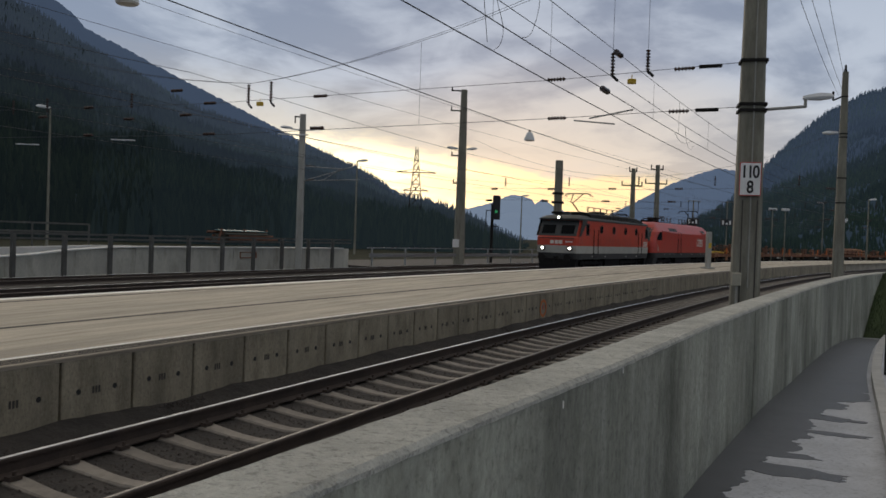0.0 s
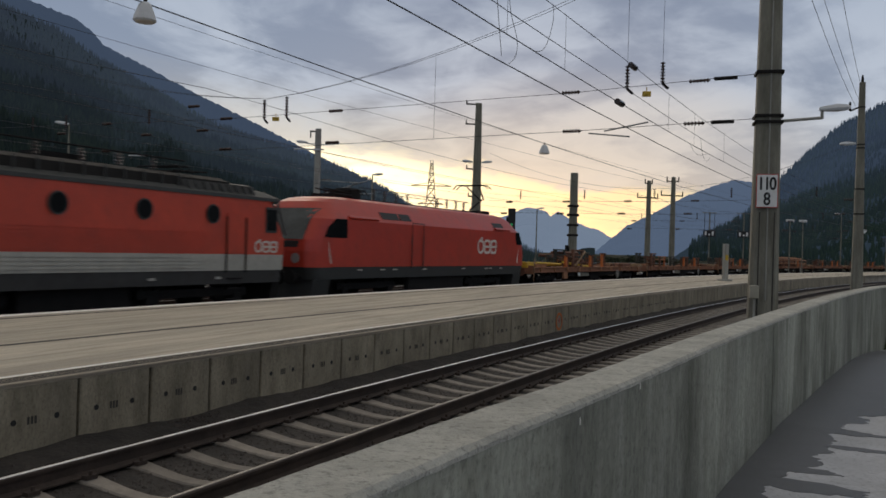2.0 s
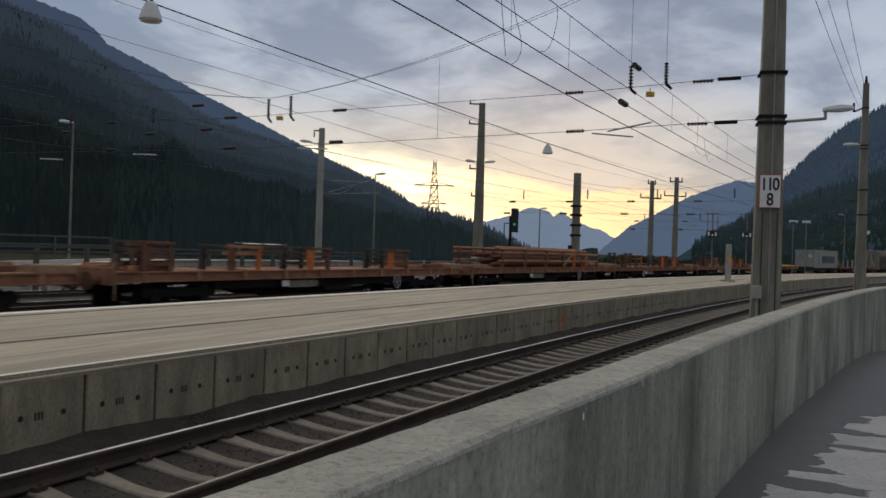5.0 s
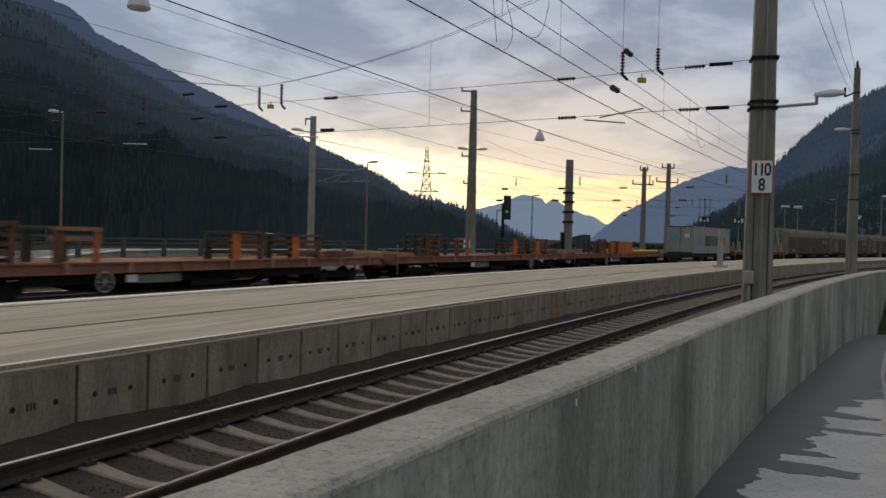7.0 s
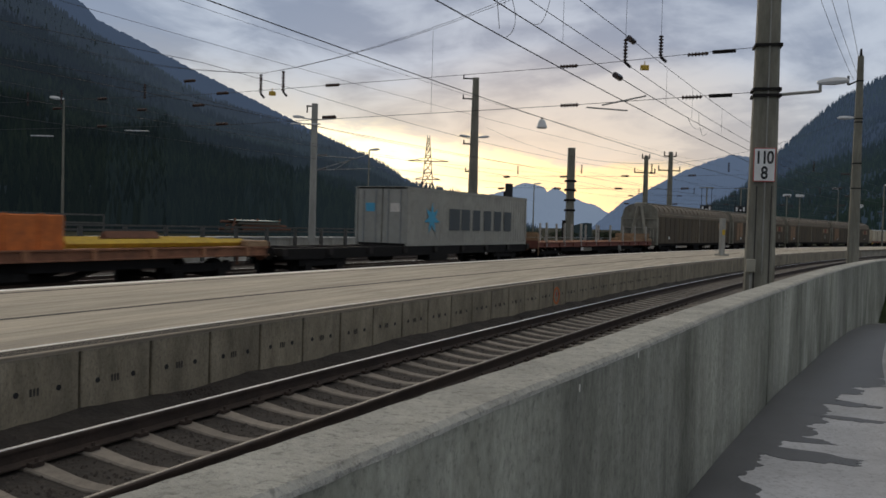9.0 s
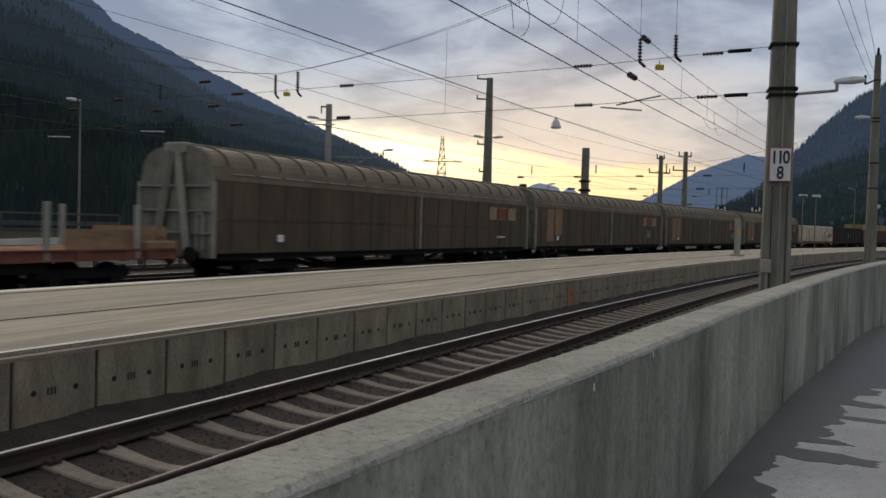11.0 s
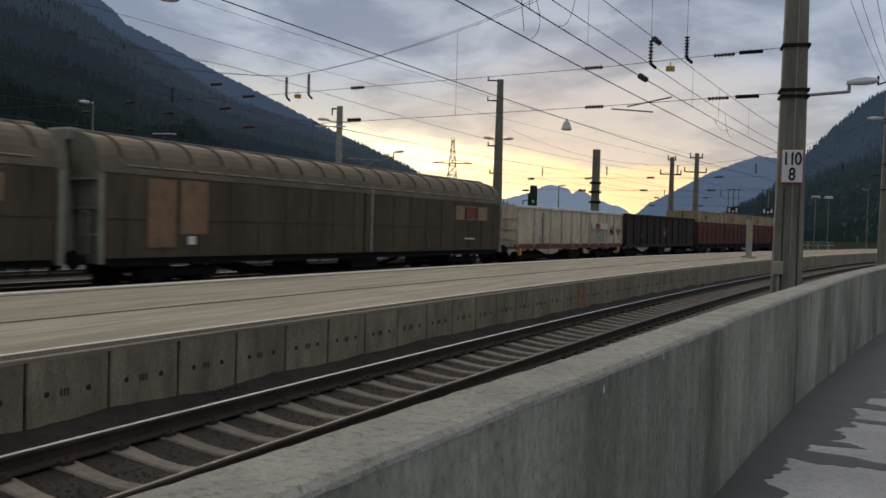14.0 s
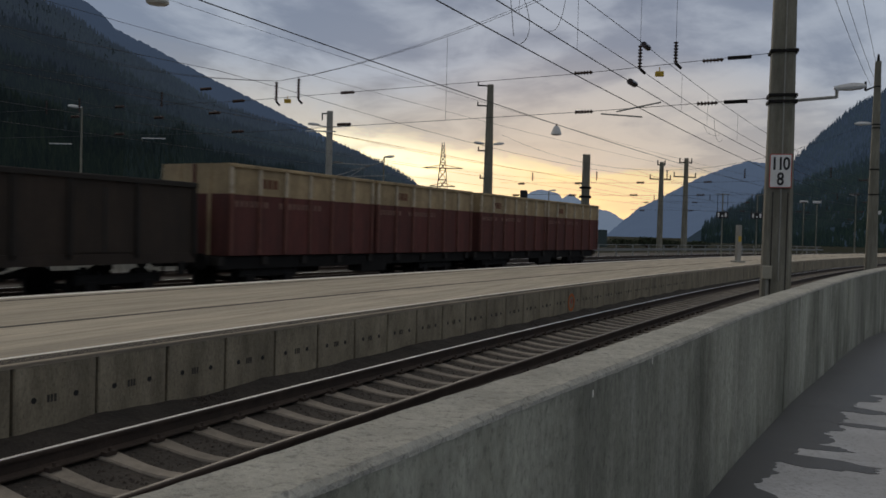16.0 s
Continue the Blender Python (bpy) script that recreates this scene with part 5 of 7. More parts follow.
    for z, w in ((31.5, 9.5), (23.0, 6.0)):
        bm = bmesh.new()
        beam(bm, (-w, 0, z), (w, 0, z), 0.32)
        beam(bm, (-w, 0, z), (0, 0, z + 1.6), 0.2)
        beam(bm, (w, 0, z), (0, 0, z + 1.6), 0.2)
        part("cross_arm", bm, "steel_dark", tw)


def span(curve, off, z, s0, s1, dip=0.0, every=48.0, n=64):
    """A wire over a track, sagging between supports."""
    pts = []
    for i in range(n + 1):
        s = s0 + (s1 - s0) * i / n
        f = ((s - 20.1) / every) % 1.0
        pts.append(curve.at(s, off(s) if callable(off) else off, z - 4 * dip * f * (1 - f)))
    return pts


def build_wires():
    line = thing("overhead_line", "dark catenary wires over the near track", "overhead wire")
    for off, z, dip, r in ((0.0, 5.10, 0.03, 0.013), (0.0, 5.60, 0.02, 0.013), (0.0, 6.72, 0.12, 0.010), (0.02, 6.02, 0.1, 0.010)):
        wire("wire", span(NEAR, off, z, -20, 90, dip), r, "wire", line)
    wire("wire", span(NEAR, -4.4, 5.55, -15, 100, 0.0), 0.014, "wire", line)
    wire("wire", span(NEAR, -18.0, 8.8, -15, 100, 0.0), 0.010, "wire", line)
    wire("wire", span(NEAR, -12.2, 8.1, -15, 100, 0.0), 0.008, "wire", line)
    for s in (8.0, 12.5, 15.5, 24.5, 28.0, 33.0):
        wire("dropper", [NEAR.at(s, 0, 5.6), NEAR.at(s, 0, 6.68)], 0.005, "wire", line)
    # loops that tie the wires together
    for knots in (((12.45, 6.68), (12.62, 5.96), (12.89, 5.74), (13.02, 5.48), (12.86, 5.23), (12.57, 5.10)), ((14.7, 6.70), (14.79, 6.5), (14.72, 6.3), (14.51, 5.92), (14.22, 5.68), (13.85, 5.60)), ((11.9, 6.65), (12.12, 5.78), (12.32, 5.10)), ((27.4, 5.6), (28.2, 5.35), (29.2, 5.4), (30.2, 5.58)), ((29.0, 6.0), (29.2, 5.5), (29.9, 5.2), (30.6, 5.5))):
        xs = np.linspace(0, len(knots) - 1, 15)
        at = lambda x, k: float(np.interp(x, range(len(knots)), [q[k] for q in knots]))
        pts = [NEAR.at(sum(at(x + e, 0) for e in (-0.35, 0, 0.35)) / 3, 0.0, sum(at(x + e, 1) for e in (-0.35, 0, 0.35)) / 3) for x in xs]
        wire("jumper", pts, 0.007, "wire", line)
    far = thing("overhead_line", "dark catenary wires over the yard tracks", "overhead wire")
    for o_ in (0.0, -4.9, -9.6):
        wire("wire", span(FAR, o_, 5.35, -30, 180, 0.03), 0.011, "wire", far)
        wire("wire", span(FAR, o_, 6.6, -30, 180, 0.5), 0.010, "wire", far)
    # headspan across all tracks
    hs = thing("headspan", "cross wires with insulators between two masts", "overhead wire")
    a = 20.1
    wire("cross_wire", [NEAR.at(a, 3.0, 6.2), NEAR.at(a, -1.4, 6.03), NEAR.at(a, -12.9, 5.88), NEAR.at(a, -28.3, 6.1)], 0.009, "wire", hs)
    wire("cross_wire", [NEAR.at(a, 3.0, 5.17), NEAR.at(a, -1.4, 5.05), NEAR.at(a, -12.9, 4.88), NEAR.at(a, -28.3, 5.1)], 0.009, "wire", hs)
    for dz in (0.0, 0.12):
        pts = []
        for i in range(25):
            o_ = 3.1 - 31.4 * i / 24
            u = (o_ + 11.2) / 14.3
            pts.append(NEAR.at(a, o_, 6.42 + dz * min(1, abs(u)) + (1.1 * abs(u) + 2.6 * u * u if o_ > -11.2 else 0.9 * abs(u) + 2.1 * u * u)))
        wire("suspension_wire", pts, 0.008, "wire", hs)
    for o_, z0, z1 in ((-5.4, 5.95, 7.25), (-5.4, 5.0, 5.95), (-0.0, 6.6, 9.0), (0.87, 6.6, 9.4)):
        wire("hanger", [NEAR.at(a, o_, z0), NEAR.at(a, o_, z1)], 0.006, "wire", hs)
    for o_, z0, z1 in ((0.0, 6.05, 6.62), (0.87, 6.12, 6.64), (-11.38, 5.80, 6.40), (-10.52, 5.82, 6.45)):
        bm = bmesh.new()
        insulator(bm, NEAR.at(a, o_, z1), NEAR.at(a, o_, z0), 7, 0.062)
        part("insulator", bm, "insulator", hs)
        bm = bmesh.new()
        beam(bm, NEAR.at(a, o_, z0), NEAR.at(a, o_ + 0.14, z0 - 0.13), 0.05)
        part("clamp", bm, "steel_dark", hs)
    for o_, z in ((1.75, 6.13), (-1.45, 6.04), (1.65, 5.12), (-1.4, 5.05), (-8.7, 5.93), (-8.8, 5.0), (-12.9, 5.89), (-13.9, 5.55), (-12.9, 4.92), (-14.3, 6.35)):
        bm = bmesh.new()
        insulator(bm, NEAR.at(a, o_ - 0.24, z), NEAR.at(a, o_ + 0.24, z), 6, 0.055)
        part("insulator", bm, "insulator", hs)
    for o_, z in ((2.35, 6.155), (2.3, 5.13)):
        bm = bmesh.new()
        cyl(bm, NEAR.at(a, o_ - 0.26, z), NEAR.at(a, o_ + 0.26, z), 0.045, n=8)
        part("tension_rod", bm, "steel_dark", hs)
    for o_, z in ((0.49, 5.93), (-10.93, 5.83)):
        p = NEAR.at(a, o_, z)
        bm = bmesh.new()
        soft_box(bm, (p.x - 0.10, p.y - 0.05, p.z - 0.10), (p.x + 0.10, p.y + 0.05, p.z + 0.02), 0.01)
        cyl(bm, (p.x, p.y, p.z), (p.x, p.y, p.z + 0.12), 0.012, n=6)
        part("marker_plate", bm, "yellow", hs, "small yellow plate")
    # fittings over the far yard tracks
    for o_, z in ((-18.3, 5.95), (-18.3, 5.0), (-16.4, 5.5), (-20.6, 5.7)):
        bm = bmesh.new()
        insulator(bm, NEAR.at(a, o_ - 0.22, z), NEAR.at(a, o_ + 0.22, z), 5, 0.055)
        part("insulator", bm, "insulator", hs)
    for o_ in (-16.3, -20.4, -22.2):
        bm = bmesh.new()
        insulator(bm, NEAR.at(a, o_, 6.35), NEAR.at(a, o_, 5.85), 6, 0.055)
        part("insulator", bm, "insulator", hs)
    for o0, o1, z in ((-17.2, -16.1, 4.78), (-22.0, -20.8, 4.72), (-10.2, -9.1, 4.80)):
        bm = bmesh.new()
        cyl(bm, NEAR.at(a, o0, z + 0.05), NEAR.at(a, o1, z), 0.022, n=6)
        part("steady_arm", bm, "lamp_shell", hs)
    # steady arms
    for o0, z0, o1, z1 in ((-0.55, 5.02, 0.55, 5.20), (-0.95, 4.98, 0.1, 4.86)):
        bm = bmesh.new()
        cyl(bm, NEAR.at(a, o0, z0), NEAR.at(a, o1, z1), 0.02, n=6)
        part("steady_arm", bm, "galvanised", hs)
    # insulators hung in the near-track wires
    for s, z in ((20.6, 6.70), (19.5, 5.60)):
        bm = bmesh.new()
        p, q = NEAR.at(s - 0.22, 0, z), NEAR.at(s + 0.22, 0, z)
        cyl(bm, p, q, 0.075, n=10)
        part("insulator", bm, "insulator", hs)
    # headspans further along the line
    for a2, lo, hi in ((62.0, -26.0, 2.5), (96.0, -30.0, 3.0), (128.0, -34.0, 0.0)):
        fs = thing("headspan", "distant cross wires with dark insulators", "overhead wire", "far headspans")
        for z in (5.05, 6.0):
            wire("cross_wire", [NEAR.at(a2, hi, z + 0.1), NEAR.at(a2, (lo + hi) / 2, z - 0.05), NEAR.at(a2, lo, z + 0.1)], 0.012, "wire", fs)
            for k in range(6):
                o_ = hi - 1.5 - (hi - lo - 3) * k / 5 + (0.5 if z > 5.5 else 0)
                bm = bmesh.new()
                insulator(bm, NEAR.at(a2, o_ - 0.3, z), NEAR.at(a2, o_ + 0.3, z), 5, 0.10)
                part("insulator", bm, "insulator", fs)
        for k in range(5):
            o_ = hi - 3.0 - (hi - lo - 6) * k / 4
            bm = bmesh.new()
            insulator(bm, NEAR.at(a2, o_, 6.9), NEAR.at(a2, o_, 6.2), 5, 0.09)
            part("insulator", bm, "insulator", fs)
        wire("suspension_wire", [NEAR.at(a2, hi + (lo - hi) * t / 16, 6.9 + 3.2 * (2 * t / 16 - 1) ** 2) for t in range(17)], 0.012, "wire", fs)
    # lamps hung over the platform
    for s, z in ((25.85, 5.55), (8.8, 5.61)):
        p = NEAR.at(s, -4.4, z)
        hl = thing("hanging_lamp", "white bell-shaped lamp hung from a wire", "lamp", "hanging lamps", pose(p.x, p.y, p.z))
        bm = bmesh.new()
        n = 10
        rings = [[bm.verts.new((r * math.cos(2 * math.pi * i / n), r * math.sin(2 * math.pi * i / n), z_)) for i in range(n)] for z_, r in ((-0.05, 0.06), (-0.09, 0.10), (-0.27, 0.165), (-0.32, 0.18), (-0.35, 0.15))]
        stitch(bm, rings)
        part("shade", bm, "lamp_shell", hl)
        bm = bmesh.new()
        cyl(bm, (0, 0, 0.02), (0, 0, -0.06), 0.03, n=6)
        part("hook", bm, "steel_dark", hl)
    # feeder wires to the mast behind the wall
    fd = thing("feeder_wires", "thin feeder wires running to a mast", "overhead wire")
    for o0, o1, zz in ((3.0, 3.1, 0.0), (3.3, 3.3, 0.25), (3.9, 3.5, 0.5)):
        wire("wire", sag(NEAR.at(22.0, o0 + 0.3, 10.4 + zz), NEAR.at(52.9, o1 - 0.3, 10.7 + zz), 0.3), 0.012, "wire", fd)


def build_extras():
    """Small things about the yard."""
    wb = thing("wall_bracket", "small dark metal bracket frame on the far wall", "bracket")
    bm = bmesh.new()
    for z0, z1, s0, s1 in ((0.62, 0.66, 36.6, 37.9), (0.30, 0.36, 36.6, 37.9)):
        sweep(bm, NEAR, [(-26.44, z0), (-26.50, z0), (-26.50, z1), (-26.44, z1)], s0, s1)
    for s in (36.6, 37.86):
        sweep(bm, NEAR, [(-26.44, 0.30), (-26.50, 0.30), (-26.50, 0.66), (-26.44, 0.66)], s, s + 0.05)
    part("frame", bm, "rust_sill", wb)
    pile = thing("timber_stack", "stack of brown timbers and frames under a pale blue sheet", "timber stack")
    rnd = random.Random(4)
    for k in range(16):
        s = 36.0 + rnd.uniform(0, 1.2)
        z = 1.16 + 0.11 * (k // 3)
        o_ = -28.6 + 0.5 * (k % 3) - 0.2
        p, q = NEAR.at(s, o_, z + 0.05), NEAR.at(s + rnd.uniform(3.0, 4.2), o_, z + 0.05 + rnd.uniform(-0.02, 0.04))
        bm = bmesh.new()
        beam(bm, p, q, 0.11)
        part("timber", bm, "rack_brown" if k % 2 else "rack_far", pile)
    for s in (36.4, 38.2, 40.1):
        bm = bmesh.new()
        beam(bm, NEAR.at(s, -28.0, 1.12), NEAR.at(s + 0.3, -28.0, 1.95), 0.12)
        part("prop", bm, "rack_brown", pile)
    bm = bmesh.new()
    sweep(bm, NEAR, [(-27.9, 1.80), (-28.9, 1.86), (-28.9, 1.90), (-27.9, 1.84)], 37.0, 40.4, 0.4)
    part("sheet", bm, "sheet_teal", pile)
    # platform number boards and small lamps under the far roofs
    for x, y, z, w in ((31.4, 108.0, 4.9, 1.5), (35.7, 108.0, 4.9, 1.5)):
        nb = thing("platform_board", "hanging black platform number board", "sign board", "platform boards", pose(x, y, z, 0, 0, -18))
        bm = bmesh.new()
        soft_box(bm, (-w / 2, -0.1, -0.4), (w / 2, 0.1, 0.4), 0.03)
        bd = part("board", bm, "black_paint", nb)
        for k in (-0.45, 0.0, 0.4):
            plate_bm = bmesh.new()
            box(plate_bm, (k - 0.1, -0.112, -0.25), (k + 0.12, -0.104, 0.25 if k else -0.02))
            part("numeral_bar", plate_bm, "white_paint", bd)
        for k in (-0.6, 0.6):
            bm = bmesh.new()
            cyl(bm, (k, 0, 0.4), (k, 0, 2.6), 0.03, n=6)
            part("hanger", bm, "steel_dark", nb)
        bm = bmesh.new()
        beam(bm, (-0.9, 0, 2.6), (0.9, 0, 2.6), 0.06)
        part("gantry_beam", bm, "mast", nb)
        bm = bmesh.new()
        beam(bm, (0, 0.3, 2.7), (0, 0.3, -5.4), 0.11)
        part("gantry_post", bm, "mast", nb)
    for x, y, z in ((38.4, 100.0, 6.4), (39.9, 100.0, 6.4), (46.8, 101.0, 5.2), (51.5, 110.0, 5.8), (57.0, 122.0, 6.0)):
        tl = thing("yard_light", "small pale light on a slim bracket post", "lamp", "yard lights", pose(x, y, 0))
        bm = bmesh.new()
        cyl(bm, (0, 0, -0.5), (0, 0, z), 0.06, n=6)
        part("pole", bm, "mast", tl)
        bm = bmesh.new()
        soft_box(bm, (-0.45, -0.15, z - 0.1), (0.45, 0.15, z + 0.18), 0.04)
        part("lamp_head", bm, "lamp_shell", tl)
    # bushes beyond the end of the yard
    rnd = random.Random(11)
    for x, y, h, w in ((31.0, 175.0, 1.9, 6.6), (36.5, 178.0, 2.5, 6.2), (42.0, 182.0, 2.0, 7.4), (24.0, 190.0, 1.7, 8.0), (49.0, 186.0, 1.8, 7.0)):
        bu = thing("bush", "dark green leafy bush at the edge of the yard", "bush", "bushes", pose(x, y, -0.42))
        bm = bmesh.new()
        for k in range(5):
            t = rnd.uniform(0, 6.3)
            cyl(bm, (0, 0, 0), (w * 0.3 * math.cos(t), w * 0.3 * math.sin(t), h * 0.7), 0.09, 0.03, n=5)
        part("stems", bm, "rack_brown", bu)
        vs, fs = [], []
        for k in range(900):
            t, u, r = rnd.uniform(0, 6.3), rnd.uniform(-1, 1), rnd.uniform(0.5, 1.0) * (0.8 + 0.4 * noise.noise((rnd.random() * 3, x, k * 0.01)))
            c = Vector((w * 0.5 * r * math.cos(t) * math.sqrt(1 - u * u), w * 0.5 * r * math.sin(t) * math.sqrt(1 - u * u), h * 0.52 + h * 0.48 * r * u))
            d, e = Vector((rnd.uniform(-1, 1), rnd.uniform(-1, 1), rnd.uniform(-1, 1))).normalized() * 0.2, Vector((rnd.uniform(-1, 1), rnd.uniform(-1, 1), rnd.uniform(-1, 1))).normalized() * 0.2
            i = len(vs)
            vs += [tuple(c - d), tuple(c + e), tuple(c + d), tuple(c - e)]
            fs.append((i, i + 1, i + 2, i + 3))
        me = bpy.data.meshes.new("leaves")
        me.from_pydata(vs, [], fs)
        me.materials.append(M["shrub"])
        tagged(part("leaves", me, None, bu), kind="stuff")


build_masts()
build_wires()
build_extras()


# ---- the train ----
VEHICLES = []       # (thing, distance of its middle along the running track at the start)


def vehicle(name, label, category, a0, a1, group=""):
    """A rail vehicle that reaches from a0 (its front) to a1 along the track: x is its way of travel, y its platform side, z up from the rail."""
    ob = thing(name, label, category, group)
    VEHICLES.append((ob, (a0 + a1) / 2))
    return ob


def outline(l0, l1, w, c, n=3):
    """A plan outline from x = -l0 to l1, half width w, with rounded corners of radius c (length) and c * 0.6 (width)."""
    pts = []
    for cx, cy, a in ((l1 - c, w - c * 0.6, 0), (-l0 + c, w - c * 0.6, 90), (-l0 + c, -w + c * 0.6, 180), (l1 - c, -w + c * 0.6, 270)):
        for i in range(n + 1):
            t = radians(a + 90 * i / n)
            pts.append((cx + c * math.cos(t), cy + 0.6 * c * math.sin(t)))
    return pts


def stack(bm, levels, n=3):
    """Outlines stacked from level to level: (z, rear half length, front half length, half width, corner)."""
    rings = [[bm.verts.new((x, y, z)) for x, y in outline(a, b, w, c, n)] for z, a, b, w, c in levels]
    stitch(bm, rings)


def plate(name, parent, mat, x0, x1, z0, z1, y, label="", t=0.012):
    bm = bmesh.new()
    box(bm, (min(x0, x1), y - t, z0), (max(x0, x1), y + t, z1))
    return part(name, bm, mat, parent, label)


def wheelset(parent, x, r=0.46):
    bm = bmesh.new()
    for y in (-0.75, 0.75):
        cyl(bm, (x, y - 0.065, r), (x, y + 0.065, r), r, n=18)
        cyl(bm, (x, y + 0.07 * (1 if y > 0 else -1), r), (x, y + 0.12 * (1 if y > 0 else -1), r), r * 0.35, n=10)
    cyl(bm, (x, -0.75, r), (x, 0.75, r), 0.08, n=8)
    part("wheelset", bm, "steel_dark", parent)


def bogie(parent, x, base=1.8, r=0.46):
    for d in (-base / 2, base / 2):
        wheelset(parent, x + d, r)
    for y in (-1.0, 1.0):
        bm = bmesh.new()
        box(bm, (x - base / 2 - 0.45, y - 0.07, 0.55), (x + base / 2 + 0.45, y + 0.07, 0.78))
        for d in (-base / 2, base / 2):
            box(bm, (x + d - 0.17, y - 0.12, 0.32), (x + d + 0.17, y + 0.12, 0.62))
            for k in (-0.28, 0.28):
                cyl(bm, (x + d + k, y, 0.60), (x + d + k, y, 0.85), 0.085, n=8)
        part("bogie_frame", bm, "steel_dark", parent)


def buffers(parent, half, mat="steel_dark", out=0.55):
    for d in (-1, 1):
        for y in (-0.875, 0.875):
            bm = bmesh.new()
            cyl(bm, (d * half, y, 1.03), (d * (half + out - 0.1), y, 1.03), 0.11, n=10)
            cyl(bm, (d * (half + out - 0.1), y, 1.03), (d * (half + out - 0.04), y, 1.03), 0.235, n=14)
            part("buffer", bm, mat, parent)
        bm = bmesh.new()
        box(bm, (min(d * half, d * (half + 0.45)), -0.06, 0.92), (max(d * half, d * (half + 0.45)), 0.06, 1.08))
        cyl(bm, (d * (half + 0.35), 0, 1.0), (d * (half + 0.4), 0, 0.62), 0.04, n=6)
        part("coupling", bm, mat, parent)


def pantograph(parent, x, z, up, d=1):
    """Up: raised to the wire; otherwise folded."""
    h = 1.35 if up else 0.22
    bm = bmesh.new()
    for y in (-0.45, 0.45):
        cyl(bm, (x - d * 0.6, y, z + 0.1), (x + d * 0.6, y, z + 0.1), 0.035, n=6)
    for xx in (x - d * 0.6, x + d * 0.6):
        box(bm, (xx - 0.05, -0.5, z - 0.03), (xx + 0.05, 0.5, z + 0.1))
    base = part("pantograph", bm, "steel_dark", parent, "dark single-arm pantograph")
    if up:
        bm = bmesh.new()
        cyl(bm, (x - d * 0.5, 0, z + 0.15), (x + d * 0.75, 0, z + 0.15 + h * 0.42), 0.05, n=6)
        part("lower_arm", bm, "steel_dark", base)
        for y in (-0.35, 0.35):
            bm = bmesh.new()
            cyl(bm, (x + d * 0.75, y * 0.3, z + 0.15 + h * 0.42), (x - d * 0.35, y, z + h), 0.035, n=6)
            part("upper_arm", bm, "steel_dark", base)
    else:
        for y in (-0.35, 0.35):
            bm = bmesh.new()
            cyl(bm, (x - d * 0.8, y, z + 0.2), (x + d * 0.8, y * 0.5, z + 0.28), 0.03, n=6)
            part("upper_arm", bm, "steel_dark", base)
    hx, hz = (x - d * 0.35, z + h) if up else (x - d * 0.8, z + 0.3)
    for k in (-0.18, 0.18):
        bm = bmesh.new()
        cyl(bm, (hx + k, -0.75, hz), (hx + k, 0.75, hz), 0.03, n=6)
        for y in (-1, 1):
            cyl(bm, (hx + k, y * 0.75, hz), (hx + k, y * 0.95, hz - 0.2), 0.025, n=6)
        part("contact_strip", bm, "steel_dark", base)


def roof_insulators(parent, xs, z, y=0.0):
    for x in xs:
        bm = bmesh.new()
        insulator(bm, (x, y, z), (x, y, z + 0.4), 5, 0.10)
        part("roof_insulator", bm, "insulator", parent)


def mark_bars(parent, name, mat, x, z, y, widths, h, gap=0.05, t=0.006):
    """A row of plain upright shapes standing for a maker's mark."""
    for w in widths:
        plate(name, parent, mat, x, x - w, z, z + h, y, t=t)
        x -= w + gap


def mark_rings(parent, mat, x, z, y, s, tall=0.80):
    """Three pale rounded outlines standing for the operator's mark on a side."""
    for k in range(3):
        bm = bmesh.new()
        n = 16
        cx = x - k * s * 0.82
        rings = []
        for r, dy in ((0.5, 0.0), (0.5, 0.006), (0.33, 0.006), (0.33, 0.0)):
            rings.append([bm.verts.new((cx + s * 0.78 * r * math.copysign(abs(math.cos(2 * math.pi * i / n)) ** (0.8 if k == 0 else 0.45), math.cos(2 * math.pi * i / n)), y + dy, z + s * tall * r * math.copysign(abs(math.sin(2 * math.pi * i / n)) ** (0.8 if k == 0 else 0.45), math.sin(2 * math.pi * i / n)))) for i in range(n)])
        stitch(bm, rings, caps=False)
        ob = part("operator_mark", bm, mat, parent)
        if k:
            plate("operator_mark", parent, mat, cx - s * 0.3, cx + s * 0.3, z - s * 0.06, z + s * 0.06, y + 0.003, t=0.003)
        else:
            plate("operator_mark", parent, mat, cx - s * 0.02, cx - s * 0.24, z + s * tall * 0.5, z + s * (tall * 0.5 + 0.1), y + 0.003, t=0.003)


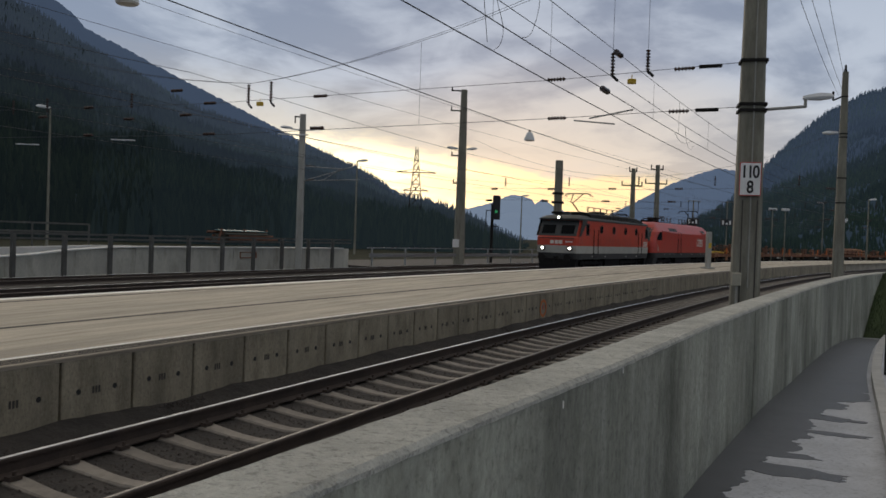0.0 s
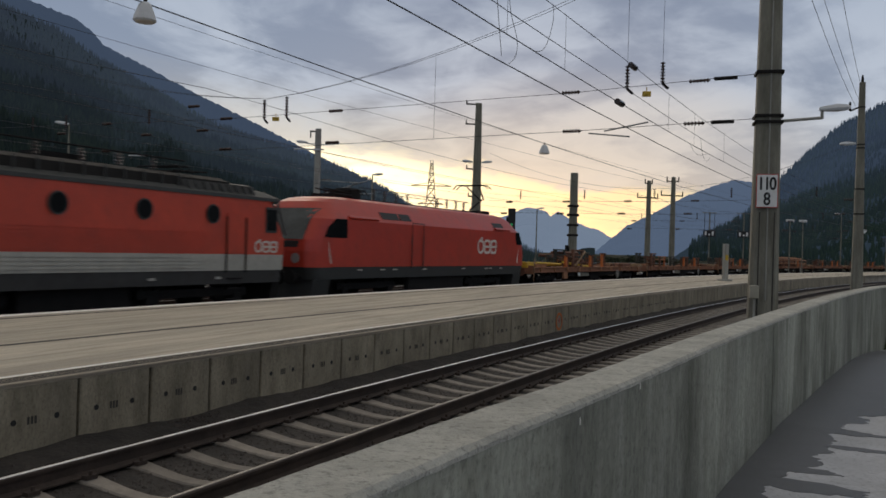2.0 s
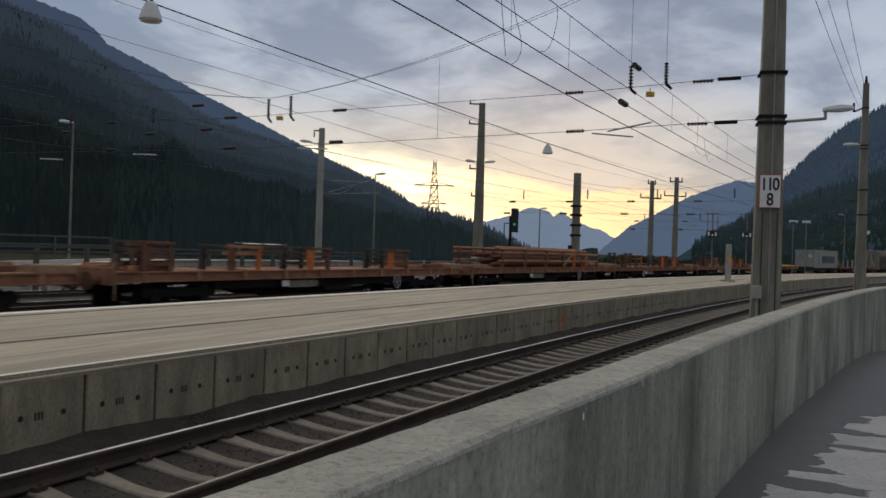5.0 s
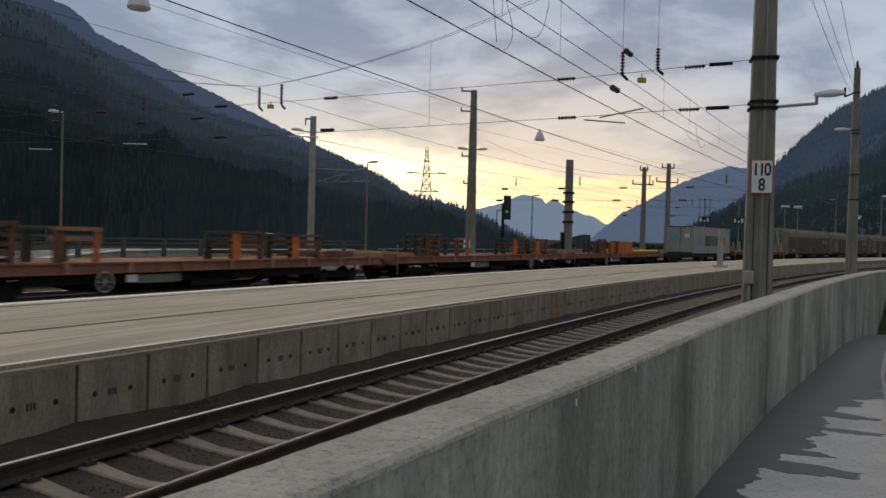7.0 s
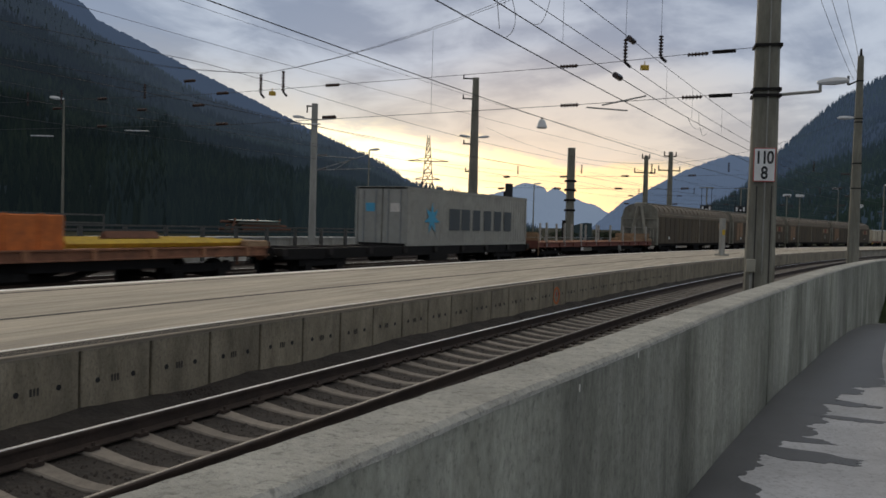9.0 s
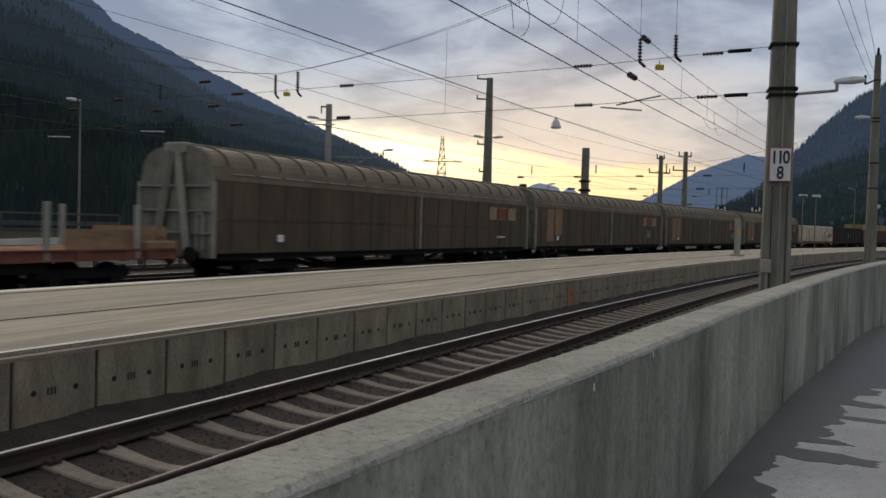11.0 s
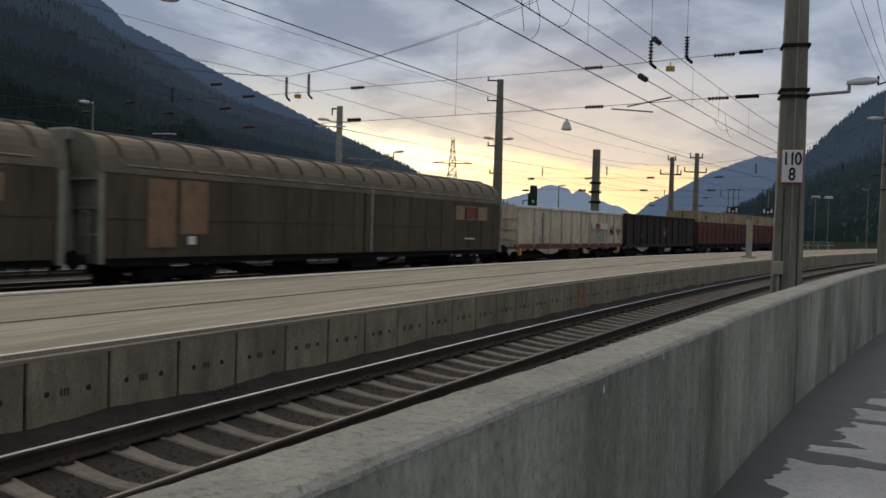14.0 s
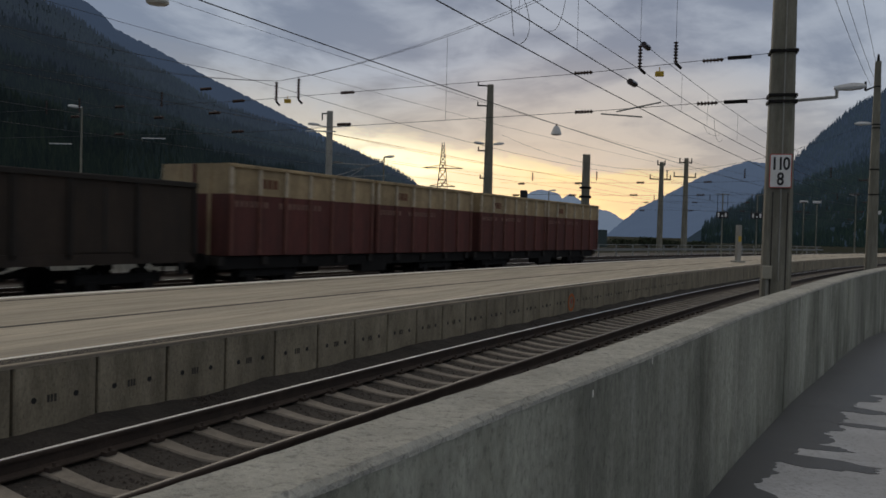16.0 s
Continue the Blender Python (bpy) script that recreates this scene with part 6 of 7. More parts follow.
def older_locomotive(a0, a1):
    v = vehicle("locomotive", "older red electric locomotive, cream band, lit headlights", "locomotive", a0, a1, "locomotives")
    H = (a1 - a0) / 2
    W = 1.46
    bm = bmesh.new()
    stack(bm, [(0.92, H - 0.15, H - 0.15, W - 0.03, 0.5), (1.30, H - 0.1, H - 0.1, W - 0.03, 0.5)])
    part("underframe", bm, "loco_frame", v, "dark grey underframe")
    bm = bmesh.new()
    stack(bm, [(1.30, H - 0.04, H - 0.04, W, 0.5), (1.77, H, H, W, 0.5)])
    band = part("lower_band", bm, "loco_cream", v, "dirty cream band")
    bm = bmesh.new()
    stack(bm, [(1.772, H, H, W, 0.5), (2.28, H + 0.02, H + 0.02, W, 0.5), (2.31, H - 0.06, H - 0.06, W, 0.5), (3.40, H - 0.62, H - 0.62, W - 0.02, 0.5)])
    body = part("body", bm, "loco_red", v, "red painted body")
    bm = bmesh.new()
    stack(bm, [(3.402, H - 0.30, H - 0.30, W + 0.01, 0.4), (3.50, H - 0.28, H - 0.28, W, 0.4), (3.68, H - 0.7, H - 0.7, W - 0.28, 0.4), (3.74, H - 1.0, H - 1.0, W - 0.5, 0.4)])
    roof = part("cab_roof", bm, "loco_grey", v, "grey roof with a visor over each cab")
    bm = bmesh.new()
    extrude(bm, [(-1.3, 3.5), (1.3, 3.5), (1.22, 3.86), (0.85, 3.98), (-0.85, 3.98), (-1.22, 3.86)], -H + 2.6, H - 2.6)
    part("machine_roof", bm, "steel_dark", v, "dark raised machine-room roof")
    # dark window surround on each front, with panes
    for d in (-1, 1):
        def front(z):
            return d * (H - 0.06 - 0.56 * (z - 2.31) / 1.09)
        for nm, y0, y1, z0, z1, mat, k in (("window_surround", -1.28, 1.28, 2.38, 3.38, "loco_grey", 0.02), ("windscreen", -1.08, -0.20, 2.52, 3.08, "glass", 0.045), ("windscreen", 0.20, 1.08, 2.52, 3.08, "glass", 0.045)):
            bm = bmesh.new()
            q = [[bm.verts.new((front(z) + d * e, y, z)) for y, z in ((y0, z0), (y1, z0), (y1, z1), (y0, z1))] for e in (-0.02, k)]
            stitch(bm, q)
            part(nm, bm, mat, v)
        for y in (-1, 1):
            bm = bmesh.new()
            q = [(H - 0.50, 2.40), (H - 0.16, 2.36), (H - 0.72, 3.40), (H - 1.55, 3.40), (H - 1.20, 3.05)] if d > 0 else [(H - 0.24, 2.40), (H - 0.12, 2.36), (H - 0.60, 3.40), (H - 0.74, 3.40)]
            rings = [[bm.verts.new((d * x_, y * (1.455 + e), z_)) for x_, z_ in q] for e in (0.0, 0.016)]
            stitch(bm, rings)
            part("corner_surround", bm, "loco_grey", v)
            bm = bmesh.new()
            cyl(bm, (d * (H - 0.02), y * 0.92, 1.60), (d * (H + 0.10), y * 0.92, 1.60), 0.16, 0.17, n=14)
            lamp = part("headlight", bm, "steel_dark", v)
            bm = bmesh.new()
            cyl(bm, (d * (H + 0.10), y * 0.92, 1.60), (d * (H + 0.112), y * 0.92, 1.60), 0.088, n=14)
            part("lens", bm, "headlight" if d > 0 else "glass", lamp)
        bm = bmesh.new()
        cyl(bm, (d * (H - 0.5), 0.0, 3.56), (d * (H - 0.24), 0.0, 3.56), 0.13, n=12)
        lamp = part("headlight", bm, "steel_dark", v)
        bm = bmesh.new()
        cyl(bm, (d * (H - 0.24), 0.0, 3.56), (d * (H - 0.23), 0.0, 3.56), 0.075, n=12)
        part("lens", bm, "headlight" if d > 0 else "glass", lamp)
        bm = bmesh.new()
        box(bm, (min(d * (H + 0.0), d * (H + 0.05)), -1.2, 2.22), (max(d * H, d * (H + 0.05)), 1.2, 2.27))
        part("handrail", bm, "loco_grey", v)
        bm = bmesh.new()
        extrude(bm, [(-1.2, 0.25), (1.2, 0.25), (1.3, 0.95), (-1.3, 0.95)], d * (H - 0.6), d * (H - 0.2))
        part("snow_plough", bm, "steel_dark", v)
        for y in (-0.3, 0.0, 0.28):
            plate_x = d * (H + 0.012)
            bm = bmesh.new()
            box(bm, (plate_x - 0.008, y - 0.11, 1.88), (plate_x + 0.008, y + 0.11, 2.10))
            part("operator_mark", bm, "marking", v)
        bm = bmesh.new()
        box(bm, (d * (H + 0.012) - 0.006, 0.62, 1.98), (d * (H + 0.012) + 0.006, 1.1, 2.05))
        part("number_bar", bm, "marking", v)
    for y in (-1, 1):
        yy = y * (W + 0.004)
        # cab side window, doors, round windows, ribs
        for d in (-1, 1):
            e = 1.35 if d > 0 else 0.62
            plate("cab_window_frame", v, "loco_grey", d * (H - e), d * (H - e - 0.56), 2.44, 3.22, yy)
            plate("cab_window", v, "glass", d * (H - e - 0.06), d * (H - e - 0.50), 2.51, 3.15, yy + y * 0.012)
            x = 4.55 if d > 0 else -5.17
            for e in (-0.42, 0.42):
                bm = bmesh.new()
                cyl(bm, (x + e, yy + y * 0.035, 1.25), (x + e, yy + y * 0.035, 2.85), 0.022, n=6)
                part("handrail", bm, "steel_dark", v)
            plate("cab_door", v, "loco_red", x - 0.36, x + 0.36, 1.80, 2.95, yy + y * 0.004)
            bm = bmesh.new()
            for k in range(3):
                box(bm, (x - 0.3, yy - 0.1, 0.45 + 0.3 * k), (x + 0.3, yy + 0.02, 0.49 + 0.3 * k))
            part("steps", bm, "steel_dark", v)
        for x in (-4.18, -1.65, 0.93, 3.48):
            bm = bmesh.new()
            cyl(bm, (x, yy - 0.01, 2.90), (x, yy + y * 0.03, 2.90), 0.275, n=20)
            fr = part("round_window", bm, "loco_grey", v, "round side window")
            bm = bmesh.new()
            cyl(bm, (x, yy + y * 0.03, 2.90), (x, yy + y * 0.036, 2.90), 0.235, n=20)
            part("pane", bm, "glass", fr)
        for k in range(7):
            z = 1.84 + 0.085 * k
            plate("side_rib", v, "loco_red", -3.9, 3.7, z, z + 0.03, yy + y * 0.006)
        for k in range(4):
            z = 1.38 + 0.095 * k
            plate("side_rib", v, "loco_cream", -3.9, 3.7, z, z + 0.035, yy + y * 0.006)
        mark_rings(v, "marking", -6.2, 2.01, yy, 0.45)
        for x in (-4.6, -2.1, 2.4, 4.9):
            plate("underframe_plate", v, "loco_cream", x, x + 0.22, 1.06, 1.13, y * (W - 0.02))
        bm = bmesh.new()
        extrude(bm, [(y * 0.95, 3.52), (y * 1.36, 3.52), (y * 1.24, 3.80), (y * 0.95, 3.86)], -6.15, -3.15)
        part("roof_grille", bm, "loco_frame", v)
        for k in range(9):
            bm = bmesh.new()
            beam(bm, (-6.0 + 0.33 * k, y * 1.385, 3.53), (-5.94 + 0.33 * k, y * 1.265, 3.80), 0.05)
            part("grille_slat", bm, "loco_grey", v)
        for x in [i * 0.62 - 3.0 for i in range(11)]:
            bm = bmesh.new()
            box(bm, (x, y * 1.32 - 0.02, 3.55), (x + 0.04, y * 1.32 + 0.02, 3.9), None)
            part("roof_louvre", bm, "loco_grey", v)
    bogie(v, 4.0, 3.4, 0.62)
    bogie(v, -4.0, 3.4, 0.62)
    bm = bmesh.new()
    box(bm, (-1.6, -1.1, 0.35), (1.6, 1.1, 0.93))
    part("transformer_box", bm, "steel_dark", v)
    pantograph(v, H - 3.2, 3.9, True, 1)
    pantograph(v, -H + 3.2, 3.9, False, -1)
    roof_insulators(v, (-3.0, -1.8, -0.6, 0.7, 2.0, 3.2), 3.98, 0.35)
    bm = bmesh.new()
    cyl(bm, (-4.2, 0.35, 4.40), (3.4, 0.35, 4.40), 0.025, n=6)
    box(bm, (-1.0, -0.6, 3.98), (0.4, 0.1, 4.2))
    part("roof_busbar", bm, "steel_dark", v)
    bm = bmesh.new()
    box(bm, (H - 1.9, -0.2, 3.74), (H - 1.5, 0.2, 3.9))
    part("horn", bm, "loco_grey", v)
    buffers(v, H - 0.15)
    return v


def newer_locomotive(a0, a1):
    v = vehicle("locomotive", "newer bright red rounded electric locomotive, dark skirt", "locomotive", a0, a1, "locomotives")
    H = (a1 - a0) / 2
    W = 1.48
    mid = (a0 + a1) / 2
    lv = [(1.36, H - 0.02, 1.48, 0.6), (1.9, H, 1.49, 0.65), (2.3, H - 0.06, 1.49, 0.7), (2.75, H - 0.30, 1.49, 0.8), (3.02, H - 0.46, 1.485, 0.85), (3.10, H - 0.52, 1.43, 0.9), (3.40, H - 0.72, 1.21, 0.95), (3.62, H - 0.95, 1.04, 0.9), (3.76, H - 1.35, 0.92, 0.8), (3.84, H - 1.9, 0.75, 0.7), (3.88, H - 2.6, 0.5, 0.6)]
    bm = bmesh.new()
    stack(bm, [(0.95, H - 0.22, H - 0.22, W - 0.04, 0.6), (1.358, H - 0.04, H - 0.04, W - 0.005, 0.6)], 5)
    part("skirt", bm, "loco_grey", v, "dark grey skirt")
    bm = bmesh.new()
    stack(bm, [(z, a, a, w, c) for z, a, w, c in lv], 10)
    part("body", bm, "loco_red_bright", v, "bright red rounded body", smooth=False)

    def nose(z):
        zs = [q[0] for q in lv]
        return float(np.interp(z, zs, [q[1] for q in lv])), float(np.interp(z, zs, [q[2] for q in lv])), float(np.interp(z, zs, [q[3] for q in lv]))
    for d in (-1, 1):
        # windscreen: a curved dark band over the front
        bm = bmesh.new()
        rings = []
        for z in (2.28, 2.5, 2.75, 3.0, 3.2, 3.36):
            L_, w, c = nose(z)
            row = []
            for y in [-1.12 + 2.24 * i / 12 for i in range(13)]:
                yr = max(0.0, abs(y) - (w - 0.6 * c))
                x = L_ - c + c * math.sqrt(max(0.0, 1 - (yr / (0.6 * c)) ** 2))
                row.append(bm.verts.new((d * (x + 0.025), y, z + 0.01)))
            rings.append(row)
        stitch(bm, rings, closed=False, caps=False)
        part("windscreen", bm, "screen_glass", v)
        bm = bmesh.new()
        L_, w, c = nose(2.1)
        soft_box(bm, (min(d * (L_ - 0.22), d * (L_ + 0.012)), -0.95, 1.98), (max(d * (L_ - 0.22), d * (L_ + 0.012)), 0.95, 2.24), 0.02)
        part("front_panel", bm, "black_paint", v)
        for y in (-1, 1):
            bm = bmesh.new()
            rings = []
            for z, x0, x1 in ((2.38, 0.72, 2.07), (2.72, 0.92, 2.09), (3.04, 1.38, 2.06)) if d > 0 else ((2.42, 0.62, 1.28), (2.72, 0.72, 1.40), (3.04, 0.95, 1.42)):
                rings.append([bm.verts.new((d * (H - x0), y * 1.497, z)), bm.verts.new((d * (H - x1), y * 1.497, z))])
            stitch(bm, rings, closed=False, caps=False)
            part("cab_window", bm, "glass", v)
            bm = bmesh.new()
            cyl(bm, (d * (H - 0.32), y * 0.86, 1.66), (d * (H + 0.02), y * 0.86, 1.66), 0.17, n=12)
            part("headlight", bm, "galvanised", v)
            for g0, g1 in (((mid - 72.49, mid - 73.76), (mid - 73.86, mid - 74.67)) if d > 0 else ((mid - 82.47, mid - 83.62),)):
                bm = bmesh.new()
                extrude(bm, [(y * 1.405, 3.16), (y * 1.215, 3.42), (y * 1.15, 3.38), (y * 1.34, 3.12)], min(g0, g1), max(g0, g1))
                part("roof_grille", bm, "black_paint", v)
            bm = bmesh.new()
            cyl(bm, (d * (H - 1.15), y * 1.5, 1.5), (d * (H - 0.95), y * 1.46, 2.3), 0.03, n=6)
            part("handrail", bm, "marking", v)
        bm = bmesh.new()
        extrude(bm, [(-1.25, 0.22), (1.25, 0.22), (1.38, 0.95), (-1.38, 0.95)], d * (H - 1.3), d * (H - 0.35))
        part("obstacle_deflector", bm, "loco_grey", v)
    for y in (-1, 1):
        yy = y * 1.492
        for x in (mid - 74.61, mid - 75.52):
            plate("panel_seam", v, "loco_frame", x, x + 0.035, 1.40, 3.1, yy, t=0.006)
            bm = bmesh.new()
            cyl(bm, (x + 0.1, yy + y * 0.05, 1.3), (x + 0.1, yy + y * 0.05, 2.6), 0.02, n=6)
            part("handrail", bm, "loco_frame", v)
        plate("panel_seam", v, "loco_frame", mid - 74.61, mid - 75.52, 3.07, 3.10, yy, t=0.006)
        plate("waist_seam", v, "loco_frame", -H + 1.2, H - 1.2, 1.345, 1.375, yy, t=0.004)
        for x in (mid - 70.6, mid - 83.6):
            bm = bmesh.new()
            extrude(bm, [(y * 1.49, 3.06), (y * 1.525, 3.12), (y * 1.44, 3.20), (y * 1.40, 3.12)], x - (1.5 if x > 0 else 0.5), x + (0.4 if x > 0 else 1.2))
            part("brow", bm, "loco_red_bright", v, "raised red brow over the cab side")
        mark_rings(v, "marking", mid - 80.83, 2.27, yy, 0.85)
        for x in (-6.2, -5.0, -4.55, -2.2, 1.3, 3.6, 4.5, 6.0):
            plate("underframe_plate", v, "marking", x, x + 0.3, 1.24, 1.28, y * (W + 0.004), t=0.006)
        plate("underframe_box", v, "steel_dark", -2.4, 2.4, 0.42, 0.94, y * 1.18, t=0.1)
    bogie(v, 5.0, 3.0, 0.57)
    bogie(v, -5.0, 3.0, 0.57)
    bm = bmesh.new()
    box(bm, (-5.2, -0.5, 3.86), (5.2, 0.5, 3.92))
    part("roof_walkway", bm, "steel_dark", v)
    roof_insulators(v, (-4.2, -3.4, -2.5, -1.6, 1.0, 1.9, 2.8, 3.6), 3.95, 0.3)
    bm = bmesh.new()
    cyl(bm, (-4.6, 0.3, 4.36), (4.6, 0.3, 4.36), 0.015, n=6)
    cyl(bm, (-2.4, -0.3, 4.3), (2.4, -0.3, 4.3), 0.015, n=6)
    part("roof_busbar", bm, "steel_dark", v)
    bm = bmesh.new()
    soft_box(bm, (4.6, -0.4, 3.9), (5.3, 0.4, 4.3), 0.05)
    part("roof_housing", bm, "steel_dark", v)
    pantograph(v, -6.0, 3.9, True, -1)
    pantograph(v, 5.9, 3.9, False, 1)
    buffers(v, H - 0.2)
    return v


def running_gear(v, H, pivot, trussed=True, mat="steel_dark"):
    bogie(v, H - pivot, 1.8)
    bogie(v, -H + pivot, 1.8)
    buffers(v, H - 0.1, mat, 0.5)
    if trussed:
        for y in (-0.5, 0.5):
            bm = bmesh.new()
            beam(bm, (-H + pivot + 2, y, 0.95), (-H + pivot + 4, y, 0.5), 0.12)
            beam(bm, (-H + pivot + 4, y, 0.5), (H - pivot - 4, y, 0.5), 0.12)
            beam(bm, (H - pivot - 4, y, 0.5), (H - pivot - 2, y, 0.95), 0.12)
            part("truss_bar", bm, "steel_dark", v)
    bm = bmesh.new()
    box(bm, (-1.2, 0.6, 0.55), (0.4, 1.2, 0.95))
    part("brake_box", bm, "steel_dark", v)
    bm = bmesh.new()
    cyl(bm, (1.2, -0.3, 0.7), (2.6, -0.3, 0.7), 0.2, n=10)
    part("air_tank", bm, "steel_dark", v)


def hand_wheel(v, x, y, z):
    bm = bmesh.new()
    n = 16
    for i in range(n):
        a, b = 2 * math.pi * i / n, 2 * math.pi * (i + 1) / n
        cyl(bm, (x + 0.25 * math.cos(a), y, z + 0.25 * math.sin(a)), (x + 0.25 * math.cos(b), y, z + 0.25 * math.sin(b)), 0.018, n=5)
    for i in range(4):
        a = math.pi * i / 4
        cyl(bm, (x - 0.24 * math.cos(a), y, z - 0.24 * math.sin(a)), (x + 0.24 * math.cos(a), y, z + 0.24 * math.sin(a)), 0.012, n=5)
    part("hand_wheel", bm, "mast_light", v, "pale brake hand wheel")


def rack(v, x, kind, h=0.85, l=1.0):
    """A stacking rack at each side of the deck: two posts with cross bars between them."""
    z = 1.24
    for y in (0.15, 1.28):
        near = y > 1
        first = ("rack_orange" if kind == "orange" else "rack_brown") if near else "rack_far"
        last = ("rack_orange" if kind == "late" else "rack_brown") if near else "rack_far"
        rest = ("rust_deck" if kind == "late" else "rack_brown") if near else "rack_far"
        bm = bmesh.new()
        soft_box(bm, (x - 0.26, y - 0.06, z), (x, y + 0.06, z + h), 0.015)
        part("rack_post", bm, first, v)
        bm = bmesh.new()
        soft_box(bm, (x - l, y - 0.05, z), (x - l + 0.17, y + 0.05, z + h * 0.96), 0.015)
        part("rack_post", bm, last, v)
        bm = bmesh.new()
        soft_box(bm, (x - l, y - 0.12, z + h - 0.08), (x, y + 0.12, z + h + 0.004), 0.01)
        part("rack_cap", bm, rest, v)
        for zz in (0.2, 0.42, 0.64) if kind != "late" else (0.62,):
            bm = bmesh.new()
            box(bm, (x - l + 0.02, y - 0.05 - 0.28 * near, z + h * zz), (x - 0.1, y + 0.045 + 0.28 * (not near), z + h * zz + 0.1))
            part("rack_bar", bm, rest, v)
    if kind == "brown":
        rnd = random.Random(int(x * 10) + 50)
        for k in range(5):
            y0 = rnd.uniform(0.75, 0.95)
            zz = z + 0.02 + 0.16 * k
            if zz + 0.1 < z + h:
                bm = bmesh.new()
                box(bm, (x - l - rnd.uniform(0, 0.25), y0, zz), (x + rnd.uniform(0, 0.2), y0 + 0.22, zz + 0.1))
                part("stacked_bar", bm, "rack_brown", v)


def flat_wagon(a0, a1, racks, extra=None, wheel=14.0, sill="rust_sill", planks=7):
    v = vehicle("flat_wagon", "rust-red flat wagon with low steel racks on its deck", "flat wagon", a0, a1, "flat wagons")
    H = (a1 - a0) / 2 - 0.55
    mid = (a0 + a1) / 2
    n = 36
    bm = bmesh.new()
    box(bm, (-H / n + 0.008, -1.36, 1.14), (H / n - 0.008, 1.36, 1.235))
    dm = mesh_of("deck_board", bm, "rust_deck")
    for i in range(n):
        ob = part("deck_board", dm, None, v)
        ob.location = (-H + (2 * i + 1) * H / n, 0, 0.012 * random.uniform(-1, 1))
    for y in (-1.4, 1.4):
        bm = bmesh.new()
        s = 1 if y > 0 else -1
        extrude(bm, [(y - s * 0.04, 0.98), (y + s * 0.06, 0.98), (y + s * 0.06, 1.01), (y, 1.02), (y, 1.21), (y + s * 0.06, 1.22), (y + s * 0.06, 1.26), (y - s * 0.04, 1.26)], -H, H)
        part("side_sill", bm, sill, v)
        for k in range(10):
            x = -H + 1.0 + (2 * H - 2.0) * k / 9
            bm = bmesh.new()
            box(bm, (x - 0.07, y - 0.02, 0.99), (x + 0.07, y + s * 0.075, 1.24))
            part("stake_pocket", bm, "rust_deck" if planks else sill, v)
        bm = bmesh.new()
        extrude(bm, [(y - s * 0.2, 0.99), (y - s * 0.3, 0.99), (y - s * 0.3, 0.72), (y - s * 0.2, 0.72)], -H + 3.8, H - 3.8)
        part("deep_sill", bm, "steel_dark", v)
    for d in (-1, 1):
        bm = bmesh.new()
        soft_box(bm, (min(d * H, d * (H - 0.14)), -1.4, 0.92), (max(d * H, d * (H - 0.14)), 1.4, 1.36), 0.02)
        part("headstock", bm, sill, v)
    running_gear(v, H, 2.6, True, "rack_brown")
    hand_wheel(v, mid - (a0 + wheel), 1.5, 0.78)
    plate("data_plate", v, "white_paint", mid - (a0 + 7.2), mid - (a0 + 7.55), 0.74, 0.93, 1.36)
    plate("tool_box", v, "mast", mid - (a0 + 7.55), mid - (a0 + 9.1), 0.70, 0.92, 1.2, t=0.14)
    for y in (-1, 1):
        bm = bmesh.new()
        soft_box(bm, (-H + 0.02, y * 1.1 - 0.36, 1.262), (-H + 1.0, y * 1.1 + 0.36, 1.44), 0.03)
        part("end_block", bm, "timber", v)
    bm = bmesh.new()
    cyl(bm, (H - 0.02, 1.46, 0.55), (H - 0.02, 1.46, 1.72), 0.022, n=6)
    part("shunter_rail", bm, "timber", v)
    rnd = random.Random(int(a0))
    for k in range(planks):
        bm = bmesh.new()
        x, w = -H + 2.2 + rnd.uniform(-0.4, 0.5), rnd.uniform(0.14, 0.3)
        box(bm, (x - rnd.uniform(0.5, 1.0), -1.2 + 0.34 * k, 1.26), (x + rnd.uniform(0.5, 1.1), -1.2 + 0.34 * k + w, 1.32 + rnd.uniform(0.0, 0.16)))
        part("stacked_plank", bm, "rust_deck" if k % 2 else "rack_brown", v)
        bm = bmesh.new()
        x = H - rnd.uniform(0.8, 1.6)
        box(bm, (x - rnd.uniform(0.5, 1.2), -1.2 + 0.34 * k, 1.26), (x + rnd.uniform(0.2, 0.7), -1.2 + 0.34 * k + w, 1.32 + rnd.uniform(0.02, 0.12)))
        part("stacked_plank", bm, "rust_deck", v)
    for a, kind, h, l in racks:
        rack(v, mid - a, kind, h, l)
    if extra:
        extra(v, mid)
    return v


def long_bar(v, mid, a0, a1, y, z, w, mat, z1=None):
    bm = bmesh.new()
    beam(bm, (mid - a0, y, z), (mid - a1, y, z if z1 is None else z1), w)
    part("loose_bar", bm, mat, v)


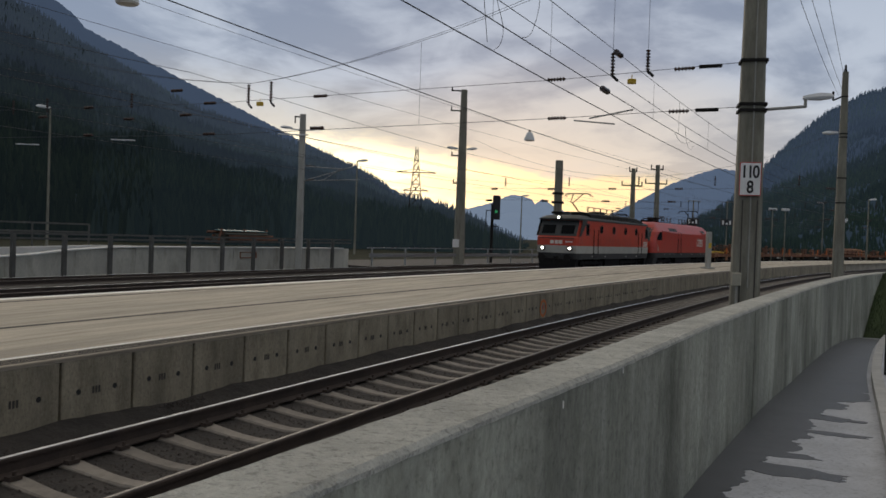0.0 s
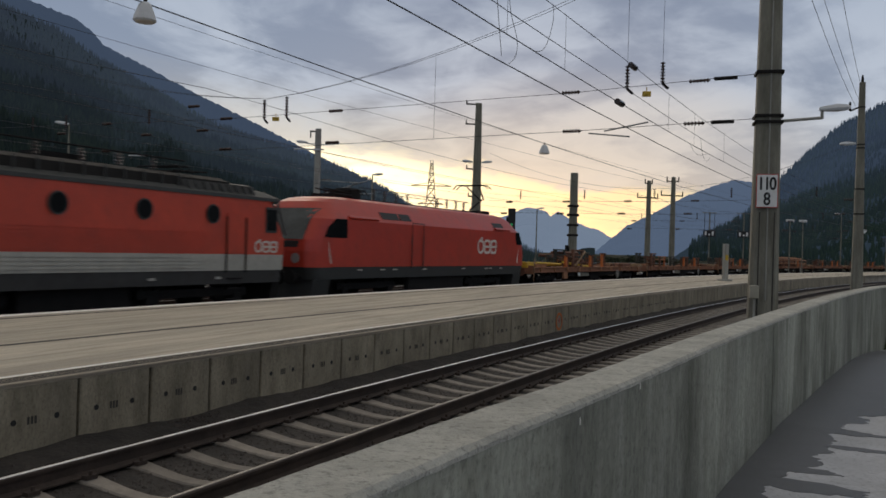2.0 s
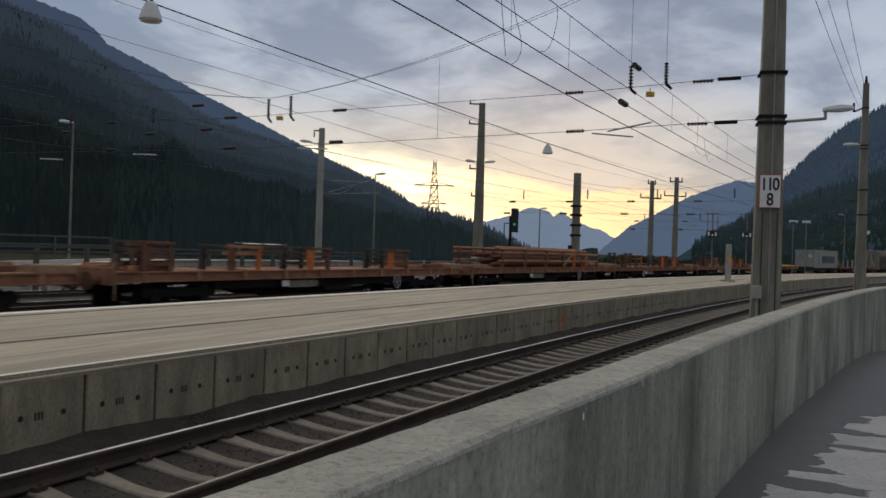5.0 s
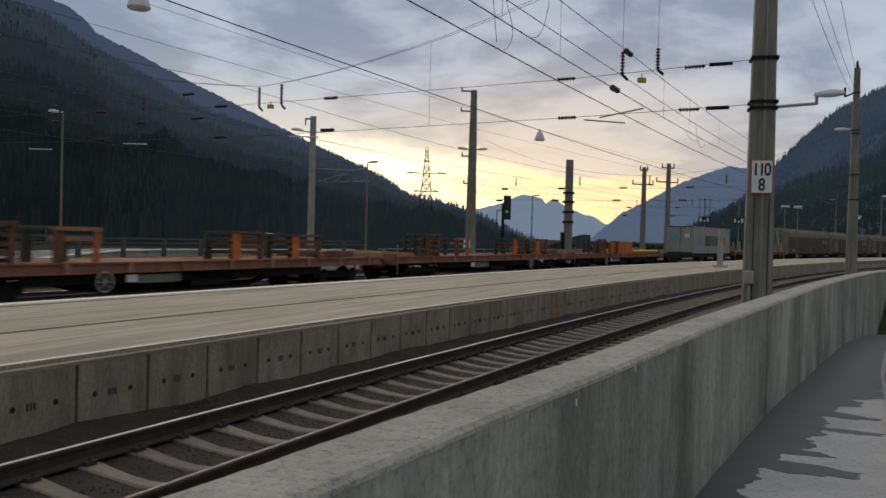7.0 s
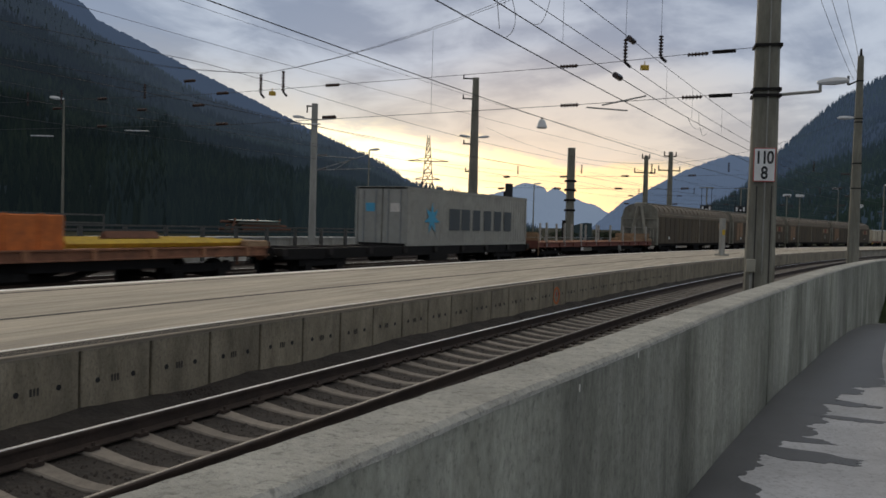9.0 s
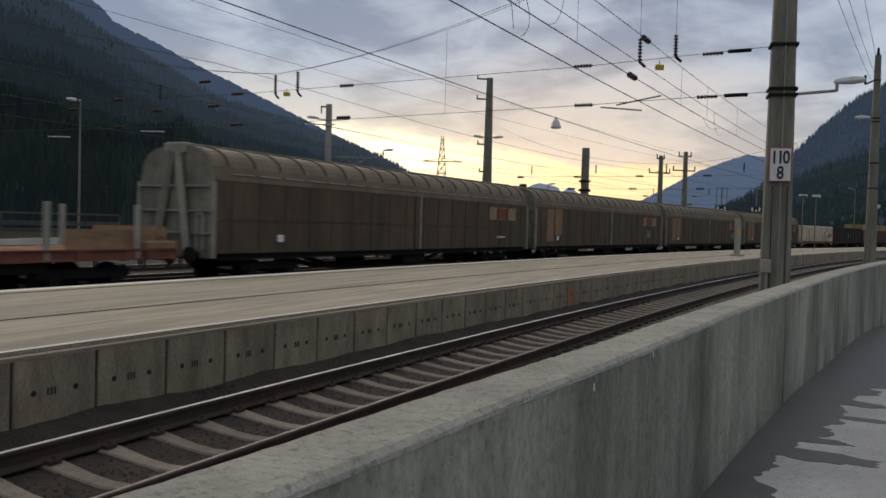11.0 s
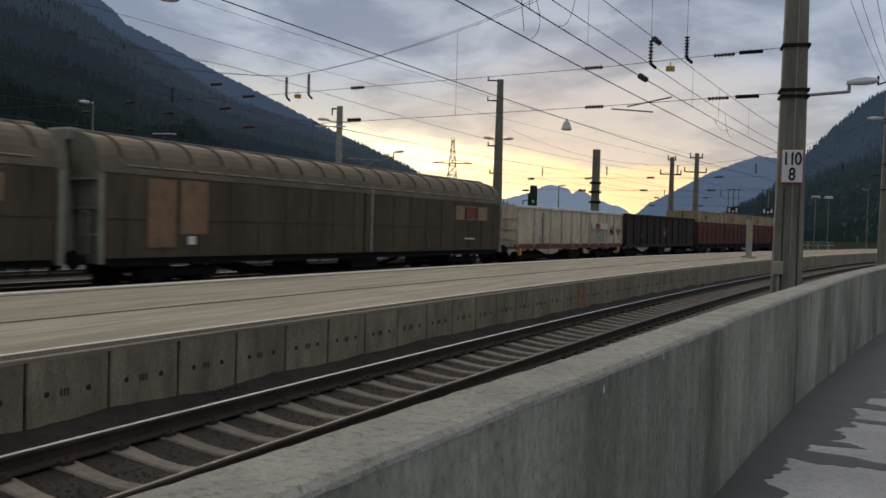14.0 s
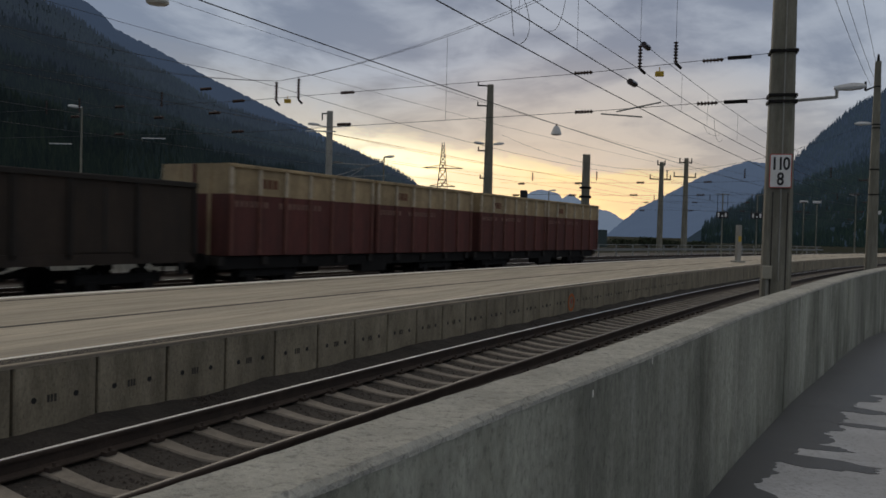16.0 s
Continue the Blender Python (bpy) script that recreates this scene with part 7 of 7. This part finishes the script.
def load_first(v, mid):
    long_bar(v, mid, 88.5, 92.0, 1.1, 1.50, 0.09, "yellow", 1.42)
    long_bar(v, mid, 92.0, 96.2, 1.2, 1.55, 0.09, "yellow", 1.28)
    long_bar(v, mid, 89.0, 96.0, 0.2, 1.35, 0.10, "yellow")
    long_bar(v, mid, 93.6, 95.2, 1.35, 1.30, 0.09, "timber", 2.20)
    for y, z in ((-0.8, 1.9), (-0.3, 1.75), (0.4, 1.62), (0.0, 2.08), (0.8, 1.5), (-0.9, 1.4)):
        long_bar(v, mid, 93.2, 97.4, y, z, 0.14, "rack_brown")
    bm = bmesh.new()
    soft_box(bm, (mid - 88.3, -1.0, 1.24), (mid - 87.4, 1.1, 1.55), 0.03)
    part("yellow_case", bm, "yellow", v)
    bm = bmesh.new()
    soft_box(bm, (mid - 92.41, 1.28, 0.60), (mid - 91.82, 1.40, 1.0), 0.02)
    part("step_plate", bm, "rust_deck", v)


def load_big(v, mid):
    for y in (-1.2, 1.25):
        for a in (151.5, 154.2, 157.0, 159.5, 161.2, 163.2, 165.2):
            bm = bmesh.new()
            soft_box(bm, (mid - a - 0.1, y - 0.06, 1.24), (mid - a + 0.1, y + 0.06, 2.18 if a < 163 else 2.02), 0.01)
            part("rack_post", bm, "rack_orange" if a in (161.2, 163.2) else "rack_brown", v)
        for z, end in ((1.58, 165.3), (1.98, 165.3), (2.18, 163.2)):
            long_bar(v, mid, 151.0, end, y, z, 0.10, "rust_deck")
        long_bar(v, mid, 159.6, 161.1, y, 1.3, 0.10, "timber", 2.1)
    long_bar(v, mid, 152.0, 163.0, 0.6, 2.24, 0.12, "rust_deck")
    for k in range(12):
        rnd = random.Random(k)
        long_bar(v, mid, 151.5 + rnd.uniform(0, 2), 164 + rnd.uniform(0, 2), rnd.uniform(-1, 1), 1.35 + 0.06 * k, 0.15, "rack_brown")


def load_last(v, mid):
    bm = bmesh.new()
    soft_box(bm, (mid - 220.1, 0.55, 1.24), (mid - 217.05, 1.25, 2.06), 0.03)
    part("steel_crate", bm, "rack_orange", v, "closed orange steel crate")
    for x in (217.6, 218.5, 219.4):
        plate("crate_rib", v, "rack_orange", mid - x, mid - x - 0.08, 1.28, 2.08, 1.26)
    for y in (-1.0, 0.0, 1.1):
        long_bar(v, mid, 220.2, 226.6, y, 1.38, 0.16, "yellow")
    long_bar(v, mid, 222.0, 223.8, 0.4, 1.50, 0.25, "rack_brown")


def pale_bars(a0, a1):
    def put(v, mid):
        for y in (-0.9, -0.2, 0.5):
            long_bar(v, mid, a0, a1, y, 1.34, 0.16, "timber")
    return put


def container_wagon(a0, a1):
    v = vehicle("container_wagon", "dark low container wagon", "flat wagon", a0, a1)
    H = (a1 - a0) / 2 - 0.55
    for y in (-1.1, 1.1):
        bm = bmesh.new()
        extrude(bm, [(y - 0.09, 0.80), (y + 0.09, 0.80), (y + 0.09, 1.16), (y - 0.09, 1.16)], -H, H)
        part("side_beam", bm, "steel_dark", v)
    for k in range(9):
        bm = bmesh.new()
        x = -H + 2 * H * k / 8
        box(bm, (x - 0.12, -1.3, 0.92), (x + 0.12, 1.3, 1.164))
        part("cross_beam", bm, "rib_dark", v)
    bm = bmesh.new()
    box(bm, (-H, -1.2, 1.0), (H, 1.2, 1.06))
    part("floor_plate", bm, "steel_dark", v)
    running_gear(v, H, 2.4, False)
    return v


def shipping_container(a0, a1):
    v = vehicle("shipping_container", "pale grey corrugated shipping container with a blue star and dark mark", "container", a0, a1)
    H, W, z0, z1 = (a1 - a0) / 2, 1.22, 1.17, 3.58
    for y in (-1, 1):
        bm = bmesh.new()
        n = 40
        pts = []
        for i in range(n):
            x = -H + 0.16 + (2 * H - 0.32) * i / n
            w = (2 * H - 0.32) / n
            pts += [(x, 0.0), (x + w * 0.3, 0.0), (x + w * 0.5, 0.035), (x + w * 0.8, 0.035)]
        pts.append((H - 0.16, 0.0))
        rings = [[bm.verts.new((x, y * (W - 0.04 + k), z)) for x, k in pts] for z in (z0 + 0.1, z1 - 0.1)]
        stitch(bm, rings, closed=False, caps=False)
        part("side_wall", bm, "box_grey", v)
        for z in (z0, z1 - 0.12):
            bm = bmesh.new()
            box(bm, (-H, y * W - 0.06, z), (H, y * W + 0.0, z + 0.12))
            part("side_rail", bm, "box_grey", v)
        for x in (-H, H - 0.16):
            bm = bmesh.new()
            box(bm, (x, y * W - 0.1, z0), (x + 0.16, y * W + 0.004, z1))
            part("corner_post", bm, "box_grey", v)
        # star and word bars
        bm = bmesh.new()
        c = bm.verts.new((4.1, y * (W + 0.012), 2.32))
        ring = []
        for i in range(14):
            r = 0.68 if i % 2 == 0 else 0.28
            ring.append(bm.verts.new((4.1 + r * math.sin(math.pi * i / 7), y * (W + 0.012), 2.32 + r * math.cos(math.pi * i / 7))))
        for i in range(14):
            bm.faces.new((c, ring[i], ring[(i + 1) % 14]))
        part("star_mark", bm, "star_blue", v, "light blue star")
        if y > 0:
            for k, w in enumerate((1.15, 1.0, 0.9, 0.95, 0.95, 1.0)):
                x = 2.6 - 1.16 * k
                plate("word_bar", v, "letter_dark", x - 0.06, x - w + 0.1, 1.84, 2.78, y * (W + 0.012), t=0.006)
    bm = bmesh.new()
    box(bm, (-H, -W, z1 - 0.03), (H, W, z1 + 0.0))
    part("roof", bm, "box_grey", v)
    bm = bmesh.new()
    box(bm, (-H + 0.02, -W + 0.06, z0), (H - 0.02, W - 0.06, z0 + 0.12))
    part("floor", bm, "steel_dark", v)
    for d in (-1, 1):
        for y in (-0.6, 0.6):
            bm = bmesh.new()
            x = d * (H - 0.03)
            box(bm, (x - 0.03, y - 0.57, z0 + 0.1), (x + 0.03, y + 0.57, z1 - 0.1))
            dr = part("door", bm, "box_grey", v)
            for k in (-0.3, 0.3):
                bm = bmesh.new()
                cyl(bm, (d * (H + 0.03), y + k, z0 + 0.1), (d * (H + 0.03), y + k, z1 - 0.1), 0.022, n=6)
                part("lock_rod", bm, "galvanised", dr)
            plate_bm = bmesh.new()
            box(plate_bm, (d * (H + 0.012) - 0.004, y - 0.2, 2.55), (d * (H + 0.012) + 0.004, y + 0.25, 2.9))
            part("label_plate", plate_bm, "star_blue" if y < 0 else "marking", dr)
    return v


def stake_wagon(a0, a1):
    v = flat_wagon(a0, a1, (), sill="gondola_rust", planks=0)
    tagged(v, "dark red flat wagon with grey stakes and timber boards", "flat wagon")
    H = (a1 - a0) / 2 - 0.55
    for y in (-1.36, 1.36):
        for k in range(8):
            x = -H + 1.3 + (2 * H - 2.6) * k / 7
            bm = bmesh.new()
            soft_box(bm, (x - 0.06, y - 0.05, 1.0), (x + 0.06, y + 0.05, 2.35), 0.01)
            part("stake", bm, "mast_light", v)
    for x in (-H + 0.3, H - 0.3):
        for k in range(2):
            bm = bmesh.new()
            box(bm, (x - 0.05, -1.3, 1.25 + 0.29 * k), (x + 0.05, 1.3, 1.52 + 0.29 * k))
            part("end_board", bm, "timber", v)
    bm = bmesh.new()
    box(bm, (-H + 0.5, 1.05, 1.25), (-H + 3.2, 1.15, 1.72))
    part("end_board", bm, "timber", v)
    return v


def covered_van(a0, a1, seed):
    v = vehicle("covered_van", "long dark brown sliding-wall van with ribbed beige roof", "freight van", a0, a1, "sliding-wall vans")
    rnd = random.Random(seed)
    H, W = (a1 - a0) / 2 - 0.60, 1.43
    e0, e1, top = 1.10, 3.14, 4.14
    for y in (-1, 1):
        for d in (-1, 1):
            # two sliding walls a side, each with an outstanding roof quarter
            x0, x1 = (0.06, H - 0.12) if d > 0 else (-H + 0.12, -0.06)
            bm = bmesh.new()
            box(bm, (x0, y * W - 0.05, e0), (x1, y * W + 0.0 if y > 0 else y * W + 0.05, e1))
            wl = part("sliding_wall", bm, "van_wall", v)
            for k in range(9):
                x = x0 + (x1 - x0) * (k + 0.5) / 9
                plate("wall_seam", wl, "van_wall", x - 0.02, x + 0.02, e0 + 0.03, e1 - 0.06, y * (W + 0.012), t=0.012)
            plate("wall_rail", wl, "van_wall", x0, x1, 2.04, 2.10, y * (W + 0.012), t=0.014)
            plate("wall_rail", wl, "van_wall", x0, x1, e0 - 0.02, e0 + 0.06, y * (W + 0.012), t=0.014)
    # roof shell
    arc = []
    for i in range(15):
        t = math.pi * i / 14
        arc.append((1.40 * math.copysign(abs(math.cos(t)) ** 0.72, math.cos(t)), e1 + 0.16 + (top - e1 - 0.16) * math.sin(t) ** 0.80))
    poly = [(-W - 0.02, e1 + 0.002), (W + 0.02, e1 + 0.002), (W + 0.02, e1 + 0.15)] + arc + [(-W - 0.02, e1 + 0.15)]
    bm = bmesh.new()
    extrude(bm, poly, -H + 0.05, H - 0.05)
    part("roof", bm, "van_roof", v, "weathered beige curved roof")
    bm = bmesh.new()
    box(bm, (-H + 0.05, -0.2, top - 0.02), (H - 0.05, 0.2, top + 0.09))
    part("ridge_rail", bm, "van_frame", v)
    # roof ribs
    bm = bmesh.new()
    outer = [(a * 1.022, b + 0.028) for a, b in arc[1:-1]]
    inner = [(a * 0.99, b - 0.02) for a, b in arc[1:-1]]
    extrude(bm, outer + inner[::-1], -0.025, 0.025)
    rm = mesh_of("roof_rib", bm, "roof_seam")
    nr = 19
    for k in range(nr):
        ob = part("roof_rib", rm, None, v)
        ob.location = (-H + 0.6 + (2 * H - 1.2) * k / (nr - 1), 0, 0)
    for y in (-1, 1):
        for k in range(nr - 1):
            x = -H + 0.6 + (2 * H - 1.2) * (k + 0.5) / (nr - 1)
            plate("eave_strip", v, "van_trim", x - 0.47, x + 0.44, e1 + 0.195, e1 + 0.228, y * (W + 0.012), t=0.025)
        plate("centre_post", v, "van_trim", -0.44, -0.37, e0, e1 + 0.16, y * (W + 0.022), t=0.022)
        for k in range(4):
            plate("base_frame", v, "steel_dark", -H + 0.3, H - 0.3, 0.86 + 0.02 * k, 0.87 + 0.02 * k, y * 1.36, t=0.03)
        # placards towards the rear, brown panels towards the front
        yy = y * (W + 0.030)
        for x0, x1, kind in ((-6.65, -7.43, "placard"), (-7.60, -8.50, "placard_red"), (-8.69, -9.60, "placard")):
            plate("placard", v, kind, x0, x1, 2.36, 2.95, yy, "faded red placard" if kind == "placard_red" else "faded cream placard", t=0.006)
            if kind == "placard_red":
                for z0, z1 in ((2.36, 2.40), (2.91, 2.95)):
                    plate("placard_border", v, "placard", x0, x1, z0, z1, yy + y * 0.008, t=0.004)
        if seed in (2, 3):
            plate("placard", v, "van_end", -7.55, -8.40, 1.50, 2.08, yy, "torn grey lower placard", t=0.006)
            plate("placard_print", v, "van_trim", -7.80, -8.1, 1.66, 1.78, yy + y * 0.008, t=0.004)
        else:
            plate("placard", v, "marking", -7.52, -8.42, 1.53, 1.60, yy, t=0.006)
        if seed > 1:
            plate("side_panel", v, "patch_brown", 9.64, 8.71, 1.33, 3.07, yy, "paler brown panel", t=0.006)
            plate("side_panel", v, "patch_brown", 8.56, 7.58, 1.67, 3.09, yy, "paler brown panel", t=0.006)
        plate("data_plate", v, "white_paint", 8.30, 8.02, 1.40, 1.62, y * (W + 0.044), t=0.006)
    # ends: ribbed wall, curved head and an A-frame
    for d in (-1, 1):
        bm = bmesh.new()
        x = d * (H - 0.02)
        extrude(bm, [(a * 0.985, b - 0.01 if b > 1 else b) for a, b in ([(-W, 0.95), (W, 0.95)] + poly[2:])], x - 0.05, x + 0.05)
        en = part("end_wall", bm, "van_end", v, "pale grey end wall")
        for z in (1.62, 2.25, 2.95):
            bm = bmesh.new()
            box(bm, (d * (H + 0.06) - 0.08, -W - 0.01, z), (d * (H + 0.06) + 0.08, W + 0.01, z + 0.055))
            part("end_rib", bm, "van_frame", en)
        for y in (-1, 1):
            bm = bmesh.new()
            beam(bm, (d * (H + 0.20), y * 0.66, 1.0), (d * (H + 0.12), y * 0.13, 3.98), 0.19)
            part("frame_leg", bm, "van_frame", en)
        bm = bmesh.new()
        soft_box(bm, (min(d * (H - 0.25), d * (H + 0.16)), -0.42, 3.92), (max(d * (H - 0.25), d * (H + 0.16)), 0.42, 4.22), 0.05)
        part("end_cap", bm, "van_frame", en)
        for y in (-1, 1):
            bm = bmesh.new()
            box(bm, (min(d * (H - 0.05), d * (H + 0.10)), y * W - 0.06, 0.95), (max(d * (H - 0.05), d * (H + 0.10)), y * W + 0.06, 3.1))
            part("corner_post", bm, "van_frame", en)
        bm = bmesh.new()
        for y in (0.95, 1.2):
            cyl(bm, (d * (H + 0.18), y, 1.2), (d * (H + 0.18), y, 2.2), 0.02, n=6)
        cyl(bm, (d * (H + 0.18), 0.95, 2.2), (d * (H + 0.18), 1.2, 2.2), 0.02, n=6)
        part("end_ladder", bm, "van_trim", en)
    bm = bmesh.new()
    box(bm, (-H, -1.3, 0.90), (H, 1.3, 1.09))
    part("underframe", bm, "steel_dark", v)
    running_gear(v, H, 2.9)
    return v


def scribble(v, mat, x, z, y, s, seed):
    rnd = random.Random(seed)
    pts = [(x + s * (0.5 - k / 13) + rnd.uniform(-0.12, 0.12) * s, y, z + rnd.uniform(-0.5, 0.5) * s * (1 if k % 2 else -0.4)) for k in range(14)]
    wire("chalk_scrawl", pts, 0.038 * s, mat, v, 4)


RIBS = (7.5, 5.5, 3.5, 2.05, 0.65, -0.7, -2.0, -3.44, -4.8, -6.05, -7.45)     # uprights from the front end


def gondola(a0, a1, paint, label):
    v = vehicle("open_wagon", label, "open wagon", a0, a1, "open wagons")
    H, W, z0, z1 = (a1 - a0) / 2 - 0.45, 1.40, 1.05, 3.20
    light = paint == "gondola_white"
    for y in (-1, 1):
        bm = bmesh.new()
        box(bm, (-H, y * W - 0.03, z0 + 0.26), (H, y * W + 0.03, z1 - 0.132))
        part("side_wall", bm, paint, v)
        bm = bmesh.new()
        box(bm, (-H, y * W - 0.05, z0), (H, y * W + 0.05, z0 + 0.258))
        part("lower_sill", bm, "gondola_rust" if light else paint, v)
        bm = bmesh.new()
        soft_box(bm, (-H - 0.02, y * W - 0.08, z1 - 0.13), (H + 0.02, y * W + 0.11, z1), 0.02)
        part("top_rail", bm, "rail_white" if light else "rib_dark", v)
        for x in RIBS:
            x = max(-H + 0.06, min(H - 0.06, x if light else -x))
            bm = bmesh.new()
            extrude(bm, [(y * W, z0 + 0.05), (y * (W + 0.13), z0 + 0.25), (y * (W + 0.09), z1 - 0.12), (y * W, z1 - 0.1)], x - 0.05, x + 0.05)
            part("side_rib", bm, "gondola_rib" if light else "rib_dark", v)
        for x in ((4.5,) if light else (4.5, -4.5)):
            for e in (-0.47, 0.47):
                plate("door_leaf", v, paint, x + e - 0.42, x + e + 0.42, z0 + 0.3, z1 - 0.32, y * (W + 0.045), t=0.015)
            bm = bmesh.new()
            cyl(bm, (x, y * (W + 0.08), z0 + 0.3), (x, y * (W + 0.08), z1 - 0.3), 0.025, n=6)
            part("door_bar", bm, "loco_frame", v)
        if light:
            plate("data_board", v, "marking", -4.72, -2.2, 2.14, 2.50, y * (W + 0.14), t=0.008)
            plate("data_board", v, "placard_red", -3.45, -2.75, 2.18, 2.46, y * (W + 0.152), t=0.006)
            plate("stain", v, "van_trim", -4.6, -2.3, 1.36, 2.06, y * (W + 0.036), "grey overpainted patch", t=0.004)
            plate("stain", v, "van_trim", 4.9, 4.1, 1.36, 1.72, y * (W + 0.064), t=0.004)
            scribble(v, "steel_dark", -H + 0.62, 2.0, y * (W + 0.034), 0.75, 3)
            scribble(v, "steel_dark", -H + 1.65, 2.05, y * (W + 0.034), 0.8, 4)
        else:
            scribble(v, "van_trim", -H + 7.0, 2.05, y * (W + 0.034), 0.8, 5)
            scribble(v, "faded_mark", H - 3.0, 1.75, y * (W + 0.07), 0.6, 6)
        for x in (H - 0.5, -H + 0.5):
            bm = bmesh.new()
            soft_box(bm, (x - 0.1, y * (W - 0.04), z0 - 0.3), (x + 0.1, y * (W + 0.08) if y > 0 else y * (W - 0.2), z0 + 0.05), 0.02)
            part("tow_hook", bm, "yellow" if light else "steel_dark", v)
    for d in (-1, 1):
        x = d * (H - 0.03)
        bm = bmesh.new()
        box(bm, (x - 0.03, -W, z0), (x + 0.03, W, z1))
        en = part("end_wall", bm, paint, v)
        for z in (1.5, 2.0, 2.5):
            bm = bmesh.new()
            box(bm, (x + d * 0.03 - 0.05, -W, z), (x + d * 0.03 + 0.05, W, z + 0.09))
            part("end_rib", bm, paint, en)
    bm = bmesh.new()
    box(bm, (-H, -W, z0 + 0.02), (H, W, z0 + 0.12))
    part("floor", bm, "steel_dark", v)
    running_gear(v, H, 2.2)
    return v


def tall_box(a0, a1, first):
    v = vehicle("transport_box", "tall ribbed open box, dark red below and beige above", "container", a0, a1, "tall boxes")
    H, W, z0, z1, zs = (a1 - a0) / 2 - 0.06, 1.27, 1.20, 3.86, 2.98
    for y in (-1, 1):
        for lo, hi, mat in ((z0, zs, "box_red"), (zs, z1 - 0.1, "box_beige")):
            bm = bmesh.new()
            box(bm, (-H, y * W - 0.03, lo), (H, y * W + 0.03, hi - 0.002))
            part("side_wall", bm, mat, v)
            for k in range(7):
                x = -H + 0.1 + (2 * H - 0.2) * k / 6
                bm = bmesh.new()
                box(bm, (x - 0.055, min(y * W, y * (W + 0.10)), lo + 0.02), (x + 0.055, max(y * W, y * (W + 0.10)), hi - 0.002))
                part("side_rib", bm, "box_rib" if mat == "box_red" else "gondola_rib", v)
        bm = bmesh.new()
        soft_box(bm, (-H, y * W - 0.06, z1 - 0.1), (H, y * W + 0.11, z1), 0.02)
        part("top_rail", bm, "box_beige", v)
        for x, w in ((H - 0.3, 1.6), (H - 2.3, 2.4)):
            for k in range(int(w / 0.22)):
                plate("word_bar", v, "faded_mark", x - 0.22 * k, x - 0.22 * k - 0.10, 2.62, 2.80, y * (W + 0.035), t=0.005)
        for k in range(3):
            plate("word_bar", v, "rack_brown", H - 1.45 - 0.26 * k, H - 1.65 - 0.26 * k, 3.2, 3.48, y * (W + 0.035), t=0.005)
    for d in (-1, 1):
        x = d * (H - 0.03)
        for lo, hi, mat in ((z0, zs, "box_red"), (zs, z1, "box_beige")):
            bm = bmesh.new()
            box(bm, (x - 0.03, -W + 0.03, lo), (x + 0.03, W - 0.03, hi - 0.002))
            part("end_wall", bm, mat, v)
        for y in (-0.6, 0.0, 0.6):
            bm = bmesh.new()
            box(bm, (x + d * 0.02 - 0.05, y - 0.05, z0), (x + d * 0.02 + 0.05, y + 0.05, z1 - 0.02))
            part("end_rib", bm, "box_beige" if y else "box_red", v)
    bm = bmesh.new()
    box(bm, (-H + 0.07, -W + 0.03, z0), (H - 0.07, W - 0.03, z0 + 0.1))
    part("floor", bm, "steel_dark", v)
    return v


def build_train():
    older_locomotive(51.4, 66.8)
    newer_locomotive(68.0, 86.2)
    flat_wagon(86.9, 107.1, ((92.2, "orange", 0.7, 0.50), (93.3, "brown", 1.05, 1.60), (96.2, "orange", 0.75, 0.60), (98.3, "orange", 0.9, 0.62)), load_first)
    flat_wagon(107.1, 127.3, ((108.95, "brown", 1.0, 0.9), (111.0, "late", 0.8, 1.3), (117.3, "orange", 0.8, 1.2), (120.5, "orange", 0.75, 1.4)), pale_bars(109.5, 110))
    flat_wagon(127.3, 147.5, ((128.9, "brown", 0.8, 1.0), (132.1, "late", 0.75, 1.4), (135.9, "orange", 0.75, 1.2), (141.0, "orange", 0.75, 1.4)))
    flat_wagon(147.5, 167.6, (), load_big)
    flat_wagon(167.6, 187.75, ((170.5, "brown", 0.95, 1.2), (172.7, "late", 0.85, 1.3), (178.9, "orange", 0.85, 1.3), (181.8, "orange", 0.8, 1.4)), pale_bars(168.8, 171), 6.4)
    flat_wagon(187.75, 207.95, ((190.9, "brown", 0.95, 1.1), (193.5, "late", 0.8, 1.25), (200.0, "orange", 0.85, 1.2), (203.0, "orange", 0.85, 1.4)))
    flat_wagon(207.95, 228.0, ((213.2, "brown", 0.95, 1.1), (215.6, "orange", 0.85, 1.2)), load_last, 6.1)
    container_wagon(228.0, 249.4)
    shipping_container(236.4, 248.6)
    stake_wagon(249.4, 271.6)
    for k in range(4):
        covered_van(271.88 + 23.24 * k, 295.12 + 23.24 * k, k + 1)
    gondola(365.5, 381.4, "gondola_white", "cream-painted open freight wagon with rust along its lower edge")
    gondola(381.3, 397.3, "gondola_dark", "dark brown open freight wagon with scrawled chalk marks")
    for a in (397.9, 414.2):
        container_wagon(a - 0.4, a + 16.1)
        tall_box(a + 0.3, a + 8.0, True)
        tall_box(a + 8.1, a + 15.9, False)


build_train()


# ---- what moves ----
def travelled(t):
    """Metres that the train has run by t seconds."""
    return 22.7954 * t - 0.15117 * t ** 2 + 0.034017 * t ** 3 - 0.0021644 * t ** 4 + 0.00005379 * t ** 5


def motions():
    for ob, a in VEHICLES:
        rows = []
        for k in range(33):
            t = k * 0.5
            s = a - travelled(t)
            p = FAR.at(s, 0.0, FAR_Z)
            rows.append((t, pose(p.x, p.y, p.z, 0, 0, FAR.yaw(s) + 180)))
        walk(ob, rows)


motions()
